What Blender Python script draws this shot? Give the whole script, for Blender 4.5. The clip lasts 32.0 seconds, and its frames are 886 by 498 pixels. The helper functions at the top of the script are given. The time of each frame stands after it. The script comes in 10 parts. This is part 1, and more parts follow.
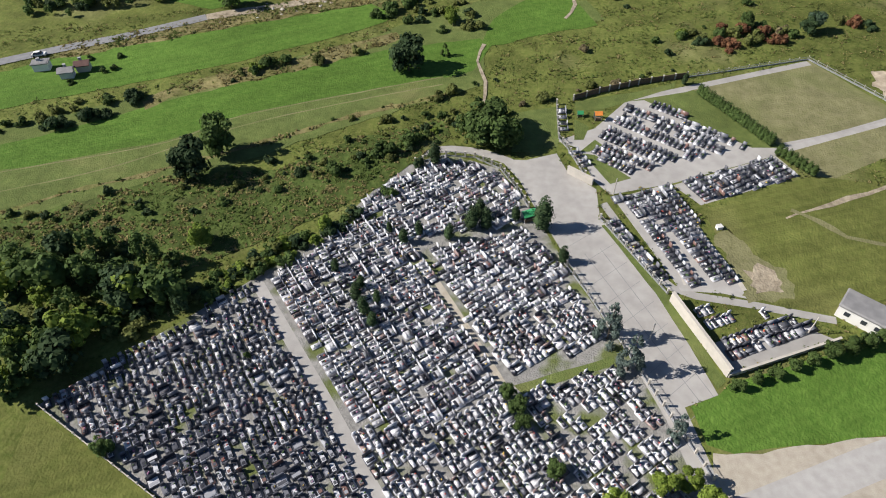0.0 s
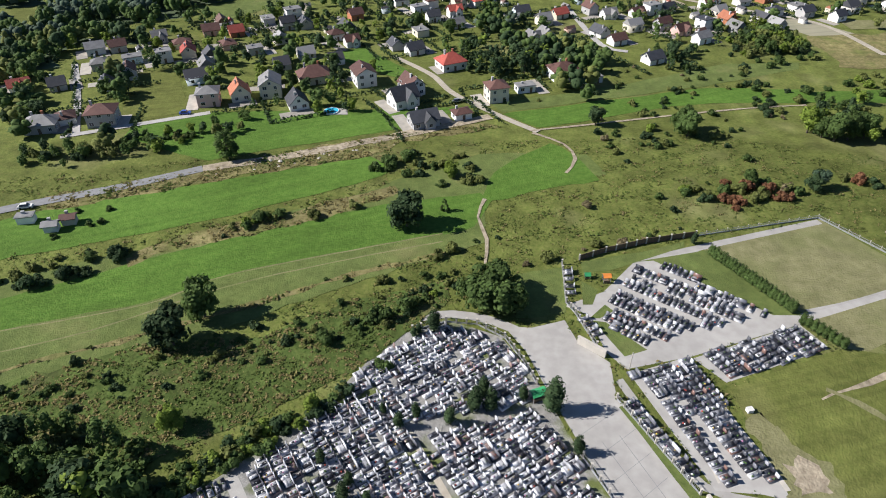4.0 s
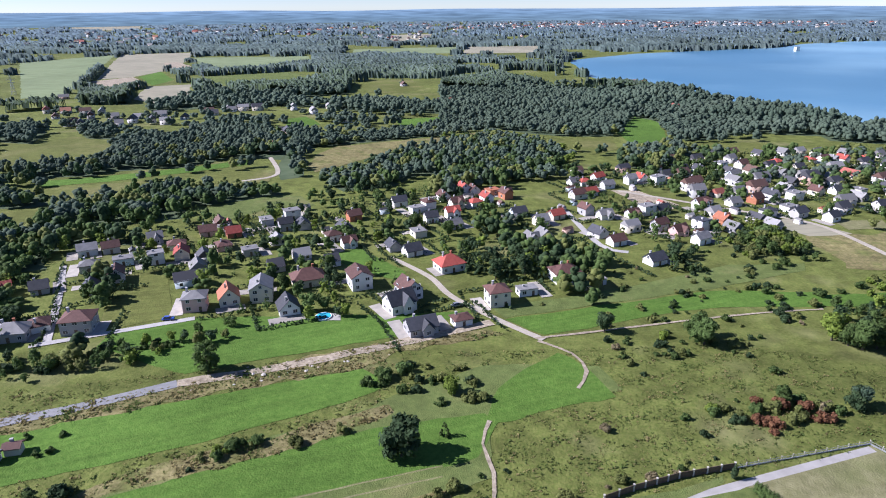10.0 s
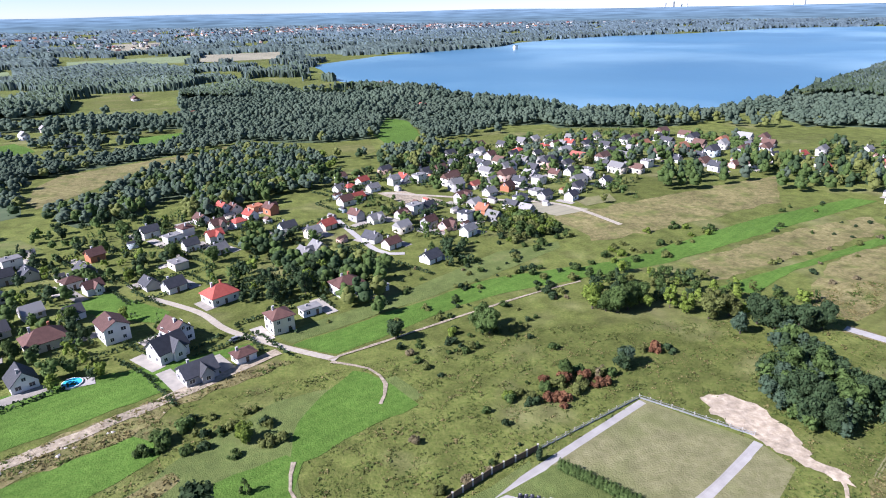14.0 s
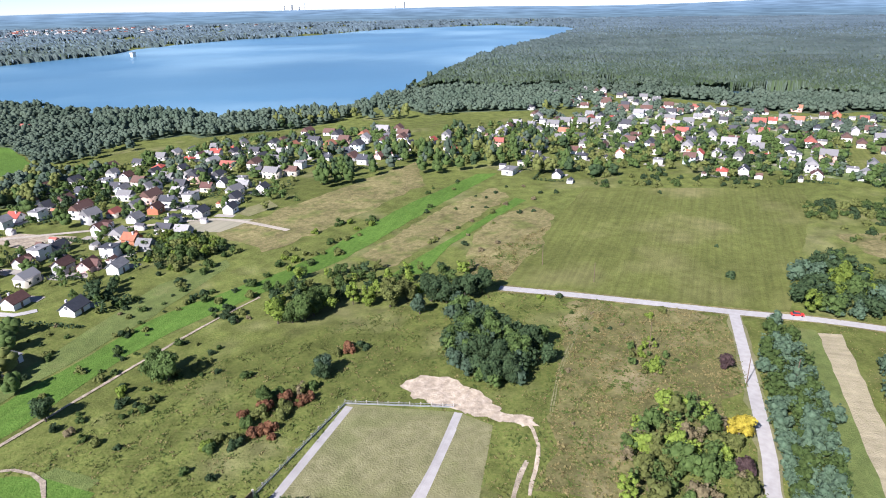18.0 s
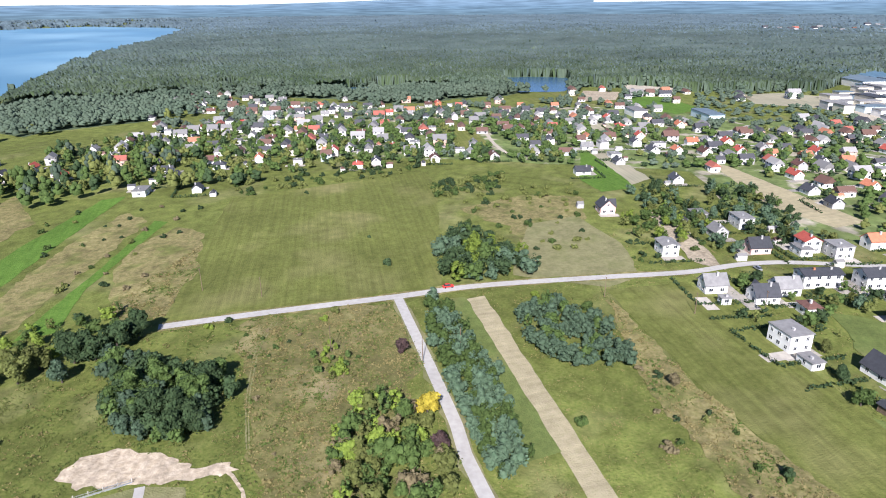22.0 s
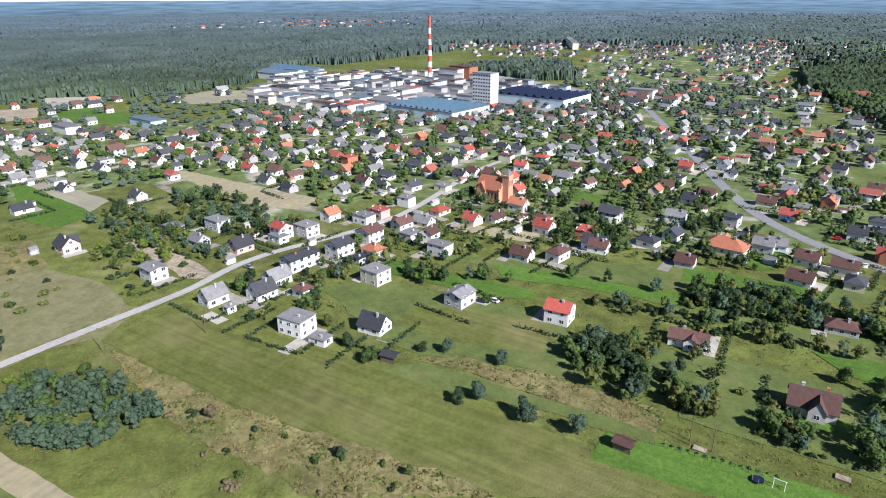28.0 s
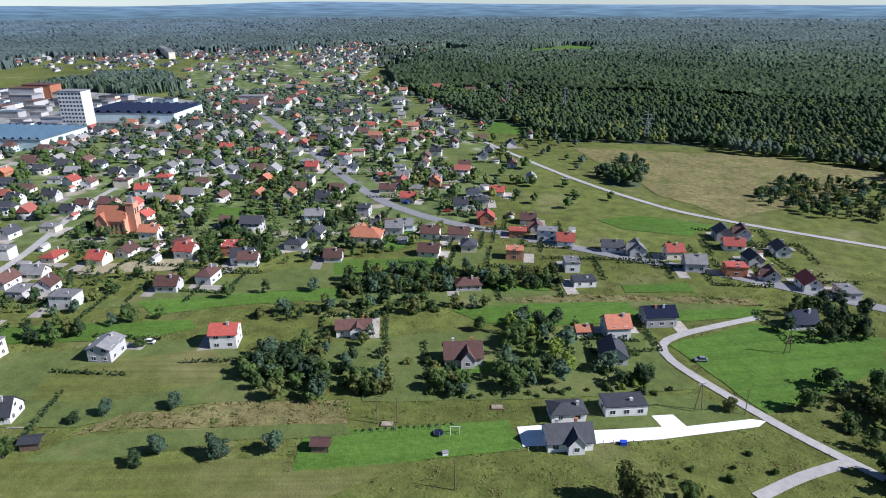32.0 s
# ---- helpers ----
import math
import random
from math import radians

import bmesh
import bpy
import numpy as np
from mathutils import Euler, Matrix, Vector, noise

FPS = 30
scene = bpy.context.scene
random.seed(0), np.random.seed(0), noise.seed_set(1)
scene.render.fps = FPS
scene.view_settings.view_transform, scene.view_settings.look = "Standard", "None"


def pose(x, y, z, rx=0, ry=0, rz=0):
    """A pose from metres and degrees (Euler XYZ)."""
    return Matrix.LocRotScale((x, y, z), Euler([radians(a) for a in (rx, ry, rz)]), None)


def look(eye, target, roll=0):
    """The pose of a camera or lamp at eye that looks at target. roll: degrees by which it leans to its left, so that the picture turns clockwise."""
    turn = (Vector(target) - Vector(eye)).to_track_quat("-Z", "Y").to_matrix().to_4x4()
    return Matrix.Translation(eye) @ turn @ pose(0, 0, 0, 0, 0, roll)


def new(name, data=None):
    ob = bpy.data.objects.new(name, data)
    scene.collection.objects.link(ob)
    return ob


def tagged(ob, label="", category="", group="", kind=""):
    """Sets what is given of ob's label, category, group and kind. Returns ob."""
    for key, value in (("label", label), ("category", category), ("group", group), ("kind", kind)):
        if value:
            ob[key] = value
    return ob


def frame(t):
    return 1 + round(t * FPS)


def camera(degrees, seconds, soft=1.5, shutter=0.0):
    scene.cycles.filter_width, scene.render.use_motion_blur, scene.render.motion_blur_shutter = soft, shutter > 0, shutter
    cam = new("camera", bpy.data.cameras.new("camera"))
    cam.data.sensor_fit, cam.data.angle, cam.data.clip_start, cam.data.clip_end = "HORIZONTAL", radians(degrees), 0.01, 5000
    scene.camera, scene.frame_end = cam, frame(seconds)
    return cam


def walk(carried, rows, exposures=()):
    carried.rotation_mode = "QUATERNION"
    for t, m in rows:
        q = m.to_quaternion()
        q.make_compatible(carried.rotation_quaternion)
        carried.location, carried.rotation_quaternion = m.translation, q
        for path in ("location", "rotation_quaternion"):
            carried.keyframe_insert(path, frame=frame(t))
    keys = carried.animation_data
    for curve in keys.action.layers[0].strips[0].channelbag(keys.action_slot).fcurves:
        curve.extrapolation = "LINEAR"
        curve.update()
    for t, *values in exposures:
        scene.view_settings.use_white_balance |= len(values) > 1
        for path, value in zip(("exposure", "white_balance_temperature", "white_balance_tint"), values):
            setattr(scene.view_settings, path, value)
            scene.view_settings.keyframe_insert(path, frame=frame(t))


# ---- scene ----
cam = camera(69.6, 32.0, 1.0)
PATH = [
    (0, (0.7, -71.51, 100.06), (-10.45, -5.26, 26.01), -1.5),
    (0.5, (0.47, -69.54, 99.98), (-10.78, -3.24, 25.98), -1.5),
    (1, (0.07, -67.6, 99.89), (-11.08, -1.25, 25.89), -1.5),
    (1.5, (-0.25, -65.59, 99.85), (-11.4, 1.06, 26.15), -1.5),
    (2, (-0.55, -63.27, 99.9), (-11.95, 5.63, 28.35), -1.4),
    (2.5, (-1.11, -61.11, 99.98), (-12.71, 10.44, 31.08), -1.2),
    (3, (-1.6, -59.42, 100.03), (-13.35, 14.58, 33.83), -1.0),
    (3.5, (-2.1, -57.73, 100.18), (-14.05, 18.77, 36.88), -0.8),
    (5.5, (-3.66, -50.2, 100.59), (-16.41, 35.3, 50.24), -0.5),
    (6, (-3.82, -48.61, 100.66), (-16.82, 38.59, 53.51), -0.5),
    (6.5, (-4.08, -47.08, 100.75), (-17.13, 41.17, 55.55), -0.4),
    (7, (-4.41, -45.37, 100.85), (-17.46, 43.03, 55.9), -0.4),
    (7.5, (-4.86, -43.63, 100.93), (-18.11, 47.02, 60.78), -0.4),
    (8, (-5.25, -42.27, 100.91), (-18.5, 49.78, 64.11), -0.3),
    (8.5, (-5.53, -41.03, 100.82), (-18.83, 51.12, 64.37), -0.4),
    (9, (-5.76, -39.78, 100.69), (-19.06, 52.47, 64.54), -0.4),
    (9.5, (-5.88, -38.63, 100.44), (-19.23, 53.77, 64.64), -0.5),
    (10, (-6.11, -37.52, 100.28), (-19.41, 55.03, 64.78), -0.5),
    (10.5, (-6.4, -36.24, 100.34), (-19.6, 56.36, 64.99), -0.5),
    (11, (-6.61, -34.94, 100.47), (-18.01, 57.91, 65.07), -0.5),
    (11.5, (-6.87, -33.67, 100.62), (-14.37, 59.53, 65.22), -0.6),
    (12, (-7.32, -32.45, 100.68), (-9.37, 61.05, 65.28), -0.6),
    (12.5, (-7.77, -31.06, 100.61), (-3.67, 62.39, 65.21), -0.6),
    (13, (-8.25, -29.89, 100.55), (1.8, 63.11, 65.15), -0.6),
    (13.5, (-8.29, -28.82, 100.35), (7.81, 63.33, 65.0), -0.8),
    (15.5, (-6.55, -23.4, 99.41), (32.4, 61.65, 64.01), -1.1),
    (16, (-6.37, -22.07, 99.2), (38.23, 60.08, 63.75), -1.0),
    (16.5, (-6.11, -20.89, 98.99), (44.39, 57.76, 63.49), -1.1),
    (17, (-5.63, -19.59, 98.85), (50.22, 55.36, 63.3), -1.0),
    (17.5, (-5.16, -18.58, 98.81), (55.99, 52.07, 63.16), -1.0),
    (18, (-4.87, -17.82, 99.04), (60.98, 48.43, 63.34), -1.0),
    (18.5, (-4.67, -17.02, 99.33), (65.63, 44.43, 63.53), -1.0),
    (19, (-4.12, -16.16, 99.52), (70.43, 39.99, 63.67), -0.9),
    (19.5, (-3.34, -15.31, 99.67), (74.86, 35.59, 63.62), -0.8),
    (20, (-2.51, -14.42, 99.73), (79.19, 30.58, 63.63), -0.7),
    (20.5, (-1.85, -13.76, 99.83), (82.75, 25.49, 63.73), -0.6),
    (21, (-1.09, -13.29, 99.97), (86.11, 19.71, 63.82), -0.7),
    (21.5, (-0.34, -12.72, 100.16), (88.86, 14.28, 63.91), -0.6),
    (22, (0.59, -12.07, 100.45), (91.49, 8.43, 64.1), -0.4),
    (22.5, (1.37, -11.49, 100.73), (93.42, 2.71, 64.23), -0.3),
    (23, (1.83, -11.05, 101.1), (94.63, -3.55, 64.6), -0.2),
    (23.5, (2.33, -11.01, 101.52), (95.43, -9.76, 65.02), -0.2),
    (24, (3.24, -11.37, 101.89), (96.19, -16.52, 65.29), -0.2),
    (24.5, (4.33, -11.85, 102.21), (96.63, -23.05, 65.46), -0.3),
    (25, (5.7, -11.95, 102.4), (97.0, -29.6, 65.6), -0.3),
    (25.5, (7.13, -11.8, 102.45), (97.03, -35.55, 65.65), -0.2),
    (27.5, (12.01, -11.75, 102.65), (92.01, -59.05, 65.75), -0.2),
    (28, (12.91, -11.94, 102.57), (89.41, -64.84, 65.82), -0.2),
    (28.5, (13.28, -12.18, 102.43), (86.03, -70.13, 65.68), -0.2),
    (29, (13.49, -12.35, 102.21), (81.89, -75.5, 65.66), -0.2),
    (29.5, (13.58, -12.22, 102.09), (77.28, -80.22, 65.84), -0.2),
    (30, (13.69, -11.93, 102.27), (71.99, -84.68, 66.17), -0.2),
    (30.5, (13.77, -11.42, 102.61), (66.72, -88.22, 66.56), -0.3),
    (31, (14.17, -10.87, 103.01), (61.07, -91.47, 66.91), -0.3),
    (31.5, (14.83, -10.48, 103.51), (55.78, -94.23, 67.41), -0.3),
    (32, (15.44, -9.99, 104.19), (49.99, -96.59, 68.04), -0.1),
]
walk(cam, [(t, look(eye, target, roll)) for t, eye, target, roll in PATH],
     [(0, 0.59, 6400, 12), (3, 0.68, 6250, 12), (6, 0.81, 6050, 14), (9, 0.94, 5600, 24), (10, 0.94, 5600, 24), (13, 1.17, 5640, 24), (19, 1.14, 5900, 20), (24, 1.05, 5950, 17), (28, 0.84, 5850, 16), (32, 0.6, 5650, 16)])

# ---- world, sun, exposure ----
SUN_AZ = radians(188)      # compass of the sun in the plan, from +x towards +y
SUN_EL = radians(37)
world = bpy.data.worlds.new("sky")
scene.world = world
world.use_nodes = True
wn = world.node_tree
sky = wn.nodes.new("ShaderNodeTexSky")
sky.sky_type, sky.sun_disc = "NISHITA", False
sky.sun_elevation, sky.sun_rotation = SUN_EL, radians(90) - SUN_AZ
sky.altitude, sky.air_density, sky.dust_density, sky.ozone_density = 250, 0.7, 0.0, 3.0
wn.links.new(sky.outputs[0], wn.nodes["Background"].inputs[0])
wn.nodes["Background"].inputs[1].default_value = 0.062
sun_to = Vector((math.cos(SUN_AZ) * math.cos(SUN_EL), math.sin(SUN_AZ) * math.cos(SUN_EL), math.sin(SUN_EL)))
sun = new("sun", bpy.data.lights.new("sun", "SUN"))
sun.data.energy, sun.data.angle, sun.data.color = 5.0, radians(0.5), (1.0, 0.95, 0.87)
sun.matrix_world = look(sun_to * 100, (0, 0, 0))

# ---- materials ----
def mat(name, a, b=None, scale=1.0, rough=0.85, metal=0.0, bump=0.0, bscale=None, vary=0.0, big=0.0, bigscale=0.03, spec=0.3, island=0.0, c=None, cscale=0.08, cut=(0.45, 0.6), mid=0.0, midscale=0.3, streak=None):
    """Two colours by fine noise, brightness by broad noise, by object and by island; c: a third colour in large patches."""
    m = bpy.data.materials.new(name)
    m.use_nodes = True
    nt = m.node_tree
    N, L = nt.nodes, nt.links
    p = N["Principled BSDF"]
    p.inputs["Roughness"].default_value, p.inputs["Metallic"].default_value = rough, metal
    p.inputs["Specular IOR Level"].default_value = spec
    geo = N.new("ShaderNodeNewGeometry")
    def noise_of(sc, detail=3.0):
        n = N.new("ShaderNodeTexNoise")
        n.inputs["Scale"].default_value, n.inputs["Detail"].default_value = sc, detail
        L.new(geo.outputs["Position"], n.inputs["Vector"])
        return n.outputs["Fac"]
    def ramp(fac, lo, hi):
        r = N.new("ShaderNodeMapRange")
        r.inputs["From Min"].default_value, r.inputs["From Max"].default_value = lo, hi
        L.new(fac, r.inputs["Value"])
        return r.outputs["Result"]
    def mix(fac, x, y):
        n = N.new("ShaderNodeMix")
        n.data_type = "RGBA"
        L.new(fac, n.inputs["Factor"])
        for sock, v in ((n.inputs["A"], x), (n.inputs["B"], y)):
            if isinstance(v, tuple):
                sock.default_value = (*v, 1)
            else:
                L.new(v, sock)
        return n.outputs["Result"]
    col = mix(ramp(noise_of(scale), 0.33, 0.67), a, b or tuple(0.82 * v for v in a))
    if c:
        col = mix(ramp(noise_of(cscale, 5.0), *cut), col, c)
    def streaks(angle):
        mp = N.new("ShaderNodeMapping")
        mp.vector_type = "TEXTURE"
        mp.inputs["Rotation"].default_value = (0, 0, radians(angle))
        mp.inputs["Scale"].default_value = (45.0, 1.6, 1.0)
        L.new(geo.outputs["Position"], mp.inputs["Vector"])
        n = N.new("ShaderNodeTexNoise")
        n.inputs["Scale"].default_value, n.inputs["Detail"].default_value = 1.0, 2.0
        L.new(mp.outputs["Vector"], n.inputs["Vector"])
        return n.outputs["Fac"]
    layers = [(big, noise_of(bigscale, 4.0))] if big else []
    layers += [(mid, noise_of(midscale, 5.0))] if mid else []
    layers += [(streak[1], streaks(streak[0]))] if streak else []
    for big, source in layers:
        f = ramp(source, 0.3, 0.7)
        h = N.new("ShaderNodeHueSaturation")
        v = N.new("ShaderNodeMapRange")
        v.inputs["To Min"].default_value, v.inputs["To Max"].default_value = 1 - big, 1 + big
        L.new(f, v.inputs["Value"])
        L.new(v.outputs["Result"], h.inputs["Value"])
        L.new(col, h.inputs["Color"])
        col = h.outputs["Color"]
    for amount, node, sock in ((vary, "ShaderNodeObjectInfo", "Random"), (island, "ShaderNodeNewGeometry", "Random Per Island")):
        if amount:
            h, v, o = N.new("ShaderNodeHueSaturation"), N.new("ShaderNodeMapRange"), N.new(node)
            v.inputs["To Min"].default_value, v.inputs["To Max"].default_value = 1 - amount, 1 + amount
            L.new(o.outputs[sock], v.inputs["Value"])
            L.new(v.outputs["Result"], h.inputs["Value"])
            L.new(col, h.inputs["Color"])
            col = h.outputs["Color"]
    L.new(col, p.inputs["Base Color"])
    if bump:
        bn = N.new("ShaderNodeBump")
        bn.inputs["Strength"].default_value, bn.inputs["Distance"].default_value = bump, 0.4
        L.new(noise_of(bscale or scale * 3), bn.inputs["Height"])
        L.new(bn.outputs["Normal"], p.inputs["Normal"])
    return m


M = {}
G = dict(rough=0.95, spec=0.1, bump=0.6)
M["ground"] = mat("rough_grass", (0.087, 0.11, 0.024), (0.132, 0.144, 0.04), 0.9, bscale=1.4, big=0.22, bigscale=0.012, mid=0.3, midscale=0.16, c=(0.185, 0.175, 0.08), cscale=0.03, cut=(0.55, 0.78), **G)
M["meadow"] = mat("mown_meadow", (0.066, 0.13, 0.02), (0.092, 0.16, 0.028), 0.8, bscale=2, big=0.16, bigscale=0.02, mid=0.12, midscale=0.2, streak=(31, 0.1), **G)
M["lawn"] = mat("lawn", (0.095, 0.126, 0.036), (0.124, 0.152, 0.046), 0.9, bscale=3, big=0.15, bigscale=0.05, mid=0.16, midscale=0.25, c=(0.14, 0.135, 0.055), cscale=0.05, cut=(0.55, 0.75), **G)
M["olive"] = mat("olive_field", (0.094, 0.11, 0.027), (0.126, 0.136, 0.037), 0.7, bscale=2, big=0.15, bigscale=0.02, mid=0.14, midscale=0.2, streak=(23, 0.14), c=(0.17, 0.16, 0.065), cscale=0.025, cut=(0.5, 0.75), **G)
M["dry"] = mat("dry_weeds", (0.215, 0.185, 0.085), (0.14, 0.13, 0.05), 0.8, bscale=1.5, big=0.2, bigscale=0.05, mid=0.3, midscale=0.3, c=(0.12, 0.13, 0.04), cscale=0.09, cut=(0.5, 0.66), **G)
M["fallow"] = mat("fallow_grass", (0.115, 0.112, 0.04), (0.155, 0.142, 0.058), 0.7, bscale=1.5, big=0.25, bigscale=0.03, mid=0.3, midscale=0.2, c=(0.19, 0.16, 0.085), cscale=0.06, cut=(0.52, 0.72), **G)
M["herbs"] = mat("lush_herbs", (0.05, 0.078, 0.018), (0.085, 0.112, 0.03), 0.8, bscale=1.2, big=0.25, bigscale=0.04, mid=0.35, midscale=0.25, c=(0.11, 0.1, 0.045), cscale=0.07, cut=(0.58, 0.74), **G)
M["pale"] = mat("pale_dry_lawn", (0.165, 0.16, 0.075), (0.205, 0.195, 0.1), 0.6, bscale=2, big=0.12, bigscale=0.06, mid=0.16, midscale=0.2, c=(0.12, 0.13, 0.05), cscale=0.06, cut=(0.5, 0.72), **G)
# far fields and forest floor: some haze put into the colour, paler and bluer
M["far_green"] = mat("hazed_green_field", (0.16, 0.2, 0.1), (0.19, 0.23, 0.12), 0.05, big=0.12, bigscale=0.01, streak=(20, 0.1), **G)
M["far_tan"] = mat("hazed_dry_field", (0.29, 0.265, 0.19), (0.24, 0.23, 0.16), 0.05, big=0.12, bigscale=0.01, streak=(20, 0.12), **G)
M["floor"] = mat("forest_floor", (0.062, 0.088, 0.046), (0.085, 0.11, 0.06), 0.1, big=0.2, bigscale=0.01, **G)
M["straw"] = mat("stubble_field", (0.34, 0.295, 0.19), (0.27, 0.24, 0.145), 0.6, bscale=2, big=0.1, mid=0.12, streak=(-60, 0.1), **G)
M["sand"] = mat("bare_sand", (0.44, 0.37, 0.28), (0.34, 0.28, 0.2), 0.6, bscale=1.2, big=0.2, bigscale=0.1, mid=0.25, midscale=0.5, **G)
M["soil"] = mat("bare_soil", (0.26, 0.215, 0.155), (0.35, 0.3, 0.22), 0.8, bscale=2, big=0.15, bigscale=0.08, mid=0.2, midscale=0.4, **G)
M["grit"] = mat("grey_cemetery_grit", (0.2, 0.195, 0.18), (0.29, 0.28, 0.26), 0.8, bscale=3, big=0.12, bigscale=0.15, c=(0.11, 0.13, 0.045), cscale=0.14, cut=(0.5, 0.62), **G)
M["asphalt"] = mat("worn_asphalt", (0.33, 0.315, 0.295), (0.39, 0.375, 0.35), 0.6, 0.9, bump=0.1, bscale=8, big=0.08, bigscale=0.05)
M["darkroad"] = mat("dark_asphalt", (0.19, 0.19, 0.19), (0.235, 0.235, 0.235), 0.6, 0.9, bump=0.1, bscale=8, big=0.08, bigscale=0.05)
M["gravel"] = mat("pale_gravel", (0.4, 0.36, 0.29), (0.33, 0.29, 0.23), 0.7, 0.95, bump=0.2, bscale=6, big=0.1, bigscale=0.08)
M["paving"] = mat("concrete_paving", (0.35, 0.335, 0.31), (0.295, 0.28, 0.26), 0.4, 0.9, bump=0.1, bscale=5, big=0.08, bigscale=0.08, vary=0.1)
M["gardens"] = mat("town_gardens", (0.1, 0.14, 0.045), (0.135, 0.165, 0.06), 0.25, bscale=1.2, big=0.25, bigscale=0.03, mid=0.3, midscale=0.12, c=(0.3, 0.275, 0.21), cscale=0.055, cut=(0.56, 0.64), **G)
# pond: the blue of the reflected sky is put into the base colour
M["pond"] = mat("pond_water", (0.03, 0.075, 0.13), (0.036, 0.085, 0.14), 0.01, 0.25, spec=0.3)
# lake: reflected sky blue and patches of pale sheen painted into the colour
M["water"] = mat("lake_water", (0.062, 0.165, 0.25), (0.085, 0.195, 0.275), 0.004, 0.3, bump=0.25, bscale=0.12, spec=0.2, big=0.14, bigscale=0.0016, c=(0.2, 0.34, 0.41), cscale=0.0019, cut=(0.46, 0.66))
M["works"] = mat("works_paving", (0.27, 0.262, 0.245), (0.19, 0.185, 0.172), 0.15, 0.9, big=0.25, bigscale=0.02, mid=0.2, midscale=0.08, c=(0.14, 0.16, 0.08), cscale=0.03, cut=(0.56, 0.66))
M["pool"] = mat("pool_water", (0.05, 0.42, 0.6), (0.06, 0.48, 0.66), 0.5, 0.1, bump=0.1, spec=0.5)
M["wall"] = mat("white_render", (0.72, 0.705, 0.67), (0.64, 0.625, 0.59), 0.3, 0.9, vary=0.16)
M["cream"] = mat("cream_render", (0.66, 0.6, 0.47), (0.6, 0.54, 0.42), 0.3, 0.9, vary=0.15)
M["greyw"] = mat("grey_render", (0.42, 0.41, 0.4), (0.37, 0.36, 0.35), 0.3, 0.9, vary=0.2)
M["salmon"] = mat("salmon_render", (0.6, 0.3, 0.19), (0.54, 0.26, 0.16), 0.3, 0.9, vary=0.1)
M["brick"] = mat("red_brick", (0.4, 0.17, 0.09), (0.33, 0.13, 0.07), 1.5, 0.9, vary=0.1)
M["red"] = mat("red_roof_tiles", (0.37, 0.085, 0.06), (0.3, 0.065, 0.048), 0.8, 0.75, bump=0.3, bscale=4, vary=0.2)
M["orange"] = mat("orange_roof_tiles", (0.4, 0.155, 0.085), (0.34, 0.125, 0.07), 0.8, 0.75, bump=0.3, bscale=4, vary=0.15)
M["brown"] = mat("brown_roof_tiles", (0.115, 0.06, 0.048), (0.09, 0.045, 0.037), 0.8, 0.75, bump=0.3, bscale=4, vary=0.25)
M["dark"] = mat("graphite_roof_tiles", (0.055, 0.057, 0.065), (0.042, 0.044, 0.05), 0.8, 0.65, bump=0.3, bscale=4, vary=0.25)
M["grey"] = mat("grey_sheet_roof", (0.21, 0.205, 0.2), (0.16, 0.157, 0.154), 0.6, 0.7, bump=0.1, vary=0.2)
M["glass"] = mat("window_glass", (0.03, 0.035, 0.045), (0.04, 0.045, 0.055), 0.3, 0.08, spec=0.6)
M["solar"] = mat("solar_glass", (0.012, 0.015, 0.03), (0.018, 0.02, 0.04), 1.0, 0.15, spec=0.6)
M["frame"] = mat("window_frame", (0.7, 0.7, 0.68), (0.6, 0.6, 0.58), 1.0, 0.6)
M["wood"] = mat("weathered_wood", (0.17, 0.12, 0.08), (0.12, 0.085, 0.055), 2.0, 0.85, vary=0.2)
M["bark"] = mat("bark", (0.1, 0.08, 0.06), (0.06, 0.05, 0.04), 3.0, 0.95)
M["metal"] = mat("galvanised_steel", (0.45, 0.46, 0.47), (0.38, 0.39, 0.4), 2.0, 0.5, metal=0.6)
M["concrete"] = mat("concrete", (0.5, 0.46, 0.4), (0.42, 0.39, 0.34), 0.8, 0.9, bump=0.1, big=0.1, bigscale=0.2)
LEAF = dict(green=((0.04, 0.066, 0.018), (0.066, 0.098, 0.028)), dark=((0.024, 0.043, 0.018), (0.04, 0.062, 0.026)), lime=((0.09, 0.13, 0.022), (0.135, 0.175, 0.03)), yellow=((0.24, 0.2, 0.025), (0.32, 0.26, 0.035)),
    olive=((0.074, 0.088, 0.024), (0.106, 0.116, 0.036)), silver=((0.062, 0.085, 0.072), (0.088, 0.112, 0.096)), rust=((0.1, 0.045, 0.025), (0.135, 0.07, 0.035)), blue=((0.046, 0.076, 0.044), (0.066, 0.098, 0.06)), plum=((0.045, 0.03, 0.03), (0.065, 0.042, 0.038)), brown=((0.1, 0.085, 0.046), (0.13, 0.108, 0.06)))
def leafy(m, share=0.35):
    """Lets some light through the leaves of a material."""
    N, L = m.node_tree.nodes, m.node_tree.links
    p = N["Principled BSDF"]
    t, x = N.new("ShaderNodeBsdfTranslucent"), N.new("ShaderNodeMixShader")
    L.new(p.inputs["Base Color"].links[0].from_socket, t.inputs["Color"])
    x.inputs[0].default_value = share
    L.new(p.outputs[0], x.inputs[1])
    L.new(t.outputs[0], x.inputs[2])
    L.new(x.outputs[0], N["Material Output"].inputs["Surface"])
    return m


for k, (a, b) in LEAF.items():
    M["leaf_" + k] = leafy(mat("leaves_" + k, tuple(1.5 * v for v in a), tuple(1.55 * v for v in b), 1.2, 0.8, vary=0.2, island=0.18, spec=0.15))

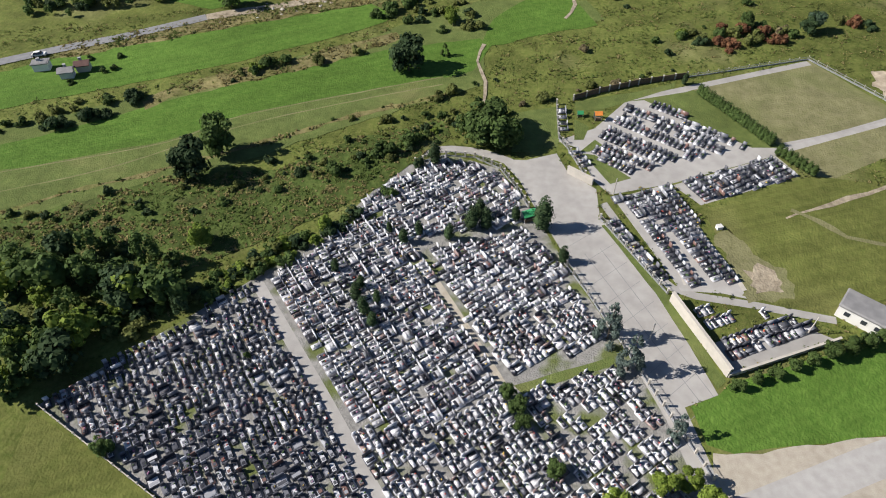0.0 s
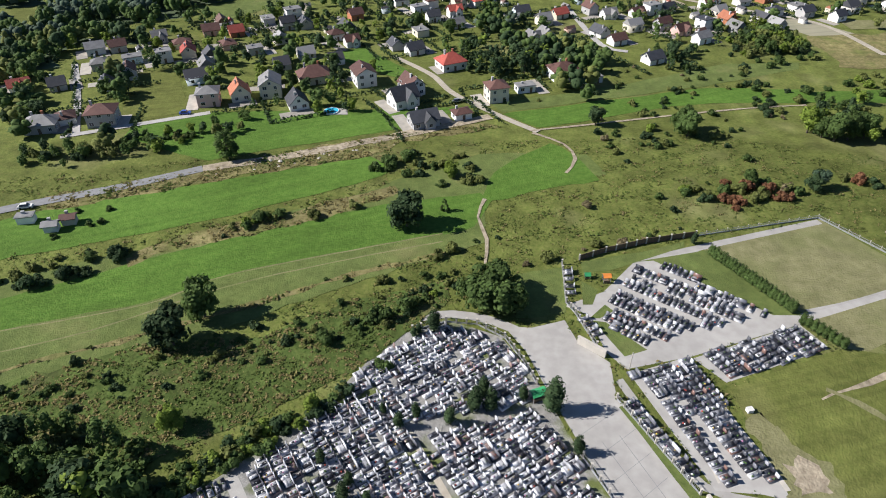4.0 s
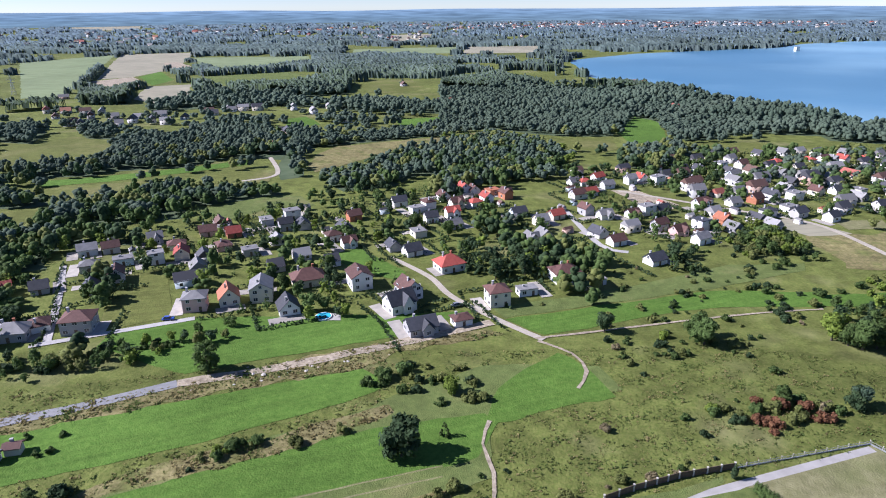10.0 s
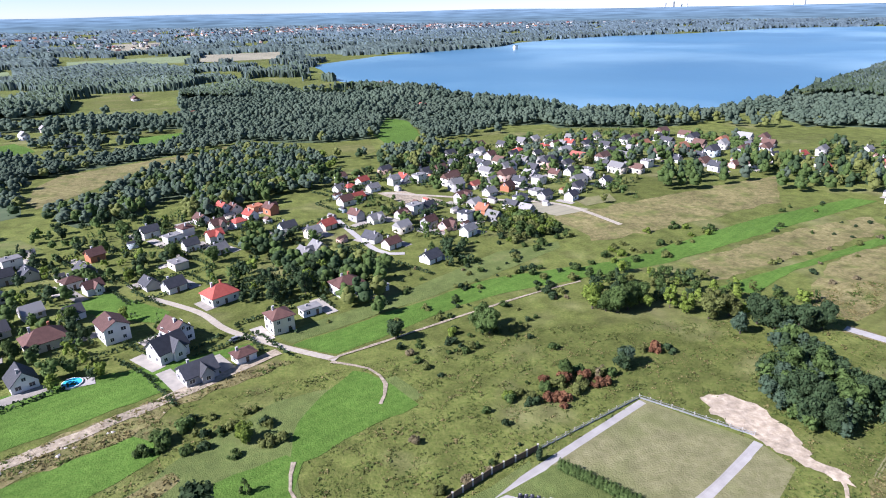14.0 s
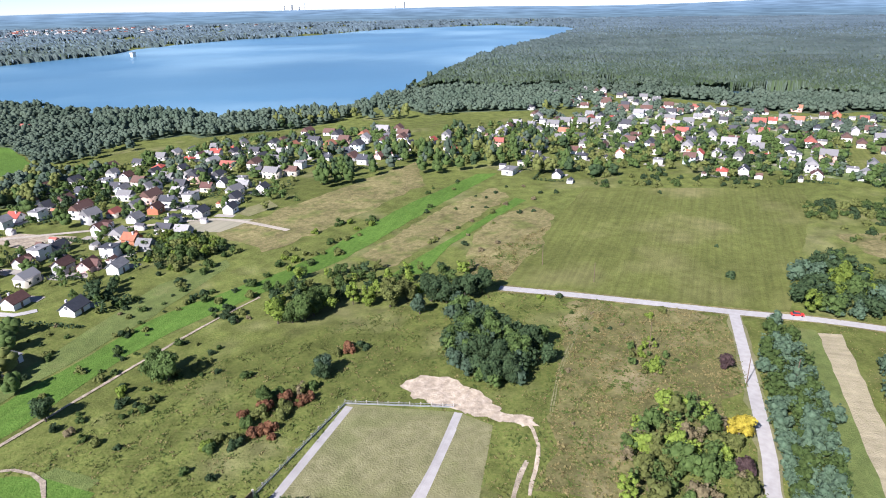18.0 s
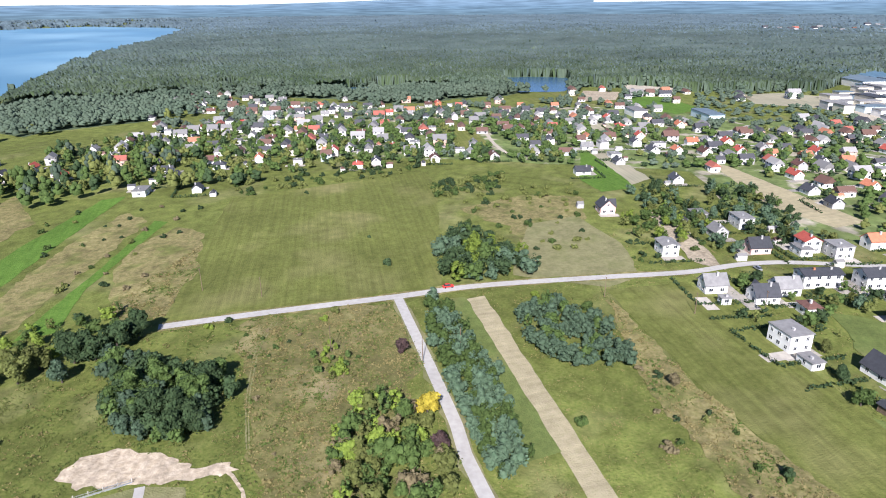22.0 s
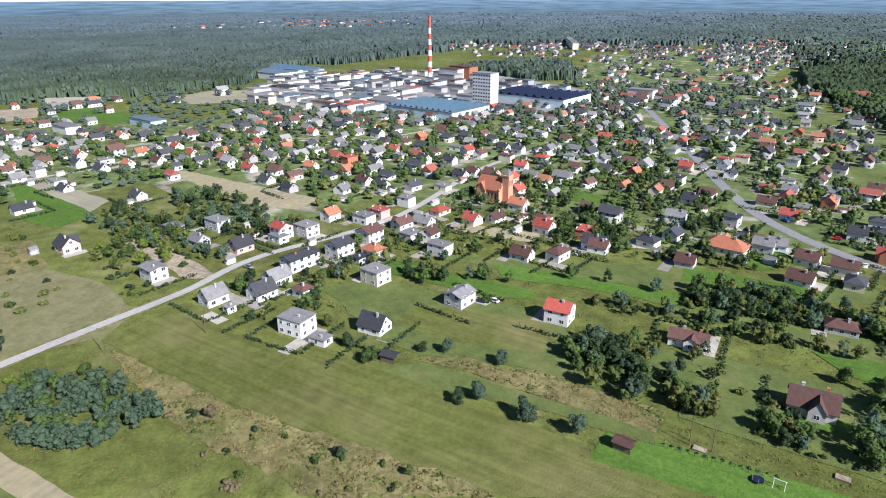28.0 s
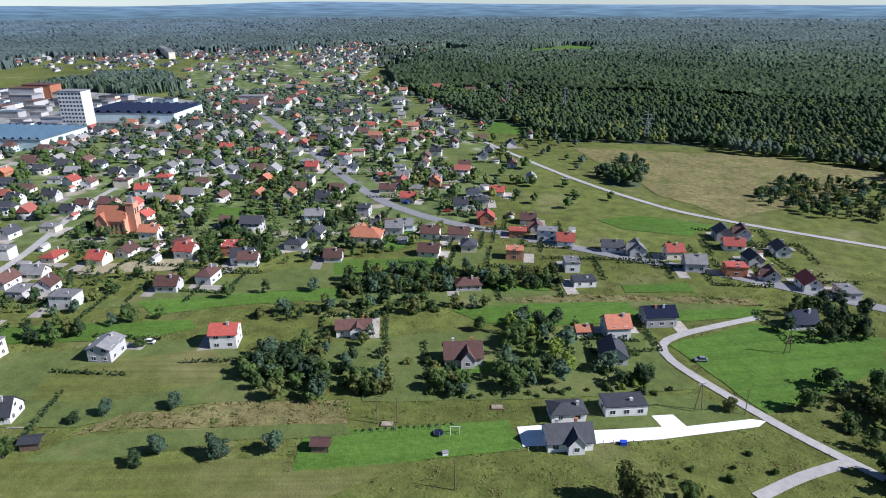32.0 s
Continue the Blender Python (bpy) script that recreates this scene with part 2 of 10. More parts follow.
def granite(name, stops, rough=0.3):
    """Polished stone whose shade changes from piece to piece."""
    m = bpy.data.materials.new(name)
    m.use_nodes = True
    N, L = m.node_tree.nodes, m.node_tree.links
    p = N["Principled BSDF"]
    p.inputs["Roughness"].default_value = rough
    g, o, add, ramp, nz, mul = (N.new("ShaderNode" + k) for k in ("NewGeometry", "ObjectInfo", "Math", "ValToRGB", "TexNoise", "Mix"))
    L.new(g.outputs["Random Per Island"], add.inputs[0])
    L.new(o.outputs["Random"], add.inputs[1])
    frac = N.new("ShaderNodeMath")
    frac.operation = "FRACT"
    L.new(add.outputs[0], frac.inputs[0])
    L.new(frac.outputs[0], ramp.inputs[0])
    ramp.color_ramp.interpolation = "CONSTANT"
    for k, (pos, col) in enumerate(stops):
        el = ramp.color_ramp.elements[k] if k < 2 else ramp.color_ramp.elements.new(pos)
        el.position, el.color = pos, (*col, 1)
    nz.inputs["Scale"].default_value = 14
    L.new(g.outputs["Position"], nz.inputs["Vector"])
    mul.data_type, mul.blend_type = "RGBA", "MULTIPLY"
    mul.inputs["Factor"].default_value = 0.25
    L.new(ramp.outputs[0], mul.inputs["A"])
    L.new(nz.outputs["Fac"], mul.inputs["B"])
    L.new(mul.outputs["Result"], p.inputs["Base Color"])
    return m


M["far_wall"] = granite("pale_far_walls", [(0.0, (0.72, 0.7, 0.66)), (0.34, (0.62, 0.57, 0.46)), (0.56, (0.42, 0.41, 0.39)), (0.74, (0.66, 0.62, 0.56)), (0.88, (0.55, 0.38, 0.3)), (0.95, (0.52, 0.6, 0.62))], 0.9)
M["far_roof"] = granite("mixed_far_roofs", [(0.0, (0.06, 0.06, 0.068)), (0.24, (0.19, 0.185, 0.18)), (0.46, (0.13, 0.07, 0.052)), (0.68, (0.33, 0.1, 0.07)), (0.76, (0.38, 0.16, 0.09)), (0.82, (0.3, 0.29, 0.28))], 0.75)

# ---- tools ----
def rot2(x, y, deg):
    c, s = math.cos(radians(deg)), math.sin(radians(deg))
    return x * c - y * s, x * s + y * c


def ob_of(name, bm, material, parent=None, label="", smooth=False):
    me = bpy.data.meshes.new(name)
    bm.normal_update()
    bm.to_mesh(me)
    bm.free()
    for m in material if isinstance(material, (list, tuple)) else [material]:
        me.materials.append(m)
    if smooth:
        me.polygons.foreach_set("use_smooth", [True] * len(me.polygons))
    ob = new(name, me)
    if parent:
        ob.parent = parent
    if label:
        ob["label"] = label
    return ob


def part(name, bm, material, parent, label=""):
    return ob_of(name, bm, material, parent, label)


def shared(name, me, parent, m=None):
    ob = new(name, me)
    ob.parent = parent
    if m is not None:
        ob.matrix_basis = m
    return ob


def empty(name, m, label="", category="", group="", kind=""):
    ob = new(name)
    ob.empty_display_size = 0.5
    ob.matrix_basis = m
    return tagged(ob, label, category, group, kind)


def box(bm, x0, x1, y0, y1, z0, z1, mi=0, taper=0.0):
    v = [bm.verts.new((x, y, z)) for z, k in ((z0, 0), (z1, taper)) for x, y in ((x0 + k, y0 + k), (x1 - k, y0 + k), (x1 - k, y1 - k), (x0 + k, y1 - k))]
    for q in ((3, 2, 1, 0), (4, 5, 6, 7), (0, 1, 5, 4), (1, 2, 6, 5), (2, 3, 7, 6), (3, 0, 4, 7)):
        bm.faces.new([v[i] for i in q]).material_index = mi
    return bm


def boxes(*args):
    bm = bmesh.new()
    for a in args:
        box(bm, *a)
    return bm


def tube(bm, pts, radii, sides=7, mi=0):
    """A tapered tube through pts, capped."""
    rings = []
    for i, (p, r) in enumerate(zip(pts, radii)):
        p = Vector(p)
        d = (Vector(pts[min(i + 1, len(pts) - 1)]) - Vector(pts[max(i - 1, 0)])).normalized()
        a = d.orthogonal().normalized()
        b = d.cross(a)
        rings.append([bm.verts.new(p + (a * math.cos(6.2832 * k / sides) + b * math.sin(6.2832 * k / sides)) * r) for k in range(sides)])
    for lo, hi in zip(rings, rings[1:]):
        for k in range(sides):
            bm.faces.new((lo[k], lo[(k + 1) % sides], hi[(k + 1) % sides], hi[k])).material_index = mi
    bm.faces.new(rings[0][::-1]).material_index = mi
    bm.faces.new(rings[-1]).material_index = mi
    return bm


def wobble(pts, amp, step):
    """The outline pts, closed, cut into short lengths and made uneven."""
    out = []
    for i, p in enumerate(pts):
        q = pts[(i + 1) % len(pts)]
        n = max(1, int(math.dist(p, q) / step))
        for k in range(n):
            x, y = p[0] + (q[0] - p[0]) * k / n, p[1] + (q[1] - p[1]) * k / n
            w = noise.noise_vector(Vector((x / step / 1.7, y / step / 1.7, 0.3)))
            out.append((x + amp * w.x, y + amp * w.y))
    return out


LAYER = [0]


def sheet(name, material, z, pts, amp=0.0, step=4.0, label="", category="ground", depth=0.0):
    """A flat piece of ground at height z; each lies a little above the one before."""
    LAYER[0] += 1
    z = 0.012 + 0.001 * LAYER[0]
    bm = bmesh.new()
    pts = wobble(pts, amp, step) if amp else pts
    f = bm.faces.new([bm.verts.new((x, y, z)) for x, y in pts])
    if f.calc_area() and (f.normal_update() or f.normal.z < 0):
        f.normal_flip()
    bmesh.ops.triangulate(bm, faces=[f])
    if depth:
        e = bmesh.ops.extrude_face_region(bm, geom=bm.faces[:])
        bmesh.ops.translate(bm, vec=(0, 0, -depth), verts=[g for g in e["geom"] if isinstance(g, bmesh.types.BMVert)])
        bmesh.ops.recalc_face_normals(bm, faces=bm.faces[:])
    return tagged(ob_of(name, bm, M[material] if isinstance(material, str) else material), label, category, kind="structure")


def strip(name, material, z, width, pts, label="", category="road", amp=0.0):
    """A band of that width along the line pts, smoothed."""
    LAYER[0] += 1
    z = 0.012 + 0.001 * LAYER[0]
    line = []
    for i in range(len(pts) - 1):
        p0, p1, p2, p3 = (Vector(pts[min(max(k, 0), len(pts) - 1)]) for k in (i - 1, i, i + 1, i + 2))
        n = max(2, int((p2 - p1).length / 4))
        for k in range(n):
            t = k / n
            line.append(0.5 * (2 * p1 + (p2 - p0) * t + (2 * p0 - 5 * p1 + 4 * p2 - p3) * t * t + (3 * p1 - p0 - 3 * p2 + p3) * t ** 3))
    line.append(Vector(pts[-1]))
    bm = bmesh.new()
    last = None
    for i, p in enumerate(line):
        d = (line[min(i + 1, len(line) - 1)] - line[max(i - 1, 0)]).normalized()
        s = Vector((-d.y, d.x))
        w = width * 0.5
        j = [amp * noise.noise(Vector((p.x * 0.3, p.y * 0.3, k))) for k in (0.0, 9.0)]
        a, b = p + s * (w + j[0]), p - s * (w + j[1])
        pair = bm.verts.new((a.x, a.y, z)), bm.verts.new((b.x, b.y, z))
        if last:
            bm.faces.new((last[0], last[1], pair[1], pair[0]))
        last = pair
    bm.normal_update()
    for f in bm.faces:
        if f.normal.z < 0:
            f.normal_flip()
    return tagged(ob_of(name, bm, M[material]), label, category, kind="structure")


def raw_mesh(name, verts, faces, material):
    """A mesh from number arrays: quads or triangles."""
    me = bpy.data.meshes.new(name)
    n, k = faces.shape
    me.vertices.add(len(verts))
    me.vertices.foreach_set("co", verts.astype(np.float32).ravel())
    me.loops.add(n * k)
    me.loops.foreach_set("vertex_index", faces.astype(np.int32).ravel())
    me.polygons.add(n)
    me.polygons.foreach_set("loop_start", np.arange(n, dtype=np.int32) * k)
    for m in material if isinstance(material, (list, tuple)) else [material]:
        me.materials.append(m)
    me.update(calc_edges=True)
    return me


def inside(x, y, poly):
    hit = False
    for (x0, y0), (x1, y1) in zip(poly, poly[1:] + poly[:1]):
        if (y0 > y) != (y1 > y) and x < (x1 - x0) * (y - y0) / (y1 - y0) + x0:
            hit = not hit
    return hit


# ---- plants ----
def leaf_quads(rng, blobs, count, size, rough=0.33, lift=0.0):
    """Small leaf sprays laid over the given balls (x, y, z, r), most of them near the surface."""
    blobs = np.array(blobs)
    pick = rng.choice(len(blobs), count, p=blobs[:, 3] ** 2 / (blobs[:, 3] ** 2).sum())
    d = rng.normal(size=(count, 3))
    d /= np.linalg.norm(d, axis=1)[:, None]
    d[:, 2] = np.where(d[:, 2] < -0.5, -d[:, 2], d[:, 2])
    c = blobs[pick, :3] + d * (blobs[pick, 3] * rng.uniform(0.72, 1.08, count))[:, None]
    nrm = d + rng.normal(size=(count, 3)) * rough + (0, 0, lift)
    nrm /= np.linalg.norm(nrm, axis=1)[:, None]
    a = np.cross(nrm, rng.normal(size=(count, 3)))
    a /= np.linalg.norm(a, axis=1)[:, None]
    b = np.cross(nrm, a)
    s = (size * rng.uniform(0.6, 1.4, count))[:, None]
    v = np.stack([c + a * s, c + b * s * 0.7, c - a * s, c - b * s * 0.7], 1).reshape(-1, 3)
    return v, np.arange(len(v)).reshape(-1, 4)


ICO = bmesh.new()
bmesh.ops.create_icosphere(ICO, subdivisions=1, radius=1.0)
ICO_V, ICO_F = np.array([v.co[:] for v in ICO.verts]), np.array([[v.index for v in f.verts] for f in ICO.faces])
ICO.free()


def lumps(rng, rows):
    """Uneven solid clumps of foliage: rows are x, y, z, radius across, radius up."""
    vs, fs = [], []
    for k, (x, y, z, r, up) in enumerate(rows):
        turn = rng.uniform(0, 6.28)
        v = ICO_V * rng.uniform(0.72, 1.2, (12, 1))
        v = np.stack([v[:, 0] * math.cos(turn) - v[:, 1] * math.sin(turn), v[:, 0] * math.sin(turn) + v[:, 1] * math.cos(turn), v[:, 2]], 1)
        vs.append(v * (r, r, up) + (x, y, z))
        up_side = v[ICO_F].mean(1)[:, 2] > -0.3
        fs.append(ICO_F[up_side] + 12 * k)
    return np.concatenate(vs), np.concatenate(fs)


def with_sprays(solid, sprays):
    """Joins solid clumps (triangles) with leaf sprays (quads) into triangles."""
    (v, f), (qv, qf) = solid, sprays
    qf = qf + len(v)
    return np.concatenate([v, qv]), np.concatenate([f, qf[:, (0, 1, 2)], qf[:, (0, 2, 3)]])


def crown_mesh(kind, seed, count):
    """A crown for a tree one metre wide in radius units: round, tall, conifer or bush."""
    rng = np.random.default_rng(seed)
    blobs = []
    if kind == "round":
        for i in range(16):
            a, r, z = rng.uniform(0, 6.28), rng.uniform(0.1, 0.62), rng.uniform(0.35, 1.55)
            k = math.sqrt(max(0.05, 1 - ((z - 0.95) / 0.95) ** 2))
            blobs.append((r * k * math.cos(a), r * k * math.sin(a), z, rng.uniform(0.24, 0.42)))
        blobs.append((0, 0, 0.95, 0.55))
    elif kind == "tall":
        for i in range(18):
            a, z = rng.uniform(0, 6.28), rng.uniform(0.4, 2.7)
            k = 0.55 * math.sqrt(max(0.05, 1 - ((z - 1.4) / 1.6) ** 2))
            blobs.append((k * math.cos(a), k * math.sin(a), z, rng.uniform(0.25, 0.42)))
    elif kind == "conifer":
        for i in range(34):
            z = rng.uniform(0.15, 3.0)
            k = 0.85 * (1 - z / 3.2) ** 0.8
            a = rng.uniform(0, 6.28)
            blobs.append((k * math.cos(a), k * math.sin(a), z, 0.1 + 0.26 * (1 - z / 3.2)))
    elif kind == "column":
        for i in range(16):
            z = 0.1 + 3.4 * i / 15
            k = 0.5 * math.sin(math.pi * min(1, (z + 0.7) / 4.3)) ** 0.7
            a = rng.uniform(0, 6.28)
            blobs.append((k * 0.3 * math.cos(a), k * 0.3 * math.sin(a), z, k + 0.06))
    else:
        for i in range(9):
            a, r = rng.uniform(0, 6.28), rng.uniform(0, 0.65)
            blobs.append((r * math.cos(a), r * math.sin(a), rng.uniform(0.15, 0.75), rng.uniform(0.25, 0.42)))
    size = dict(round=0.085, tall=0.085, conifer=0.075, column=0.07, bush=0.115)[kind]
    largest = sorted(blobs, key=lambda p: -p[3])[:9 if kind in ("conifer", "column") else 7]
    return *leaf_quads(rng, blobs, count, size), lumps(rng, [(x, y, z, 0.8 * r, 0.8 * r) for x, y, z, r in largest])


CROWNS = {}
for kind, count, n in (("round", 1900, 4), ("tall", 1900, 3), ("conifer", 1700, 2), ("column", 1000, 2), ("bush", 480, 4)):
    for i in range(n):
        CROWNS[kind, i] = crown_mesh(kind, 17 * i + len(kind), count)
MESHES = {}


def crown(kind, i, leaf):
    if (kind, i, leaf) not in MESHES:
        MESHES[kind, i, leaf] = raw_mesh("crown", *with_sprays(CROWNS[kind, i][2], CROWNS[kind, i][:2]), M["leaf_" + leaf])
    return MESHES[kind, i, leaf]


def trunk_mesh(kind, i):
    if ("trunk", kind, i) not in MESHES:
        rng = random.Random(i * 7 + len(kind))
        top = dict(round=1.3, tall=2.3, conifer=2.9, column=3.2)[kind]
        bm = bmesh.new()
        tube(bm, [(0, 0, -0.1), (0.02, 0, 0.3), (-0.02, 0.02, top * 0.6), (0, 0, top)], (0.075, 0.055, 0.035, 0.01))
        for k in range(5 if kind in ("round", "tall") else 0):
            a, z = rng.uniform(0, 6.28), top * rng.uniform(0.3, 0.75)
            l = rng.uniform(0.35, 0.55)
            tube(bm, [(0, 0, z), (l * 0.5 * math.cos(a), l * 0.5 * math.sin(a), z + l * 0.45), (l * math.cos(a), l * math.sin(a), z + l * 0.7)], (0.03, 0.02, 0.008), 5)
        me = bpy.data.meshes.new("trunk")
        bm.to_mesh(me)
        bm.free()
        me.materials.append(M["bark"])
        MESHES["trunk", kind, i] = me
    return MESHES["trunk", kind, i]


TREE_RNG = random.Random(5)
SHAPE = dict(round="broad rounded", tall="tall slender", conifer="conical evergreen", column="narrow column-shaped evergreen")
LOOK = dict(green="green", dark="dark green", lime="light green", yellow="bright yellow autumn", olive="olive green", rust="rust-red autumn", silver="silvery blue-green", blue="bluish green", plum="dark purple-leaved", brown="brownish")


TREE_K = 1.32


def tree(x, y, h, kind="round", leaf="green", wide=1.0, group="", place="standing in rough grass"):
    """One tree of that height."""
    h *= TREE_K
    r = h / dict(round=1.95, tall=3.05, conifer=3.15, column=3.75)[kind]
    i = TREE_RNG.randrange(dict(round=4, tall=3, conifer=2, column=2)[kind])
    m = pose(x, y, 0, 0, 0, TREE_RNG.uniform(0, 360)) @ Matrix.Diagonal((r * wide, r * wide, r, 1))
    e = empty("tree", m, f"{LOOK[leaf]} {SHAPE[kind]} tree {place}", "tree", group)
    shared("trunk", trunk_mesh(kind, i), e)
    shared("crown", crown(kind, i, leaf), e)
    return e


def bush(x, y, r, leaf="green", h=None, group="", place="in rough grass"):
    r *= 1.3
    i = TREE_RNG.randrange(4)
    ob = new("bush", crown("bush", i, leaf))
    ob.matrix_basis = pose(x, y, -0.12 * (h or r), 0, 0, TREE_RNG.uniform(0, 360)) @ Matrix.Diagonal((r, r * TREE_RNG.uniform(0.8, 1.1), h or r, 1))
    return tagged(ob, f"{LOOK[leaf]} bush with uneven outline {place}", "bush", group)


def grove(name, rows, label, category="woods", share=0.45):
    """Many plants as one mesh a colour: rows are (x, y, height, kind, leaf); a bush's height is its radius."""
    rng = np.random.default_rng(len(rows))
    found = {}
    for x, y, h, kind, leaf in rows:
        found.setdefault(leaf, []).append((x, y, h, kind))
    for leaf, some in found.items():
        vs, fs, base = [], [], 0
        for x, y, h, kind in some:
            v, _, (hv, hf) = CROWNS[kind, int(rng.integers(0, dict(round=4, tall=3, conifer=2, column=2, bush=4)[kind]))]
            r = TREE_K * h / dict(round=1.95, tall=3.05, conifer=3.15, column=3.75, bush=1.05)[kind]
            q = v.reshape(-1, 4, 3)
            q = q[rng.random(len(q)) < (share * 0.45 if kind != "bush" else 0.42)]
            mid_of = q.mean(1, keepdims=True)
            q = (mid_of + (q - mid_of) * (1.45 if kind != "bush" else 1.2)).reshape(-1, 3)
            q, f = with_sprays((hv, hf), (q, np.arange(len(q)).reshape(-1, 4)))
            fs.append(f + base)
            base += len(q)
            a = rng.uniform(0, 6.28)
            w = r * rng.uniform(0.9, 1.15)
            vs.append(np.stack([x + (q[:, 0] * math.cos(a) - q[:, 1] * math.sin(a)) * w, y + (q[:, 0] * math.sin(a) + q[:, 1] * math.cos(a)) * w, q[:, 2] * r - (0.1 * r if kind == "bush" else 0)], 1))
        tagged(new(name, raw_mesh(name, np.concatenate(vs), np.concatenate(fs), M["leaf_" + leaf])), LOOK[leaf] + " " + label, category, kind="stuff")


def scatter(rng, poly, step, jitter=0.5, keep=1.0):
    xs, ys = [p[0] for p in poly], [p[1] for p in poly]
    out = []
    x = min(xs)
    while x < max(xs):
        y = min(ys)
        while y < max(ys):
            px, py = x + rng.uniform(-jitter, jitter) * step, y + rng.uniform(-jitter, jitter) * step
            if rng.random() < keep and inside(px, py, poly):
                out.append((px, py))
            y += step
        x += step
    return out


# ---- ground, lake, roads ----
bm = bmesh.new()
rings = []
for r in (0, 120, 300, 600, 1200, 2500, 4850):
    rings.append([bm.verts.new((r * math.cos(6.2832 * k / 48), r * math.sin(6.2832 * k / 48), 0)) for k in range(48)] if r else [bm.verts.new((0, 0, 0))])
for k in range(48):
    bm.faces.new((rings[0][0], rings[1][k], rings[1][(k + 1) % 48]))
for lo, hi in zip(rings[1:], rings[2:]):
    for k in range(48):
        bm.faces.new((lo[k], hi[k], hi[(k + 1) % 48], lo[(k + 1) % 48]))
tagged(ob_of("ground", bm, M["ground"]), "rough olive-green grassland with dry patches", "ground", kind="structure")

# far hills that close the view, a plain glowing backdrop with haze painted in
bm = bmesh.new()
last = None
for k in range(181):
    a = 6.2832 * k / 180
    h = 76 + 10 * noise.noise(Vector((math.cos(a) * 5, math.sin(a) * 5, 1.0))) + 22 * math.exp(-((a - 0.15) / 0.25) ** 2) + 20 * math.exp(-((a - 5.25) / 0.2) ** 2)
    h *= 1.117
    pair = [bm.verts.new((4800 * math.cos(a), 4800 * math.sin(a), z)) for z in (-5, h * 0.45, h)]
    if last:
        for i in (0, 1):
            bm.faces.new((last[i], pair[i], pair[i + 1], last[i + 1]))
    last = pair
haze = bpy.data.materials.new("glowing_haze_hills")
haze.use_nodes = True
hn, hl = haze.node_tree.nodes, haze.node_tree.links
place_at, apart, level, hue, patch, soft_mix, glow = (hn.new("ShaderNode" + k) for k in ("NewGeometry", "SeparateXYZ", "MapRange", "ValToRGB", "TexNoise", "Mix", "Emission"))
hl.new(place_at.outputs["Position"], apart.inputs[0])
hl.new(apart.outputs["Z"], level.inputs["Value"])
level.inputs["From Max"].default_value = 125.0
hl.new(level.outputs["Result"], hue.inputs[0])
# painted haze: colour grows paler towards the top of the ring
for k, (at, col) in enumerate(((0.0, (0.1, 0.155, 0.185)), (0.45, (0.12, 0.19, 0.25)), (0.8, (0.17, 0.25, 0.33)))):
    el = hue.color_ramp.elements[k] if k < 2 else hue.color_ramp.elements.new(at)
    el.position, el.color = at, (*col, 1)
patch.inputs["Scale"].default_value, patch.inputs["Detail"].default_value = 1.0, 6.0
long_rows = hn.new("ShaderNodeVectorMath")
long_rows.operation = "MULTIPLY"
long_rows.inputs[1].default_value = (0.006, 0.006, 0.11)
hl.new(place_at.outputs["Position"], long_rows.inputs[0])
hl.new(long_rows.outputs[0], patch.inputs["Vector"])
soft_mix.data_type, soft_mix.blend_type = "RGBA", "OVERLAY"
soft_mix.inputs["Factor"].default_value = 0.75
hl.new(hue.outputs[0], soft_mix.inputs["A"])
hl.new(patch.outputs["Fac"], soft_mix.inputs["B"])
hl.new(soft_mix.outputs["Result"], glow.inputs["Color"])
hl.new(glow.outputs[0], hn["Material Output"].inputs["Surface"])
tagged(ob_of("backdrop", bm, haze), "glowing backdrop of hazy blue wooded hills along the horizon", "backdrop", kind="structure")

# ---- cemetery ground ----
OLD = [(-79.5, -28), (-51.1, 5.4), (-38.3, 22.7), (-29.4, 42), (-18.2, 49.4), (-5.3, 45.5), (2.7, 34), (11.2, 17.6), (22, -1.6), (30.6, -18.2), (35.2, -26.2), (20, -61), (-39, -61), (-50.4, -41)]
sheet("cemetery_ground", "grit", 0.02, OLD, 0, 4, "grey grit and grass between graves", "ground")
sheet("plaza", "paving", 0.02, [(-5, 48.9), (1.2, 49.3), (8.5, 52.8), (11.3, 46.2), (17.9, 41), (18.6, 31.9), (31.9, 6.5), (38.2, -9.7), (32.2, -12.9), (35.5, -23.4), (37.9, -29.3), (33.7, -29.9), (28.9, -15.8), (22, -1.1), (11.8, 18.1), (4, 33.6), (0.3, 41.7)], 0, 4, "grey concrete-paved cemetery forecourt", "pavement")
strip("path", "paving", 0.03, 2.6, [(-51.1, 22.2), (-41.9, 31.4), (-36.3, 36), (-29.8, 44), (-24.5, 49), (-17, 51.3), (-8.6, 50.6), (-1.5, 47.7)], "curved grey path round the old cemetery", "path")
strip("path", "paving", 0.02, 2.4, [(-50.6, 4), (-38.5, -9.8), (-27.4, -22.6), (-16.9, -35.3), (-11.4, -41.8)], "paved cemetery avenue", "path")
for x0, y0, x1, y1 in ((12.4, 16.9, 32.6, -20.9), (15.3, 20.5, 35.4, -12.3), (18.5, 22.5, 37.5, -10.4)):
    strip("joint", "darkroad", 0.02, 0.12, [(x0, y0), ((x0 + x1) / 2, (y0 + y1) / 2), (x1, y1)], "narrow dark joint in the paving", "joint")
for k in range(9):
    p, q = Vector((11.2, 21.5)).lerp(Vector((31.1, -17.1)), k / 8), Vector((19.3, 29.3)).lerp(Vector((37.9, -9.8)), k / 8)
    strip("joint", "darkroad", 0.02, 0.08, [tuple(p), tuple((p + q) / 2), tuple(q)], "narrow dark joint in the paving", "joint")
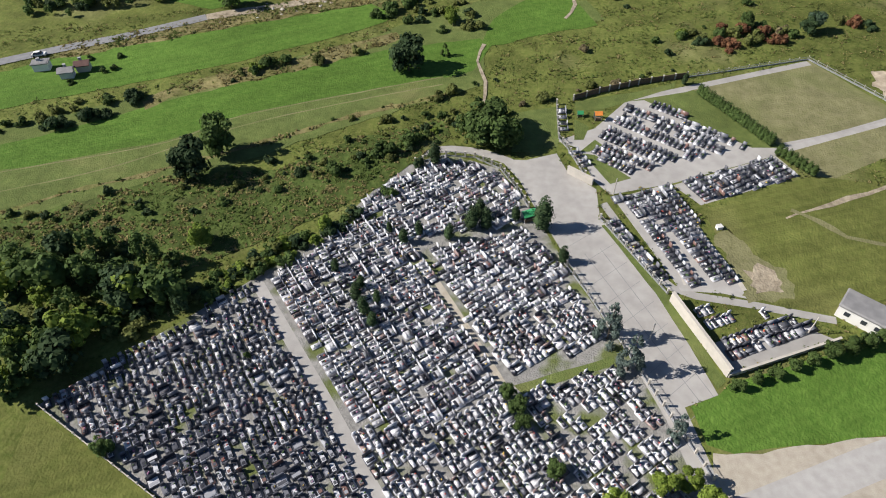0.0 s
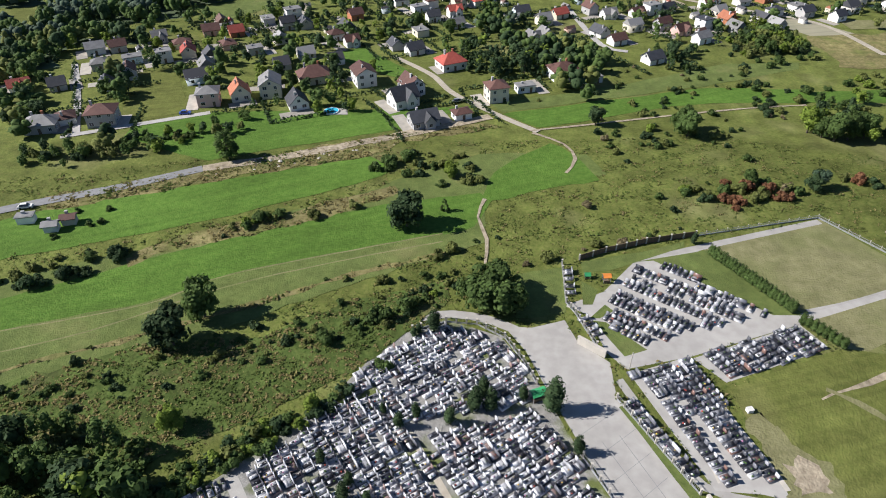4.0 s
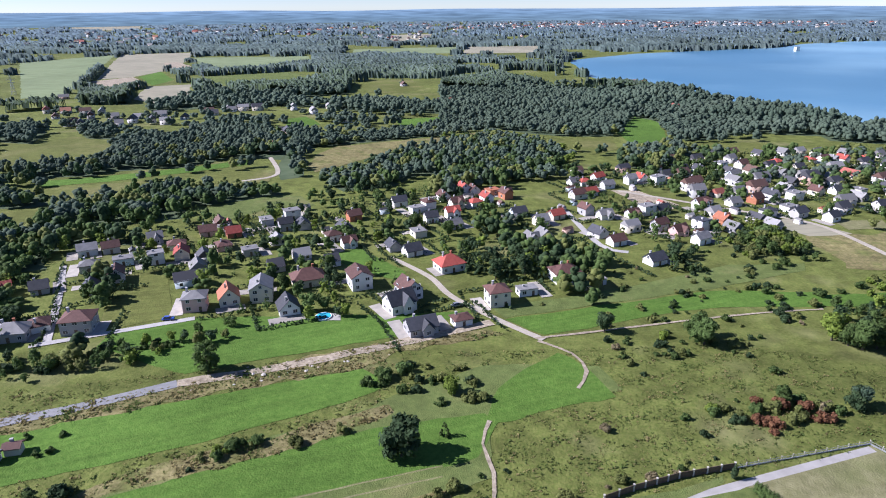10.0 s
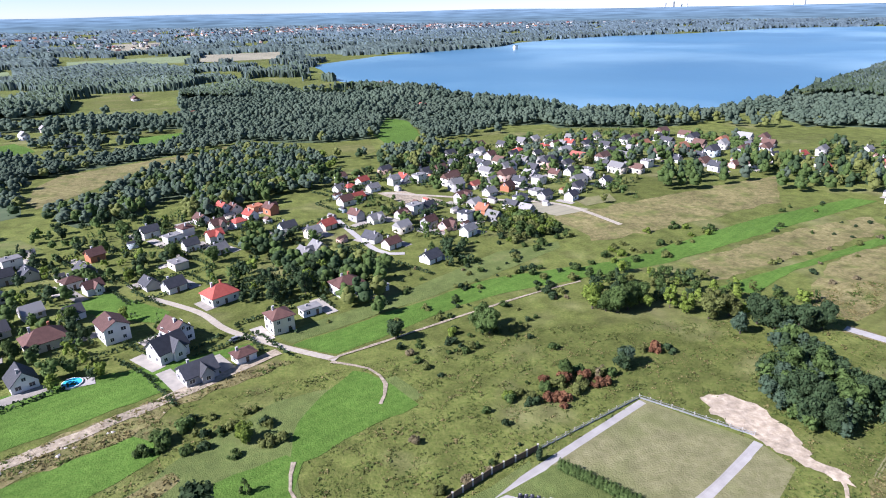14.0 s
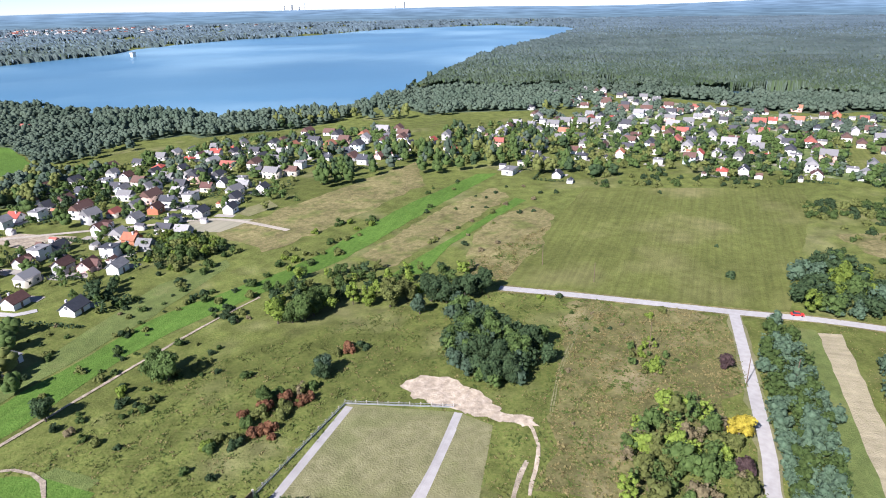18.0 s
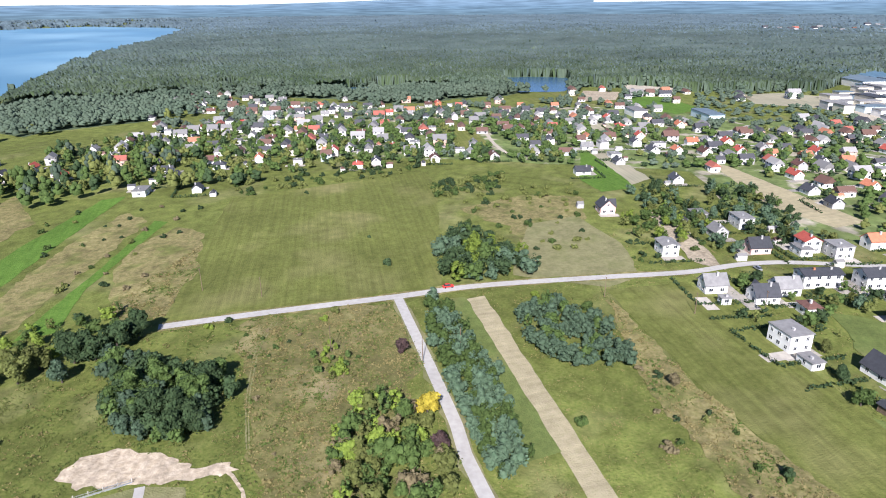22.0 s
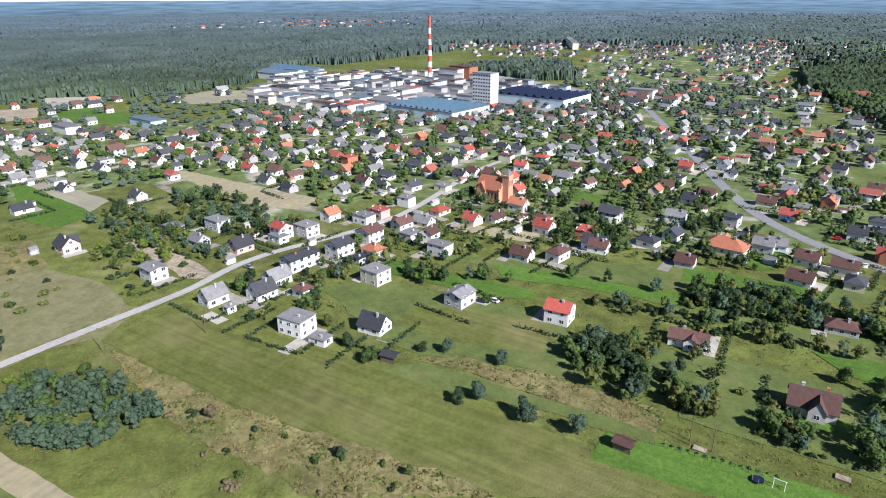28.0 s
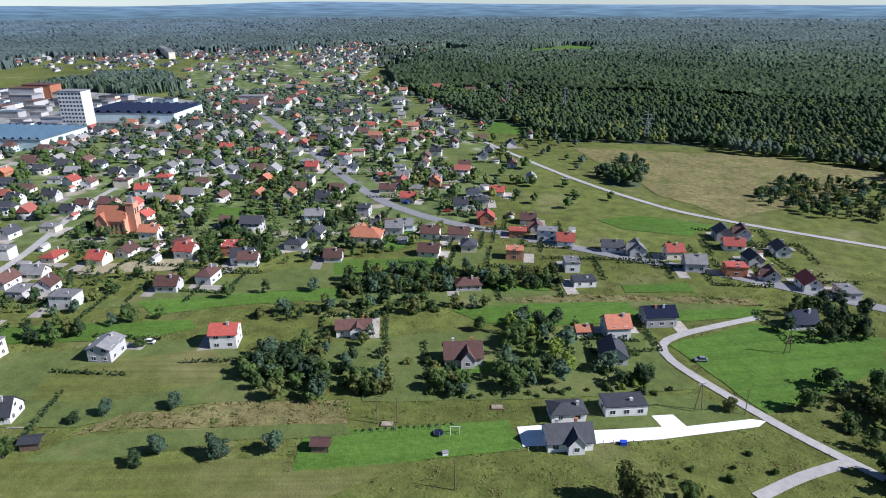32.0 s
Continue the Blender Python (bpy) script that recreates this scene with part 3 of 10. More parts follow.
strip("path", "gravel", 0.02, 1.3, [(-21, 18.1), (-10.4, 3.6), (0.9, -12.6)], "sandy path between graves", "path")
sheet("lawn", "pale", 0.01, [(44.4, 84.3), (46.5, 86.7), (78.2, 103), (96, 79.1), (98, 68.9), (71.3, 50.9), (67.6, 50.8), (62.9, 61.8)], 0, 4, "dry pale lawn of the unused cemetery field")
strip("path", "paving", 0.03, 2.2, [(26.4, 75.5), (32.5, 79.6), (46.5, 86.7), (77.9, 101.8)], "pale paved path along the dry lawn", "path")
strip("path", "paving", 0.03, 2.2, [(63.8, 62.8), (76.9, 68.5), (95.9, 78.9)], "pale paved path across the dry lawn", "path")
# paved walks of the new cemetery
sheet("pavement", "paving", 0.02, [(8.4, 57.6), (17.7, 63.9), (25.7, 76.2), (46.4, 85.9), (42.4, 83.2), (30.9, 77.9), (55.5, 60.9), (64.4, 62.9), (91.1, 76.3), (90.5, 74.4), (64.7, 60.7), (35.3, 45.2), (21, 39.5), (17.3, 43.9), (13.3, 55.6)], 0, 4, "grey paved walks between new graves", "pavement")
strip("path", "paving", 0.02, 1.8, [(19.4, 36.5), (25.3, 25.1), (32.5, 13.6), (47.2, 11.4), (62.4, 9.6)], "paved cemetery path along the graves", "path")
sheet("pavement", "paving", 0.02, [(21.7, 38.3), (34.8, 45.2), (46.9, 12.7), (42.2, 13.5), (34.1, 13.1)], 0, 4, "grey paved ground under the new graves", "pavement")
sheet("pavement", "paving", 0.02, [(35.3, 44.6), (60.6, 58.5), (64.8, 51.6), (40.9, 38.6)], 0, 4, "grey paved ground under the new graves", "pavement")
sheet("pavement", "paving", 0.02, [(38, 0.9), (54, 8.9), (58.5, 6.2), (60.8, 5.2), (41.6, -4.7)], 0, 4, "grey paved ground of the urn graves", "pavement")
sheet("lawn", "lawn", 0.02, [(26.4, 76.8), (45.5, 84.4), (62.2, 61.7), (55.5, 60.9), (30.9, 77.9)], 0, 4, "mown lawn inside the new cemetery")
sheet("lawn", "olive", 0.02, [(40.7, 37.1), (67.9, 52), (83.5, 50.5), (76, 18), (62.6, 10.7), (47.5, 12.8)], 0.6, 4, "patchy mown lawn beside the new graves")
sheet("bare_patch", "pale", 0.02, [(42.4, 29.8), (46, 32), (49.5, 25), (55.5, 21.5), (55.6, 13.9), (47.3, 12.1), (44.4, 21.2)], 2.0, 1.1, "thin dry grass over trodden earth")
sheet("bare_patch", "soil", 0.02, [(47, 19.7), (50.2, 22.3), (53.4, 20.6), (53.8, 15.8), (49.3, 14.2)], 1.6, 0.8, "bare trodden earth in the lawn")
sheet("lawn", "meadow", 0.02, [(33.5, -12.6), (38.5, -9.7), (40.3, -7.2), (70.3, 6.5), (73.6, -4.8), (64.4, -13.5), (39.3, -20.4), (35.4, -19.5)], 0.5, 4, "green lawn with faint tyre tracks before the cemetery")
sheet("gravel_verge", "gravel", 0.02, [(35.3, -20.5), (41.1, -20.2), (64.4, -13.5), (77.6, -8.5), (79.8, -14.3), (59.2, -31.3), (37.2, -34.4)], 1.2, 2.5, "pale sandy gravel verge beside the road")
strip("road", "asphalt", 0.02, 5.5, [(28.9, -35.6), (48.7, -25.2), (63.2, -17.6), (78.7, -10.5)], "grey asphalt access road")
sheet("lawn", "lawn", 0.02, [(-2.4, 51.8), (-2.9, 68.1), (8, 72), (8.9, 55)], 0.6, 3, "mown lawn beside the big trees")
sheet("lawn", "lawn", 0.02, [(2.9, -12.6), (20.4, -4), (20.8, -5.8), (4.5, -14.1)], 0.3, 3, "grass strip between grave blocks")
sheet("lawn", "lawn", 0.02, [(18.9, 29.3), (29.1, 11.7), (38.2, -8.6), (39.9, -6.7), (31.3, 12), (20.8, 30.4)], 0.2, 3, "grass verge along the forecourt")
sheet("lawn", "olive", 0.02, [(-123, -67), (-77.4, -42.1), (-79.4, -29.3), (-50.6, -40.5), (-56, -67)], 0.5, 4, "mown grass slope beside the cemetery")

# grass pieces of the new cemetery
for pts in ([(14.1, 54.1), (17.8, 59.3), (19.7, 57.3), (16.4, 54.4)], [(14.6, 53.5), (17.7, 53.3), (26, 45.8), (21.1, 43.2)], [(12.6, 67.3), (16.5, 64.4), (15, 58.9), (12.7, 58.6)], [(12.5, 74.8), (21.2, 78.5), (28.3, 81.2), (39.8, 87.3), (39.6, 85), (20, 72.4), (13.1, 70.6)]):
    sheet("lawn", "lawn", 0.02, pts, 0.15, 3, "small mown grass piece between grave rows")
strip("path", "soil", 0.02, 0.9, [(58.6, 36.9), (69.3, 42.6), (83.1, 50), (93.3, 54.7)], "worn earth track across the lawn", "path", 0.8)
strip("path", "pale", 0.02, 1.4, [(60.3, 39.6), (65.6, 36.8), (70.3, 32.6), (81, 30.8)], "worn dry track across the lawn", "path", 1.2)
strip("path", "concrete", 0.02, 0.5, [(28.2, 33.1), (33.6, 19.8), (35, 14.7)], "row of pale paving slabs between graves", "path")
strip("path", "concrete", 0.02, 1.0, [(39, 31.1), (44.3, 20.4), (46.5, 14.8)], "row of pale empty grave plots", "path")

# closed woods, each with its dark floor
WOODS = []
def wood(*pts):
    WOODS.append((min(p[0] for p in pts), max(p[0] for p in pts), min(p[1] for p in pts), max(p[1] for p in pts), list(pts)))


wood((-588, 726), (-575, 818), (-458, 636), (-516, 632))
wood((-976, 1735), (-581, 1725), (-471, 1425), (-592, 1462), (-822, 1502))
wood((-488, 1341), (-289, 1425), (-160, 1242), (-125, 949), (-194, 930), (-285, 943), (-377, 1030))
wood((-485, 823), (-486, 857), (-407, 764), (-428, 746))
wood((-416, 781), (-303, 887), (-260, 854), (-237, 745), (-299, 700))
wood((-428, 621), (-383, 672), (-306, 700), (-229, 650), (-200, 687), (-90, 659), (-84, 601), (-181, 613), (-276, 639), (-355, 617), (-397, 580))
wood((-683, 849), (-781, 1017), (-814, 1103), (-764, 1038), (-667, 864), (-603, 754))
wood((-475, 472), (-466, 501), (-425, 464), (-405, 418), (-428, 415))
wood((-419, 492), (-383, 496), (-351, 447), (-374, 444))
wood((-339, 436), (-296, 465), (-257, 457), (-229, 437), (-204, 388), (-222, 383), (-240, 360), (-283, 342), (-287, 331), (-326, 319), (-347, 339), (-310, 352), (-312, 387))
wood((-304, 490), (-235, 498), (-190, 421), (-181, 384), (-204, 390))
wood((-223, 507), (-167, 474), (-87, 522), (-82, 486), (-138, 454), (-171, 429), (-185, 417))
wood((-184, 402), (-165, 386), (-149, 340), (-161, 331), (-176, 359))
wood((-133, 349), (-119, 382), (-93, 432), (-74, 430), (-63, 357), (-78, 348), (-88, 327), (-115, 311), (-131, 328))
wood((-222, 287), (-223, 306), (-161, 314), (-149, 300), (-174, 279), (-192, 270), (-213, 272))
wood((-324, 292), (-292, 284), (-269, 268), (-276, 260), (-294, 256))
wood((-266, 258), (-215, 275), (-189, 263), (-185, 251), (-214, 236), (-245, 232))
wood((-270, 228), (-250, 230), (-237, 242), (-221, 220), (-203, 220), (-176, 224), (-174, 214), (-212, 211), (-215, 189), (-204, 181), (-221, 170))
wood((-137, 868), (-60, 946), (26, 820), (103, 888), (158, 754), (207, 661), (248, 611), (297, 580), (257, 488), (224, 495), (224, 540), (106, 493), (104, 562), (67, 539), (58, 499), (18, 492), (-40, 522), (-85, 506))
wood((-76, 446), (-42, 496), (0, 455), (20, 437), (15, 395), (7, 363), (-21, 359), (-39, 350), (-61, 340))
wood((57, 441), (101, 466), (99, 413), (75, 378), (52, 391))
wood((115, 518), (150, 534), (146, 497), (113, 482))
wood((816, -599), (829, -808), (692, -721), (623, -658), (655, -595), (763, -569))
wood((68, -420), (58, -467), (41, -424), (43, -397), (61, -393))
wood((125, 696), (148, 604), (190, 517), (222, 516), (278, 473), (339, 468), (403, 507), (450, 517), (595, 628), (386, 522), (330, 540), (275, 631), (219, 761), (156, 840))
# the closed forest to the east and south, out to the far hills
wood((450, 517), (424, 429), (447, 429), (480, 399), (516, 371), (590, 388), (713, 469), (687, 406), (651, 354), (656, 303), (673, 324), (667, 244), (647, 204), (660, 147), (696, 131), (712, 86), (754, 66), (826, 9), (821, -57), (791, -87), (811, -174), (832, -274), (999, -387), (1029, -443), *((4650 * math.cos(radians(k)), 4650 * math.sin(radians(k))) for k in range(-36, 31, 6)), (2316, 1470), (1520, 1080), (1180, 960), (910, 815), (760, 722), (610, 625))
wood((1003, -1199), (787, -1478), (399, -796), (301, -681), (218, -591), (190, -562), (151, -546), (107, -516), (86, -521), (44, -532), (-40, -540), (-105, -505), (-170, -485), *((4650 * math.cos(radians(k)), 4650 * math.sin(radians(k))) for k in range(-128, -35, 6)), (1250, -950))
wood((1000, -480), (1056, -454), (3762, -2733), (3664, -2863), (1250, -950), (1120, -800))

for _, _, _, _, pts in WOODS:
    sheet("forest_floor", "floor", 0.0, pts, 5, 22, "dark shaded floor of mixed woods")

for pts in ([(536, 317), (645, 311), (632, 146), (644, 78), (670, -49), (627, -138), (583, -288), (484, -389), (264, -228), (282, -194), (310, -165), (294, -130), (315, -92), (413, -78), (416, -34), (414, 48), (414, 142), (395, 237)], [(885, -954), (808, -1488), (572, -1108), (473, -838), (305, -662), (234, -606), (173, -494), (128, -389), (112, -310), (144, -265), (184, -224), (239, -211), (321, -169), (483, -310), (402, -497), (538, -568)]):
    sheet("garden_ground", "gardens", 0.0, pts, 4, 15, "lawns, beds and paved yards of the town gardens")

LAKE = [(60, 1290), (66, 1000), (95, 905), (135, 835), (175, 770), (215, 690), (255, 605), (310, 540), (385, 518), (450, 545), (485, 548), (605, 640), (750, 735), (900, 830), (1168, 975), (1500, 1095), (2316, 1514), (2540, 1730), (2640, 2240), (2346, 2330), (2024, 2385), (1469, 2140), (1156, 2118), (908, 2018), (694, 1863), (576, 1700), (426, 1620), (211, 1480)]
sheet("water", "water", 0.2, LAKE, 8, 50, "broad calm blue lake under open sky", "lake")
sheet("water", "pond", 0.2, [(907, 107), (924, 66), (920, 19), (838, 9), (768, 15), (764, 69), (845, 94)], 3, 20, "small blue pond at the forest edge", "pond")
sheet("water", "pond", 0.2, [(767, 283), (788, 248), (800, 212), (771, 207), (747, 240), (689, 243), (698, 258)], 3, 20, "narrow dark pond among woods", "pond")

# fields north of the cemetery
sheet("meadow", "lawn", 0.04, [(-139.8, 3.9), (-167.7, 24.6), (-89, 72.7), (-49.6, 99.3), (-43.2, 107.7), (-18.2, 128.1), (15.7, 132.6), (21.6, 119.5), (-14, 99.7), (-12.3, 79.6), (-32.6, 66.1), (-62.2, 43.8), (-80.5, 27.6)], 1.5, 4, "green grassland strips on the slope")
sheet("meadow", "meadow", 0.04, [(-159.4, 18.4), (-86.7, 68.4), (-58.9, 86.8), (-47.6, 91.8), (-39, 96.3), (-15.9, 103.7), (-12.4, 99.9), (-15.8, 86.2), (-34.8, 76.5), (-65.2, 56.7), (-150.3, 11.7)], 1.2, 4, "bright green mown meadow strip")
sheet("meadow", "meadow", 0.04, [(-14.2, 111.7), (-8.4, 124.3), (4.3, 138.7), (13.2, 130.3), (19.2, 116.1), (-1.7, 106.6), (-11.9, 100.2), (-15.8, 93.7)], 1.2, 4, "bright green mown meadow round a bending track")
sheet("meadow", "meadow", 0.04, [(-157.3, 66.1), (-131.8, 83.1), (-54, 121.5), (-43.7, 114.2), (-50.1, 107), (-68.3, 94.5), (-87.9, 80.7), (-151, 47.5), (-158.1, 53.4)], 1.2, 4, "light green meadow strip")
sheet("weeds", "dry", 0.05, [(-143.6, 85.3), (-95.7, 111.3), (-70.2, 127.9), (-18.9, 151.7), (-11.2, 148.7), (-45.8, 132.1), (-54, 121.5), (-98.8, 100.6), (-130.9, 82), (-138.7, 79.7)], 2.6, 3, "dry brown weeds and rubble along the works")
sheet("weeds", "dry", 0.05, [(-103.5, 60.2), (-85.2, 75.7), (-57.7, 90.5), (-41.7, 105.3), (-39.3, 101.6), (-56, 85.6), (-86, 69.6), (-100.7, 58.1)], 2.6, 3, "dry brown weeds on a field edge")
sheet("lawn", "meadow", 0.05, [(-142, 131.7), (-118, 147.5), (-78.8, 153.4), (-23.9, 164), (-47.9, 141.9), (-83.6, 124.4), (-104.8, 111.7), (-140.9, 124.2)], 1.0, 4, "green lawns behind the village houses")
sheet("field", "olive", 0.05, [(-170.3, 177.6), (-152.9, 185.8), (-128, 147.1), (-147, 133.1)], 0.5, 4, "fenced green paddock in the village")
sheet("field", "meadow", 0.05, [(-94.4, 211.4), (-80.2, 220.3), (-54.7, 195.8), (-57.7, 187.8), (-73.4, 194.6)], 0.5, 4, "green lawn beside the village lane")
sheet("meadow", "meadow", 0.04, [(-13.6, 158.7), (24.4, 175.8), (63.6, 192.3), (100.8, 195.4), (98.5, 189.1), (47.5, 173.2), (15, 156.1), (-0.1, 149.3)], 1.0, 5, "green meadow strip running up the slope")
sheet("meadow", "lawn", 0.04, [(-18.1, 167.1), (30.1, 190.6), (76.8, 219.6), (107.3, 224.7), (104.5, 217), (64, 193.9), (24.5, 177.3), (-13.6, 159.6)], 1.0, 5, "pale green meadow strip")
sheet("field", "dry", 0.04, [(119.2, 261.8), (179.1, 272.6), (285, 296.4), (245.6, 248.4), (151.7, 224.1), (123.4, 220.7)], 4, 6, "dry scrubby wasteland beside the houses")
sheet("field", "olive", 0.04, [(162.7, 124.1), (302.5, 174.5), (380.2, 84.9), (350.9, 70.2), (215.8, 36.8), (191.6, 75.7)], 1.0, 5, "large mown green-brown field")
sheet("field", "meadow", 0.05, [(144.5, 161.3), (218.1, 180), (260.3, 191.8), (260, 184.6), (184.6, 167.5), (152.1, 152.2)], 1.0, 5, "narrow bright green field strip")
sheet("field", "meadow", 0.05, [(101.1, 192.9), (135, 199.9), (208.9, 226.1), (285.7, 242.6), (294.7, 234.1), (208.8, 209.5), (139.7, 187.8), (99.5, 183.1), (42.9, 175.1), (45.3, 181.6), (70.1, 183.2)], 1.0, 5, "long bright green field strip")
sheet("weeds", "dry", 0.05, [(147.6, 186.9), (225.7, 209.9), (268.4, 214.6), (260.3, 195.7), (198.2, 180.2), (147.6, 166.4)], 2.6, 3, "dry brown weeds between field strips")
sheet("field", "dry", 0.05, [(307.9, 47.8), (341.4, 21.7), (344, -12.7), (246.4, -19.2), (243.7, 0.8), (284.9, 21.4)], 4, 6, "dry sandy wasteland with scattered shrubs")
sheet("weeds", "fallow", 0.04, [(171.1, 96.8), (196.7, 52), (158, 30.4), (97.9, 28.9), (85.8, 45.6), (125, 66.8)], 5, 5, "dry yellowish grass beside a lane")
sheet("field", "straw", 0.06, [(204.8, 25.3), (208.9, 19.5), (113.9, -25.1), (95, -36.3), (97, -26.6), (115.5, -17.3)], 0.6, 4, "pale mown strip between trees")
sheet("field", "lawn", 0.05, [(203.7, 32.8), (206.3, 26.1), (127.3, -12.1), (121.1, -3.4)], 0.6, 4, "green strip beside a belt of trees")
sheet("sand_heap", "sand", 0.05, [(93.3, 99.6), (100.5, 99.9), (106.2, 92.3), (106.9, 80.5), (103.8, 70.4), (108.1, 63.6), (104.7, 60.3), (100.6, 67.9), (96.3, 79.3), (92.5, 91.8)], 1.6, 1.4, "pale spread of bare sand beside the cemetery")
strip("path", "sand", 0.06, 1.0, [(105.3, 64.2), (99.7, 56), (84.7, 47.1)], "worn sandy track", "path", 0.5)
sheet("weeds", "dry", 0.04, [(199.7, 168.2), (225.5, 178.2), (254.7, 175.5), (248.4, 157.1), (204.6, 134.3), (171.5, 125.4), (164.7, 130.1), (161.7, 139.0)], 3.0, 4, "dry scrubby waste ground beside the mown field")
for side in (-0.8, 0.8):
    strip("tyre_track", "pale", 0.04, 0.35, [(x + side, y + side) for x, y in [(175.2, 84.9), (160.8, 83.5), (143.6, 77.2), (129.2, 70.8), (111.6, 61.1)]], "worn tyre track through fallow grass", "track", 0.2)
sheet("weeds", "herbs", 0.04, [(-114.2, 13.3), (-95.2, 23.6), (-79.1, 34.4), (-59.2, 38.2), (-40.3, 52.7), (-21.0, 62.9), (-17.8, 56.6), (-35.1, 30.9), (-49.8, 18.2), (-66.5, 5.5), (-101.5, -5.8)], 2.0, 3, "lush dark herbs on the rough slope")
# olive band and dry edges below the bright meadow
sheet("meadow", "lawn", 0.04, [(-147.6, 2.3), (-156.9, 12.7), (-124.8, 29.2), (-89.2, 45.6), (-73.8, 58.8), (-24, 82.9), (-21.9, 74.9), (-47.3, 60.4), (-64.1, 48.8), (-84.7, 35.8), (-100.5, 26.8), (-116.5, 16.6)], 0.8, 4, "olive mown strip below the bright meadow")
strip("weeds", "dry", 0.04, 1.6, [(-115.8, 15.6), (-100.2, 26.2), (-84.4, 35.2), (-63.9, 48.1), (-47.1, 59.7), (-21.8, 74.1)], "dry yellow grass along a mown edge", "weeds", 1.4)
strip("mowing_line", "pale", 0.04, 0.45, [(-120.2, 22.3), (-97.9, 34.1), (-73.4, 53), (-49.7, 66.2), (-23.4, 78.8)], "thin dry line left by mowing", "ground", 0.2)
strip("mowing_line", "pale", 0.04, 0.45, [(-124.5, 28.6), (-88.9, 44.9), (-73.6, 58.1), (-23.9, 82.4)], "thin dry line left by mowing", "ground", 0.2)
sheet("weeds", "dry", 0.04, [(-102.9, 63.1), (-95.4, 71.5), (-82.6, 79.7), (-68.4, 85.6), (-61.3, 93.7), (-43.4, 103.3), (-42.8, 100.1), (-56, 90.2), (-70.4, 81.1), (-81.7, 75.1), (-99.3, 60.1)], 1.2, 3, "tall dry yellow grass on a field edge")
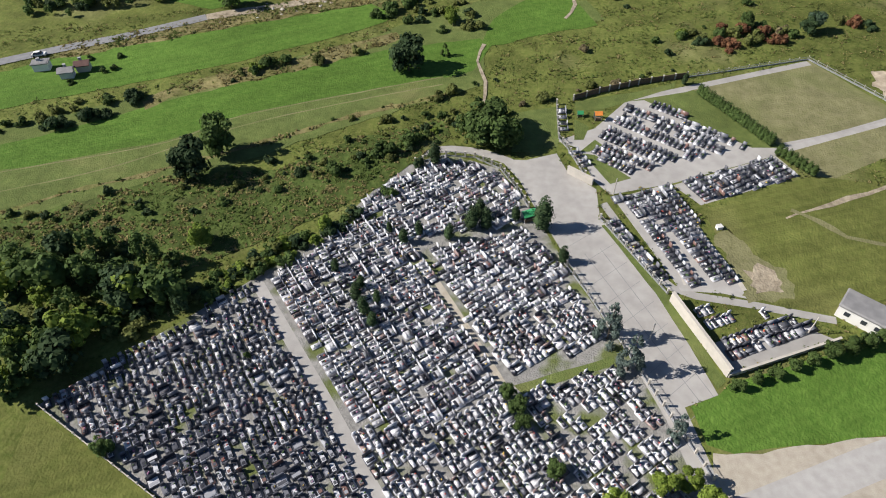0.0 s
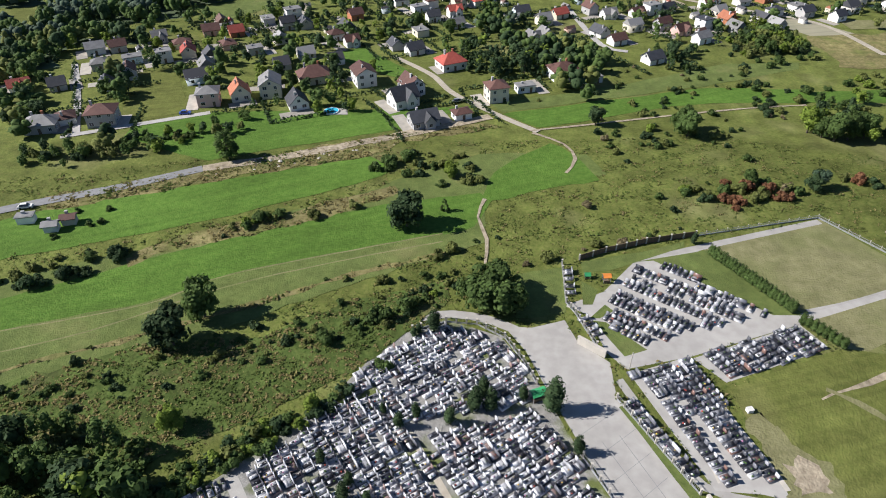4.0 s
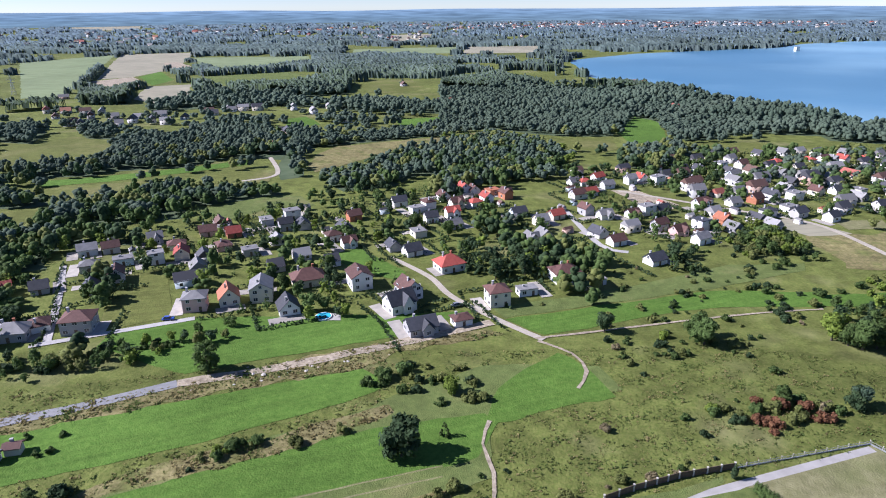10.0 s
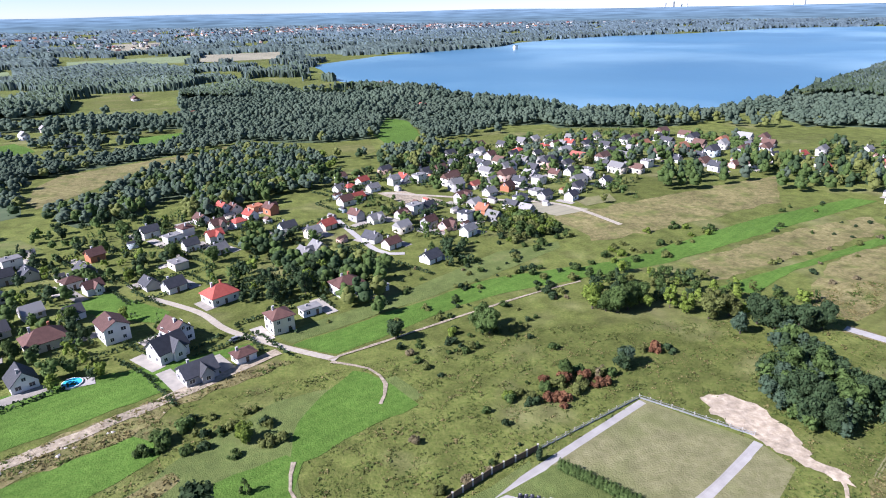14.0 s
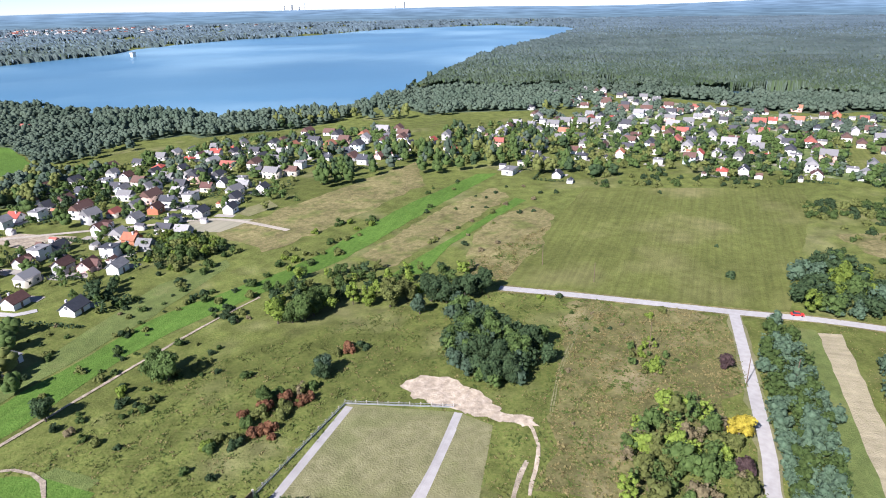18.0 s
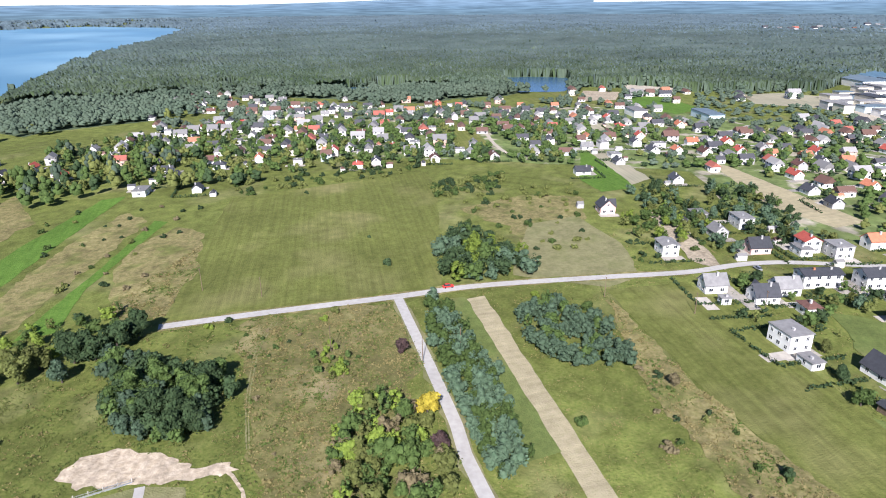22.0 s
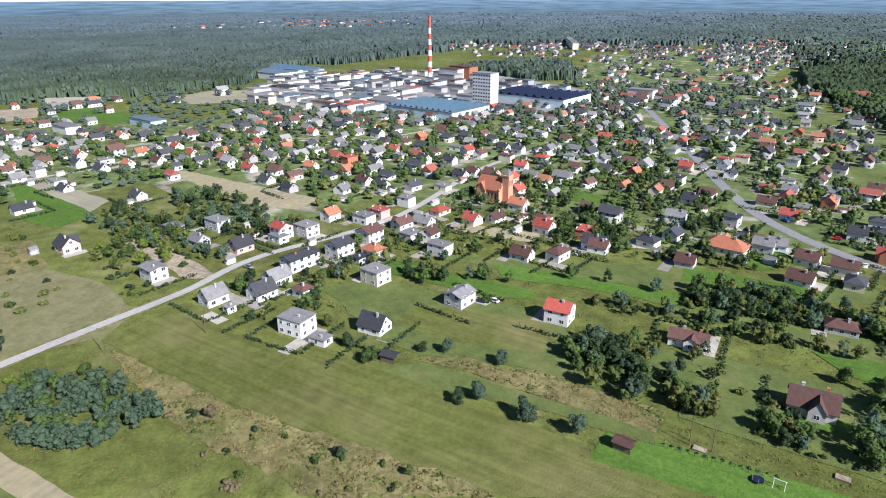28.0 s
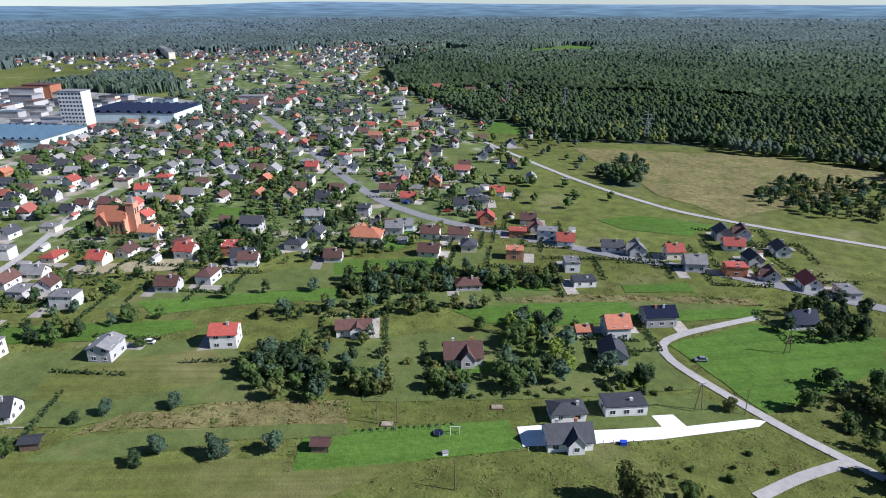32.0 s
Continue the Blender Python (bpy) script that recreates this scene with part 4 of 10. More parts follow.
# far fields beyond the village
for kind, pts, label in (
        ("far_green", [(-1056, 1186), (-1000, 1425), (-634, 783), (-591, 699), (-625, 672)], "hazy pale green far field"),
        ("far_tan", [(-986, 1425), (-844, 1502), (-728, 1262), (-645, 1042), (-641, 929), (-674, 887), (-852, 1190)], "hazy pale dry far field"),
        ("soil", [(-667, 864), (-641, 929), (-550, 820), (-562, 756), (-626, 783)], "brown ploughed far field"),
        ("meadow", [(-632, 930), (-648, 1021), (-550, 892), (-542, 820)], "bright green far field"),
        ("soil", [(-745, 1192), (-729, 1219), (-633, 1108), (-618, 1022)], "brown ploughed far field"),
        ("far_green", [(-756, 1339), (-512, 1390), (-433, 1197), (-466, 1135), (-600, 1075)], "hazy pale green far field"),
        ("far_tan", [(-542, 807), (-492, 836), (-427, 708), (-419, 638), (-482, 680)], "hazy pale dry far field"),
        ("lawn", [(-544, 933), (-425, 1028), (-338, 941), (-362, 863), (-485, 823)], "green far field"),
        ("olive", [(-264, 867), (-198, 946), (-148, 807), (-202, 747)], "olive far field among hedges"),
        ("far_tan", [(-3000, 3936), (-2611, 4114), (-2063, 3210), (-2396, 3170)], "hazy pale dry far field"),
        ("far_tan", [(-566, 2528), (-426, 2624), (-362, 2155), (-444, 1888)], "hazy pale dry far field"),
        ("far_tan", [(-196, 1742), (0, 1788), (-7, 1516), (-174, 1479)], "hazy pale dry far field"),
        ("far_green", [(-474, 1627), (-220, 1742), (-191, 1498), (-418, 1425)], "hazy pale green far field"),
        ("lawn", [(-13, 826), (88, 850), (88, 784), (-2, 802)], "green clearing among woods"),
        ("olive", [(-437, 425), (-400, 418), (-392, 454), (-348, 435), (-324, 405), (-327, 358), (-338, 332), (-362, 337)], "olive grassland beyond the village"),
        ("meadow", [(-316, 310), (-275, 331), (-238, 357), (-206, 384), (-197, 372), (-228, 344), (-267, 317), (-300, 300)], "bright green field strip"),
        ("olive", [(-319, 286), (-295, 298), (-225, 331), (-190, 356), (-170, 345), (-167, 328), (-215, 313), (-258, 278), (-293, 280)], "olive field with dry strips"),
        ("dry", [(-163, 404), (-155, 435), (-81, 482), (-48, 510), (-41, 476), (-75, 440), (-123, 396), (-146, 352), (-158, 370)], "brown fallow field among woods"),
        ("meadow", [(-246, 556), (-230, 574), (-199, 530), (-225, 513)], "small green clearing"),
        ("meadow", [(-139, 567), (-96, 581), (-89, 533), (-126, 529)], "small green clearing"),
        ("lawn", [(-187, 266), (-154, 295), (-138, 299), (-122, 281), (-145, 273), (-156, 254), (-168, 255)], "green meadow between hedges"),
        ("olive", [(-289, 250), (-268, 258), (-248, 235), (-241, 219), (-277, 236)], "olive meadow between woods"),
        ("meadow", [(64, 512), (89, 600), (106, 577), (101, 474), (68, 467)], "green clearing running into the woods"),
        ("olive", [(17, 483), (58, 497), (58, 449), (36, 427), (16, 444)], "dry olive clearing before the woods"),
        ("olive", [(110, 471), (167, 482), (166, 451), (110, 426)], "dry olive clearing before the houses"),
        ("soil", [(39, 329), (55, 331), (73, 305), (68, 294), (49, 307)], "bare brown building plot"),
        ("far_tan", [(105, 284), (125, 286), (144, 267), (121, 259)], "dry brown building plot"),
        ("pale", [(142, 284), (168, 289), (164, 276), (145, 272)], "dry trampled ground"),
        ("lawn", [(695, 126), (717, 99), (661, 74), (627, 75), (643, 116)], "green plot before the forest"),
        ("olive", [(741, 71), (784, 8), (731, -52), (670, -49), (693, 0), (677, 47)], "green meadow beside the pond"),
        ("lawn", [(567, 241), (591, 207), (526, 180), (524, 219)], "green plots between houses"),
        ("olive", [(550, 115), (563, 92), (456, 54), (449, 76)], "mown plot between houses"),
        ("meadow", [(199, -568), (190, -584), (148, -552), (158, -527), (179, -530)], "green paddock before the forest"),
        ("lawn", [(330, -609), (292, -648), (261, -605), (301, -566)], "green gardens at the edge of town"),
        ("meadow", [(607, -1397), (609, -1530), (517, -1442), (549, -1321)], "light green clearing in the forest"),
        ("meadow", [(411, -1498), (348, -1718), (272, -1682), (264, -1512), (362, -1440)], "light green clearing in the forest")):
    sheet("field", kind, 0.04, pts, 3.0, 12, label)
# town side
sheet("field", "works", 0.04, [(757, -246), (825, -292), (870, -440), (824, -557), (759, -606), (550, -590), (454, -478), (475, -401), (516, -333), (625, -285)], 3, 12, "pale paved ground of the works")
sheet("field", "olive", 0.05, [(223.1, -23.8), (237, -53.7), (181.7, -79.6), (134.3, -98.8), (89.6, -116.4), (67.1, -127), (95.5, -86.4), (163.3, -48.3)], 1.0, 5, "long mown olive-green field")
sheet("weeds", "dry", 0.05, [(219.1, -23.3), (162.8, -48.1), (121.2, -72.8), (95.5, -86.4), (119.7, -51.7), (158.8, -33.9), (190.8, -27.9)], 2.6, 3, "tall dry yellowish weeds on a field edge")
sheet("field", "straw", 0.06, [(435.2, -93.5), (431.9, -103), (327.2, -146.9), (314.7, -130.1), (345.1, -107.4)], 1.0, 5, "pale stubble field between gardens")
sheet("field", "straw", 0.06, [(251.5, -184), (214.3, -209), (207.4, -197.3), (243.7, -176.8)], 0.5, 5, "narrow pale stubble strip")
sheet("field", "soil", 0.06, [(326.5, -43.6), (310.5, -59.9), (251.6, -70.3), (257.6, -58.9)], 1.5, 4, "bare trampled building plot")
sheet("field", "meadow", 0.05, [(455.2, -9.4), (455.9, -29.7), (367.8, -42.2), (355, -23.4), (379.2, -10.8)], 1.0, 4, "bright green lawn beside a new house")
sheet("lawn", "lawn", 0.05, [(221, -97.3), (208.2, -124.6), (157.2, -154), (140.6, -151), (99.8, -178.9), (74.8, -170.3), (109.3, -139.3), (138.9, -123), (167.3, -100.2)], 3.5, 6, "green meadow between scattered houses")
sheet("lawn", "lawn", 0.05, [(222.2, -149.7), (202.9, -177.1), (162.5, -218.5), (128.1, -242.8), (95, -267.9), (89.8, -255.3), (127.1, -222.2), (170.5, -178.1)], 3.5, 6, "green back gardens of the town houses")
sheet("lawn", "lawn", 0.05, [(151.8, -188.9), (97.1, -224.2), (-5.9, -246), (-7.6, -238.8), (20.9, -232.9), (70.4, -211.9), (125.7, -194)], 1.5, 5, "green meadow strip between hedges")
sheet("lawn", "meadow", 0.05, [(152.8, -227.4), (110.1, -251.2), (103.2, -240.3), (145.6, -215.3)], 0.5, 5, "bright green garden lawn")
sheet("lawn", "meadow", 0.05, [(94.5, -110.2), (99.7, -124.2), (51.9, -148.3), (45.4, -138.4), (72.6, -122)], 0.4, 4, "mown garden lawn of the new house")
sheet("field", "meadow", 0.05, [(14.5, -206.7), (-11, -231.4), (-51.8, -236.8), (-47.4, -214.6), (-31.7, -197), (-12.7, -176.5), (1.6, -191.8)], 1.0, 5, "bright green field inside a bend of the lane")
sheet("field", "dry", 0.05, [(103.3, -494), (46.1, -503.6), (-23.8, -516.7), (-102.9, -494.5), (-95, -454.7), (-8.5, -351.9), (32.8, -385.2)], 5, 20, "wide dry grass meadow before the forest")
sheet("field", "lawn", 0.05, [(180.4, -409), (170.5, -451), (111.4, -436), (111, -403.1), (144, -387.1)], 2, 10, "green paddock at the edge of town")
sheet("field", "meadow", 0.05, [(55.9, -326.6), (37.9, -341.6), (0.9, -338.8), (12.1, -316.8), (43.5, -317.5)], 2, 10, "green lawn at the edge of town")
sheet("field", "lawn", 0.05, [(740, -51.9), (742.2, -88.9), (666.7, -126.6), (655.7, -77.5)], 2, 10, "green sports field among houses")
sheet("field", "lawn", 0.06, [(386.9, -1407.3), (342.5, -1638.9), (253, -1510.5), (292, -1392.7)], 6, 30, "light green clearing in the forest")
# roads
# strips of grass between the scattered houses
for kind, pts, label in (
        ("lawn", [(109.6, -173.1), (86, -186.6), (21.1, -212.2), (15.5, -195), (5.3, -182.4), (39.9, -163.9), (92.4, -141.4)], "garden lawns round the houses"),
        ("lawn", [(34, -166.2), (4.5, -180.2), (-6.9, -171.5), (9.7, -161.1), (31.6, -152.4)], "garden lawn beside new garages"),
        ("meadow", [(228.4, -133.8), (172.3, -163.1), (165.2, -158.7), (181.7, -143.4), (218.2, -126.6)], "bright mown grass strip beside the houses"),
        ("olive", [(185.5, -119.8), (173.4, -134), (150.8, -149.3), (138.6, -145.3), (137.8, -134.1), (157.2, -116.3), (181.1, -106.8)], "olive mown meadow before the houses"),
        ("lawn", [(202.8, -115.7), (187.9, -126.9), (186.3, -120.5), (197.6, -112)], "green lawn beside a grey house"),
        ("lawn", [(179.3, -105.5), (157.2, -116.3), (122.2, -138.3), (113.6, -133.6), (136, -122.7), (156.7, -103.6), (175.4, -96.3)], "green meadow strip"),
        ("dry", [(154.8, -100.9), (149.8, -113.3), (135.4, -119), (130.7, -125.6), (95.6, -140.7), (91.4, -131), (119.5, -118.4), (140, -110.3)], "tall dry yellow weeds in a band"),
        ("lawn", [(157.1, -89), (154.3, -99.3), (136.9, -109.7), (117.6, -119.1), (92.3, -130.7), (88.1, -127.3), (100, -120.8), (112.7, -115.8), (140.8, -95.5)], "green meadow strip under pines"),
        ("meadow", [(201, -166.9), (136.5, -207), (131.1, -197.6), (167, -176.7), (187.3, -160.5)], "bright green meadow strip"),
        ("meadow", [(153.5, -229.9), (113, -247.9), (107.7, -241.2), (148, -220.7)], "bright green garden lawn"),
        ("meadow", [(89.9, -203.7), (67.9, -217.3), (31.7, -233.7), (25.5, -226.2), (10.3, -235.1), (-15.4, -247.2), (-13.7, -238.3), (10, -225.8), (51.4, -206.3), (76.4, -198.2)], "bright green strip behind the houses"),
        ("dry", [(78.5, -218.3), (49.9, -233.4), (-10.6, -253.5), (-15.5, -248.7), (28.9, -234.8), (68.1, -218.3)], "dry weeds on a field edge"),
        ("meadow", [(35, -248.7), (11.2, -259.8), (7.5, -252.2), (32.7, -242.3)], "bright green garden lawn"),
        ("meadow", [(97.5, -225.2), (58.8, -240.5), (60.7, -232.9), (95.2, -219.3)], "bright green garden lawn"),
        ("lawn", [(30.8, -158.7), (17.3, -164.1), (15.1, -159.7), (29, -154.2)], "lawn between new garages"),
        ("lawn", [(9.9, -168.6), (-5.5, -176.7), (-8.2, -172.3), (9.6, -162.1)], "lawn beside the white driveway"),
        ("meadow", [(79.3, -169.8), (65.2, -175.3), (61.7, -169.8), (75.9, -161.5)], "garden lawn behind a house")):
    sheet("weeds" if kind == "dry" else "lawn", kind, 0.05, pts, 0.8, 4, label)
# plots and bare ground at the edge of town
for kind, pts, label in (
        ("pale", [(291.9, 12.1), (308.8, -10.9), (273.9, -31.2), (238, -36.8), (225.1, -24.1), (229.7, 11.9)], "dry trampled grassland beside the road"),
        ("far_tan", [(462.6, -13.8), (466.6, -23.7), (389.3, -52.1), (373.3, -40.9)], "dry brown garden plot"),
        ("far_tan", [(579.3, -12.4), (585.3, -27.5), (530.7, -40), (523.3, -18.9)], "dry brown garden plot"),
        ("meadow", [(753.5, -44.4), (747.3, -93.7), (670.1, -121.8), (631.5, -92.8), (690.4, -58.1)], "bright green sports lawn"),
        ("soil", [(786, -5.1), (781.5, -46.4), (716.7, -41.8), (702.4, -3.4)], "bare brown building ground"),
        ("gravel", [(858.9, -52), (827.8, -116.7), (754.6, -102), (786.9, -57.3)], "pale gravelled yard"),
        ("far_tan", [(782.2, -179.5), (804.3, -227.8), (772, -272), (691.1, -234.5), (713.1, -178.2)], "dry fallow field before the woods"),
        ("gravel", [(645.9, -239.8), (548.4, -290.5), (621.8, -370.9), (802.2, -328.5)], "pale paved yards of the works"),
        ("meadow", [(256.6, -259.4), (253.2, -273.7), (221.3, -278.6), (225, -256.7)], "green garden lawn behind the church"),
        ("meadow", [(152.5, -254.1), (140.4, -276.9), (126.6, -269.4), (134, -248.8)], "green garden lawn"),
        ("lawn", [(213.5, -442.6), (177.4, -467.8), (166.5, -441.3), (194.7, -419.6)], "green garden lawns")):
    sheet("field", kind, 0.05, pts, 1.5, 5, label)
strip("verge", "dry", 0.08, 6.4, [(162.8, 121.4), (179.4, 92.3), (201.4, 50.8), (216.8, 23.2), (233.6, -20), (246.4, -55.2)], "dry grass verge along the lane", "verge", 1.6)
strip("verge", "pale", 0.08, 5.2, [(200.4, 49.8), (165, 31.2), (132.1, 14.4), (122, 10.3), (102.1, -0.8)], "dry grass verge along the narrow lane", "verge", 1.4)
strip("road", "asphalt", 0.09, 4.0, [(162.8, 121.4), (179.4, 92.3), (201.4, 50.8), (216.8, 23.2), (233.6, -20), (246.4, -55.2), (263.8, -90.7), (275.6, -164.7), (326.7, -258.2), (349.7, -333.4)], "pale worn asphalt lane between fields and houses")
strip("road", "asphalt", 0.1, 3.4, [(200.4, 49.8), (165, 31.2), (132.1, 14.4), (122, 10.3), (102.1, -0.8)], "narrow pale asphalt lane")
strip("road", "darkroad", 0.1, 6.5, [(427.9, -545.4), (295, -423.7), (196.9, -333.7), (145.7, -301.4), (92.9, -289.3), (38.8, -279.3), (-6.6, -274), (-56.8, -262)], "grey asphalt main road through the town")
strip("road", "asphalt", 0.1, 3.0, [(-36.3, -158.9), (-17.6, -170.6), (1.6, -185.4), (13, -195.9), (16.7, -205), (12.2, -213.6), (1.7, -224.2), (-13.1, -237.6)], "narrow winding asphalt lane")
strip("path", "asphalt", 0.1, 3.0, [(-29.1, -162.3), (-18.3, -152.7), (-8.1, -141.4)], "narrow grey lane", "path")
strip("road", "gravel", 0.1, 2.6, [(-0.1, 146.2), (-13.5, 156.6), (-33.4, 174.8), (-44.8, 192.3), (-65.3, 211.6)], "pale gravel village lane")
strip("path", "soil", 0.09, 1.0, [(-2.8, 146.6), (18.6, 154.5), (66.3, 172), (97.1, 180.5)], "pale dirt track along the meadow", "path", 0.4)
strip("path", "soil", 0.09, 1.0, [(-1.9, 145.2), (8.6, 138.2), (12.3, 128.6), (9.3, 119.1)], "narrow bending footpath", "path", 0.4)
strip("path", "soil", 0.09, 1.0, [(-14.2, 101.1), (-15.3, 91.5), (-11.8, 81.5), (-11.3, 70.1)], "narrow footpath", "path", 0.4)
strip("road", "darkroad", 0.09, 4.0, [(-157.8, 72.6), (-141.6, 83), (-124.4, 93), (-104.1, 107.1)], "grey lane under construction")
strip("road", "soil", 0.09, 4.0, [(-104.1, 107.1), (-81, 118), (-56.6, 131.5), (-17.3, 156.1)], "bare soil of the lane under construction", "road", 1.2)
strip("road", "asphalt", 0.1, 2.8, [(-162.8, 121.3), (-141.3, 133.8), (-119.6, 146.4)], "grey village lane")
strip("road", "asphalt", 0.1, 2.6, [(-158.1, 123.1), (-177.5, 153.9), (-199, 185.1)], "grey village lane")
strip("road", "asphalt", 0.1, 3.0, [(12.2, 287), (25.5, 237), (36.9, 229.2)], "grey village lane")
strip("road", "gravel", 0.1, 3.0, [(145.6, 237.9), (131.5, 278.1), (100, 297.6), (42.9, 329.5)], "pale village lane")
strip("road", "asphalt", 0.1, 3.5, [(200.6, -521.6), (143.1, -461.6), (85.9, -405.3), (40.7, -370), (5, -351.5), (-71, -333.5)], "grey country lane at the edge of town")
strip("road", "asphalt", 0.1, 3.5, [(466.4, -4.2), (469.1, -34), (484.8, -75.7), (583.6, -146.1)], "pale street in the town")
strip("road", "asphalt", 0.1, 3.5, [(501.8, -120.7), (483.3, -187.5), (447.7, -237), (456.6, -322.7)], "grey street in the town")
strip("road", "gravel", 0.1, 3.0, [(570.7, 82.6), (481.6, 57.8), (439.3, 40.3)], "pale side street")
strip("road", "gravel", 0.1, 3.0, [(-193.1, 393.1), (-169.1, 345.5), (-184.4, 326.4)], "pale forest lane")
# ---- houses ----
def mesh_of(name, bm, *materials):
    me = bpy.data.meshes.new(name)
    bm.normal_update()
    bm.to_mesh(me)
    bm.free()
    for m in materials:
        me.materials.append(M[m])
    return me


def window_mesh(w, h):
    key = ("window", w, h)
    if key not in MESHES:
        t = 0.08
        bm = boxes((-w / 2, -w / 2 + t, -0.05, 0.06, -h / 2, h / 2), (w / 2 - t, w / 2, -0.05, 0.06, -h / 2, h / 2), (-w / 2 + t, w / 2 - t, -0.05, 0.06, h / 2 - t, h / 2),
                   (-w / 2 - 0.06, w / 2 + 0.06, -0.05, 0.12, -h / 2 - 0.06, -h / 2 + 0.02), (-0.035, 0.035, -0.05, 0.055, -h / 2 + 0.02, h / 2 - t))
        MESHES[key] = mesh_of("window", bm, "frame")
        MESHES["pane", w, h] = mesh_of("pane", boxes((-w / 2 + t, w / 2 - t, -0.04, 0.02, -h / 2 + 0.02, h / 2 - t)), "glass")
    return MESHES[key], MESHES["pane", w, h]


def add_window(e, x, y, z, face, w, h, fine):
    """A window on the outer wall; face: 0 south, 90 east, 180 north, 270 west, of the house's own sides."""
    frame_me, pane_me = window_mesh(w, h)
    m = pose(x, y, z, 0, 0, face + 180)
    if fine:
        o = shared("window", frame_me, e, m)
        shared("pane", pane_me, o)
    else:
        if ("far_window", w, h) not in MESHES:
            t = 0.1
            bm = boxes((-w / 2, w / 2, -0.05, 0.05, -h / 2, h / 2, 0), (-w / 2 + t, -0.05, -0.04, 0.07, -h / 2 + t, h / 2 - t, 1), (0.05, w / 2 - t, -0.04, 0.07, -h / 2 + t, h / 2 - t, 1))
            MESHES["far_window", w, h] = mesh_of("window", bm, "frame", "glass")
        shared("window", MESHES["far_window", w, h], e, m)


HR = random.Random(11)
WALLS = dict(wall="white-rendered", cream="cream-rendered", greyw="grey-rendered", salmon="salmon-rendered", brick="brick", pink="pink-rendered", bluew="pale blue")
ROOFS = dict(red="red tiled", orange="orange tiled", brown="brown tiled", dark="graphite tiled", grey="grey sheet", solar="solar-panelled")
M["pink"] = mat("pink_render", (0.62, 0.42, 0.37), (0.56, 0.37, 0.32), 0.3, 0.9, vary=0.1)
M["bluew"] = mat("pale_blue_render", (0.55, 0.65, 0.68), (0.5, 0.6, 0.63), 0.3, 0.9, vary=0.1)


def roof_gable(w, d, h, rise, over=0.45, t=0.22):
    bm = bmesh.new()
    for s in (1, -1):
        y1, z1 = s * (d / 2 + over), h - rise * over / (d / 2)
        v = [bm.verts.new((x, y, z + k)) for k in (0, t) for x, y, z in ((-w / 2 - over, y1, z1), (w / 2 + over, y1, z1), (w / 2 + over, 0, h + rise), (-w / 2 - over, 0, h + rise))]
        for q in ((0, 1, 2, 3), (4, 5, 6, 7), (0, 1, 5, 4), (1, 2, 6, 5), (2, 3, 7, 6), (3, 0, 4, 7)):
            bm.faces.new([v[i] for i in q])
    bmesh.ops.recalc_face_normals(bm, faces=bm.faces[:])
    return bm


def roof_hip(w, d, h, rise, over=0.5):
    bm = bmesh.new()
    r = max(0.15, (w - d) / 2 + 0.1 if w >= d else 0.15)
    x, y = w / 2 + over, d / 2 + over
    v = [bm.verts.new(p) for p in ((-x, -y, h - 0.1), (x, -y, h - 0.1), (x, y, h - 0.1), (-x, y, h - 0.1), (-x, -y, h + 0.08), (x, -y, h + 0.08), (x, y, h + 0.08), (-x, y, h + 0.08), (-r, 0, h + rise), (r, 0, h + rise))]
    for q in ((3, 2, 1, 0), (0, 1, 5, 4), (1, 2, 6, 5), (2, 3, 7, 6), (3, 0, 4, 7), (4, 5, 9, 8), (5, 6, 9), (6, 7, 8, 9), (7, 4, 8)):
        bm.faces.new([v[i] for i in q])
    return bm


def roof_flat(w, d, h):
    return boxes((-w / 2 - 0.25, w / 2 + 0.25, -d / 2 - 0.25, d / 2 + 0.25, h, h + 0.28), (-w / 2 + 0.1, w / 2 - 0.1, -d / 2 + 0.1, d / 2 - 0.1, h + 0.28, h + 0.34))


def walls_of(w, d, h, rise):
    """Walls with gable ends, closed at the base."""
    bm = bmesh.new()
    pts = [(-d / 2, 0), (d / 2, 0), (d / 2, h)] + ([(0, h + rise)] if rise else []) + [(-d / 2, h)]
    a, b = ([bm.verts.new((x, y, z)) for y, z in pts] for x in (-w / 2, w / 2))
    bm.faces.new(a[::-1])
    bm.faces.new(b)
    for i in range(len(pts)):
        j = (i + 1) % len(pts)
        bm.faces.new((a[i], a[j], b[j], b[i]))
    bmesh.ops.recalc_face_normals(bm, faces=bm.faces[:])
    return bm


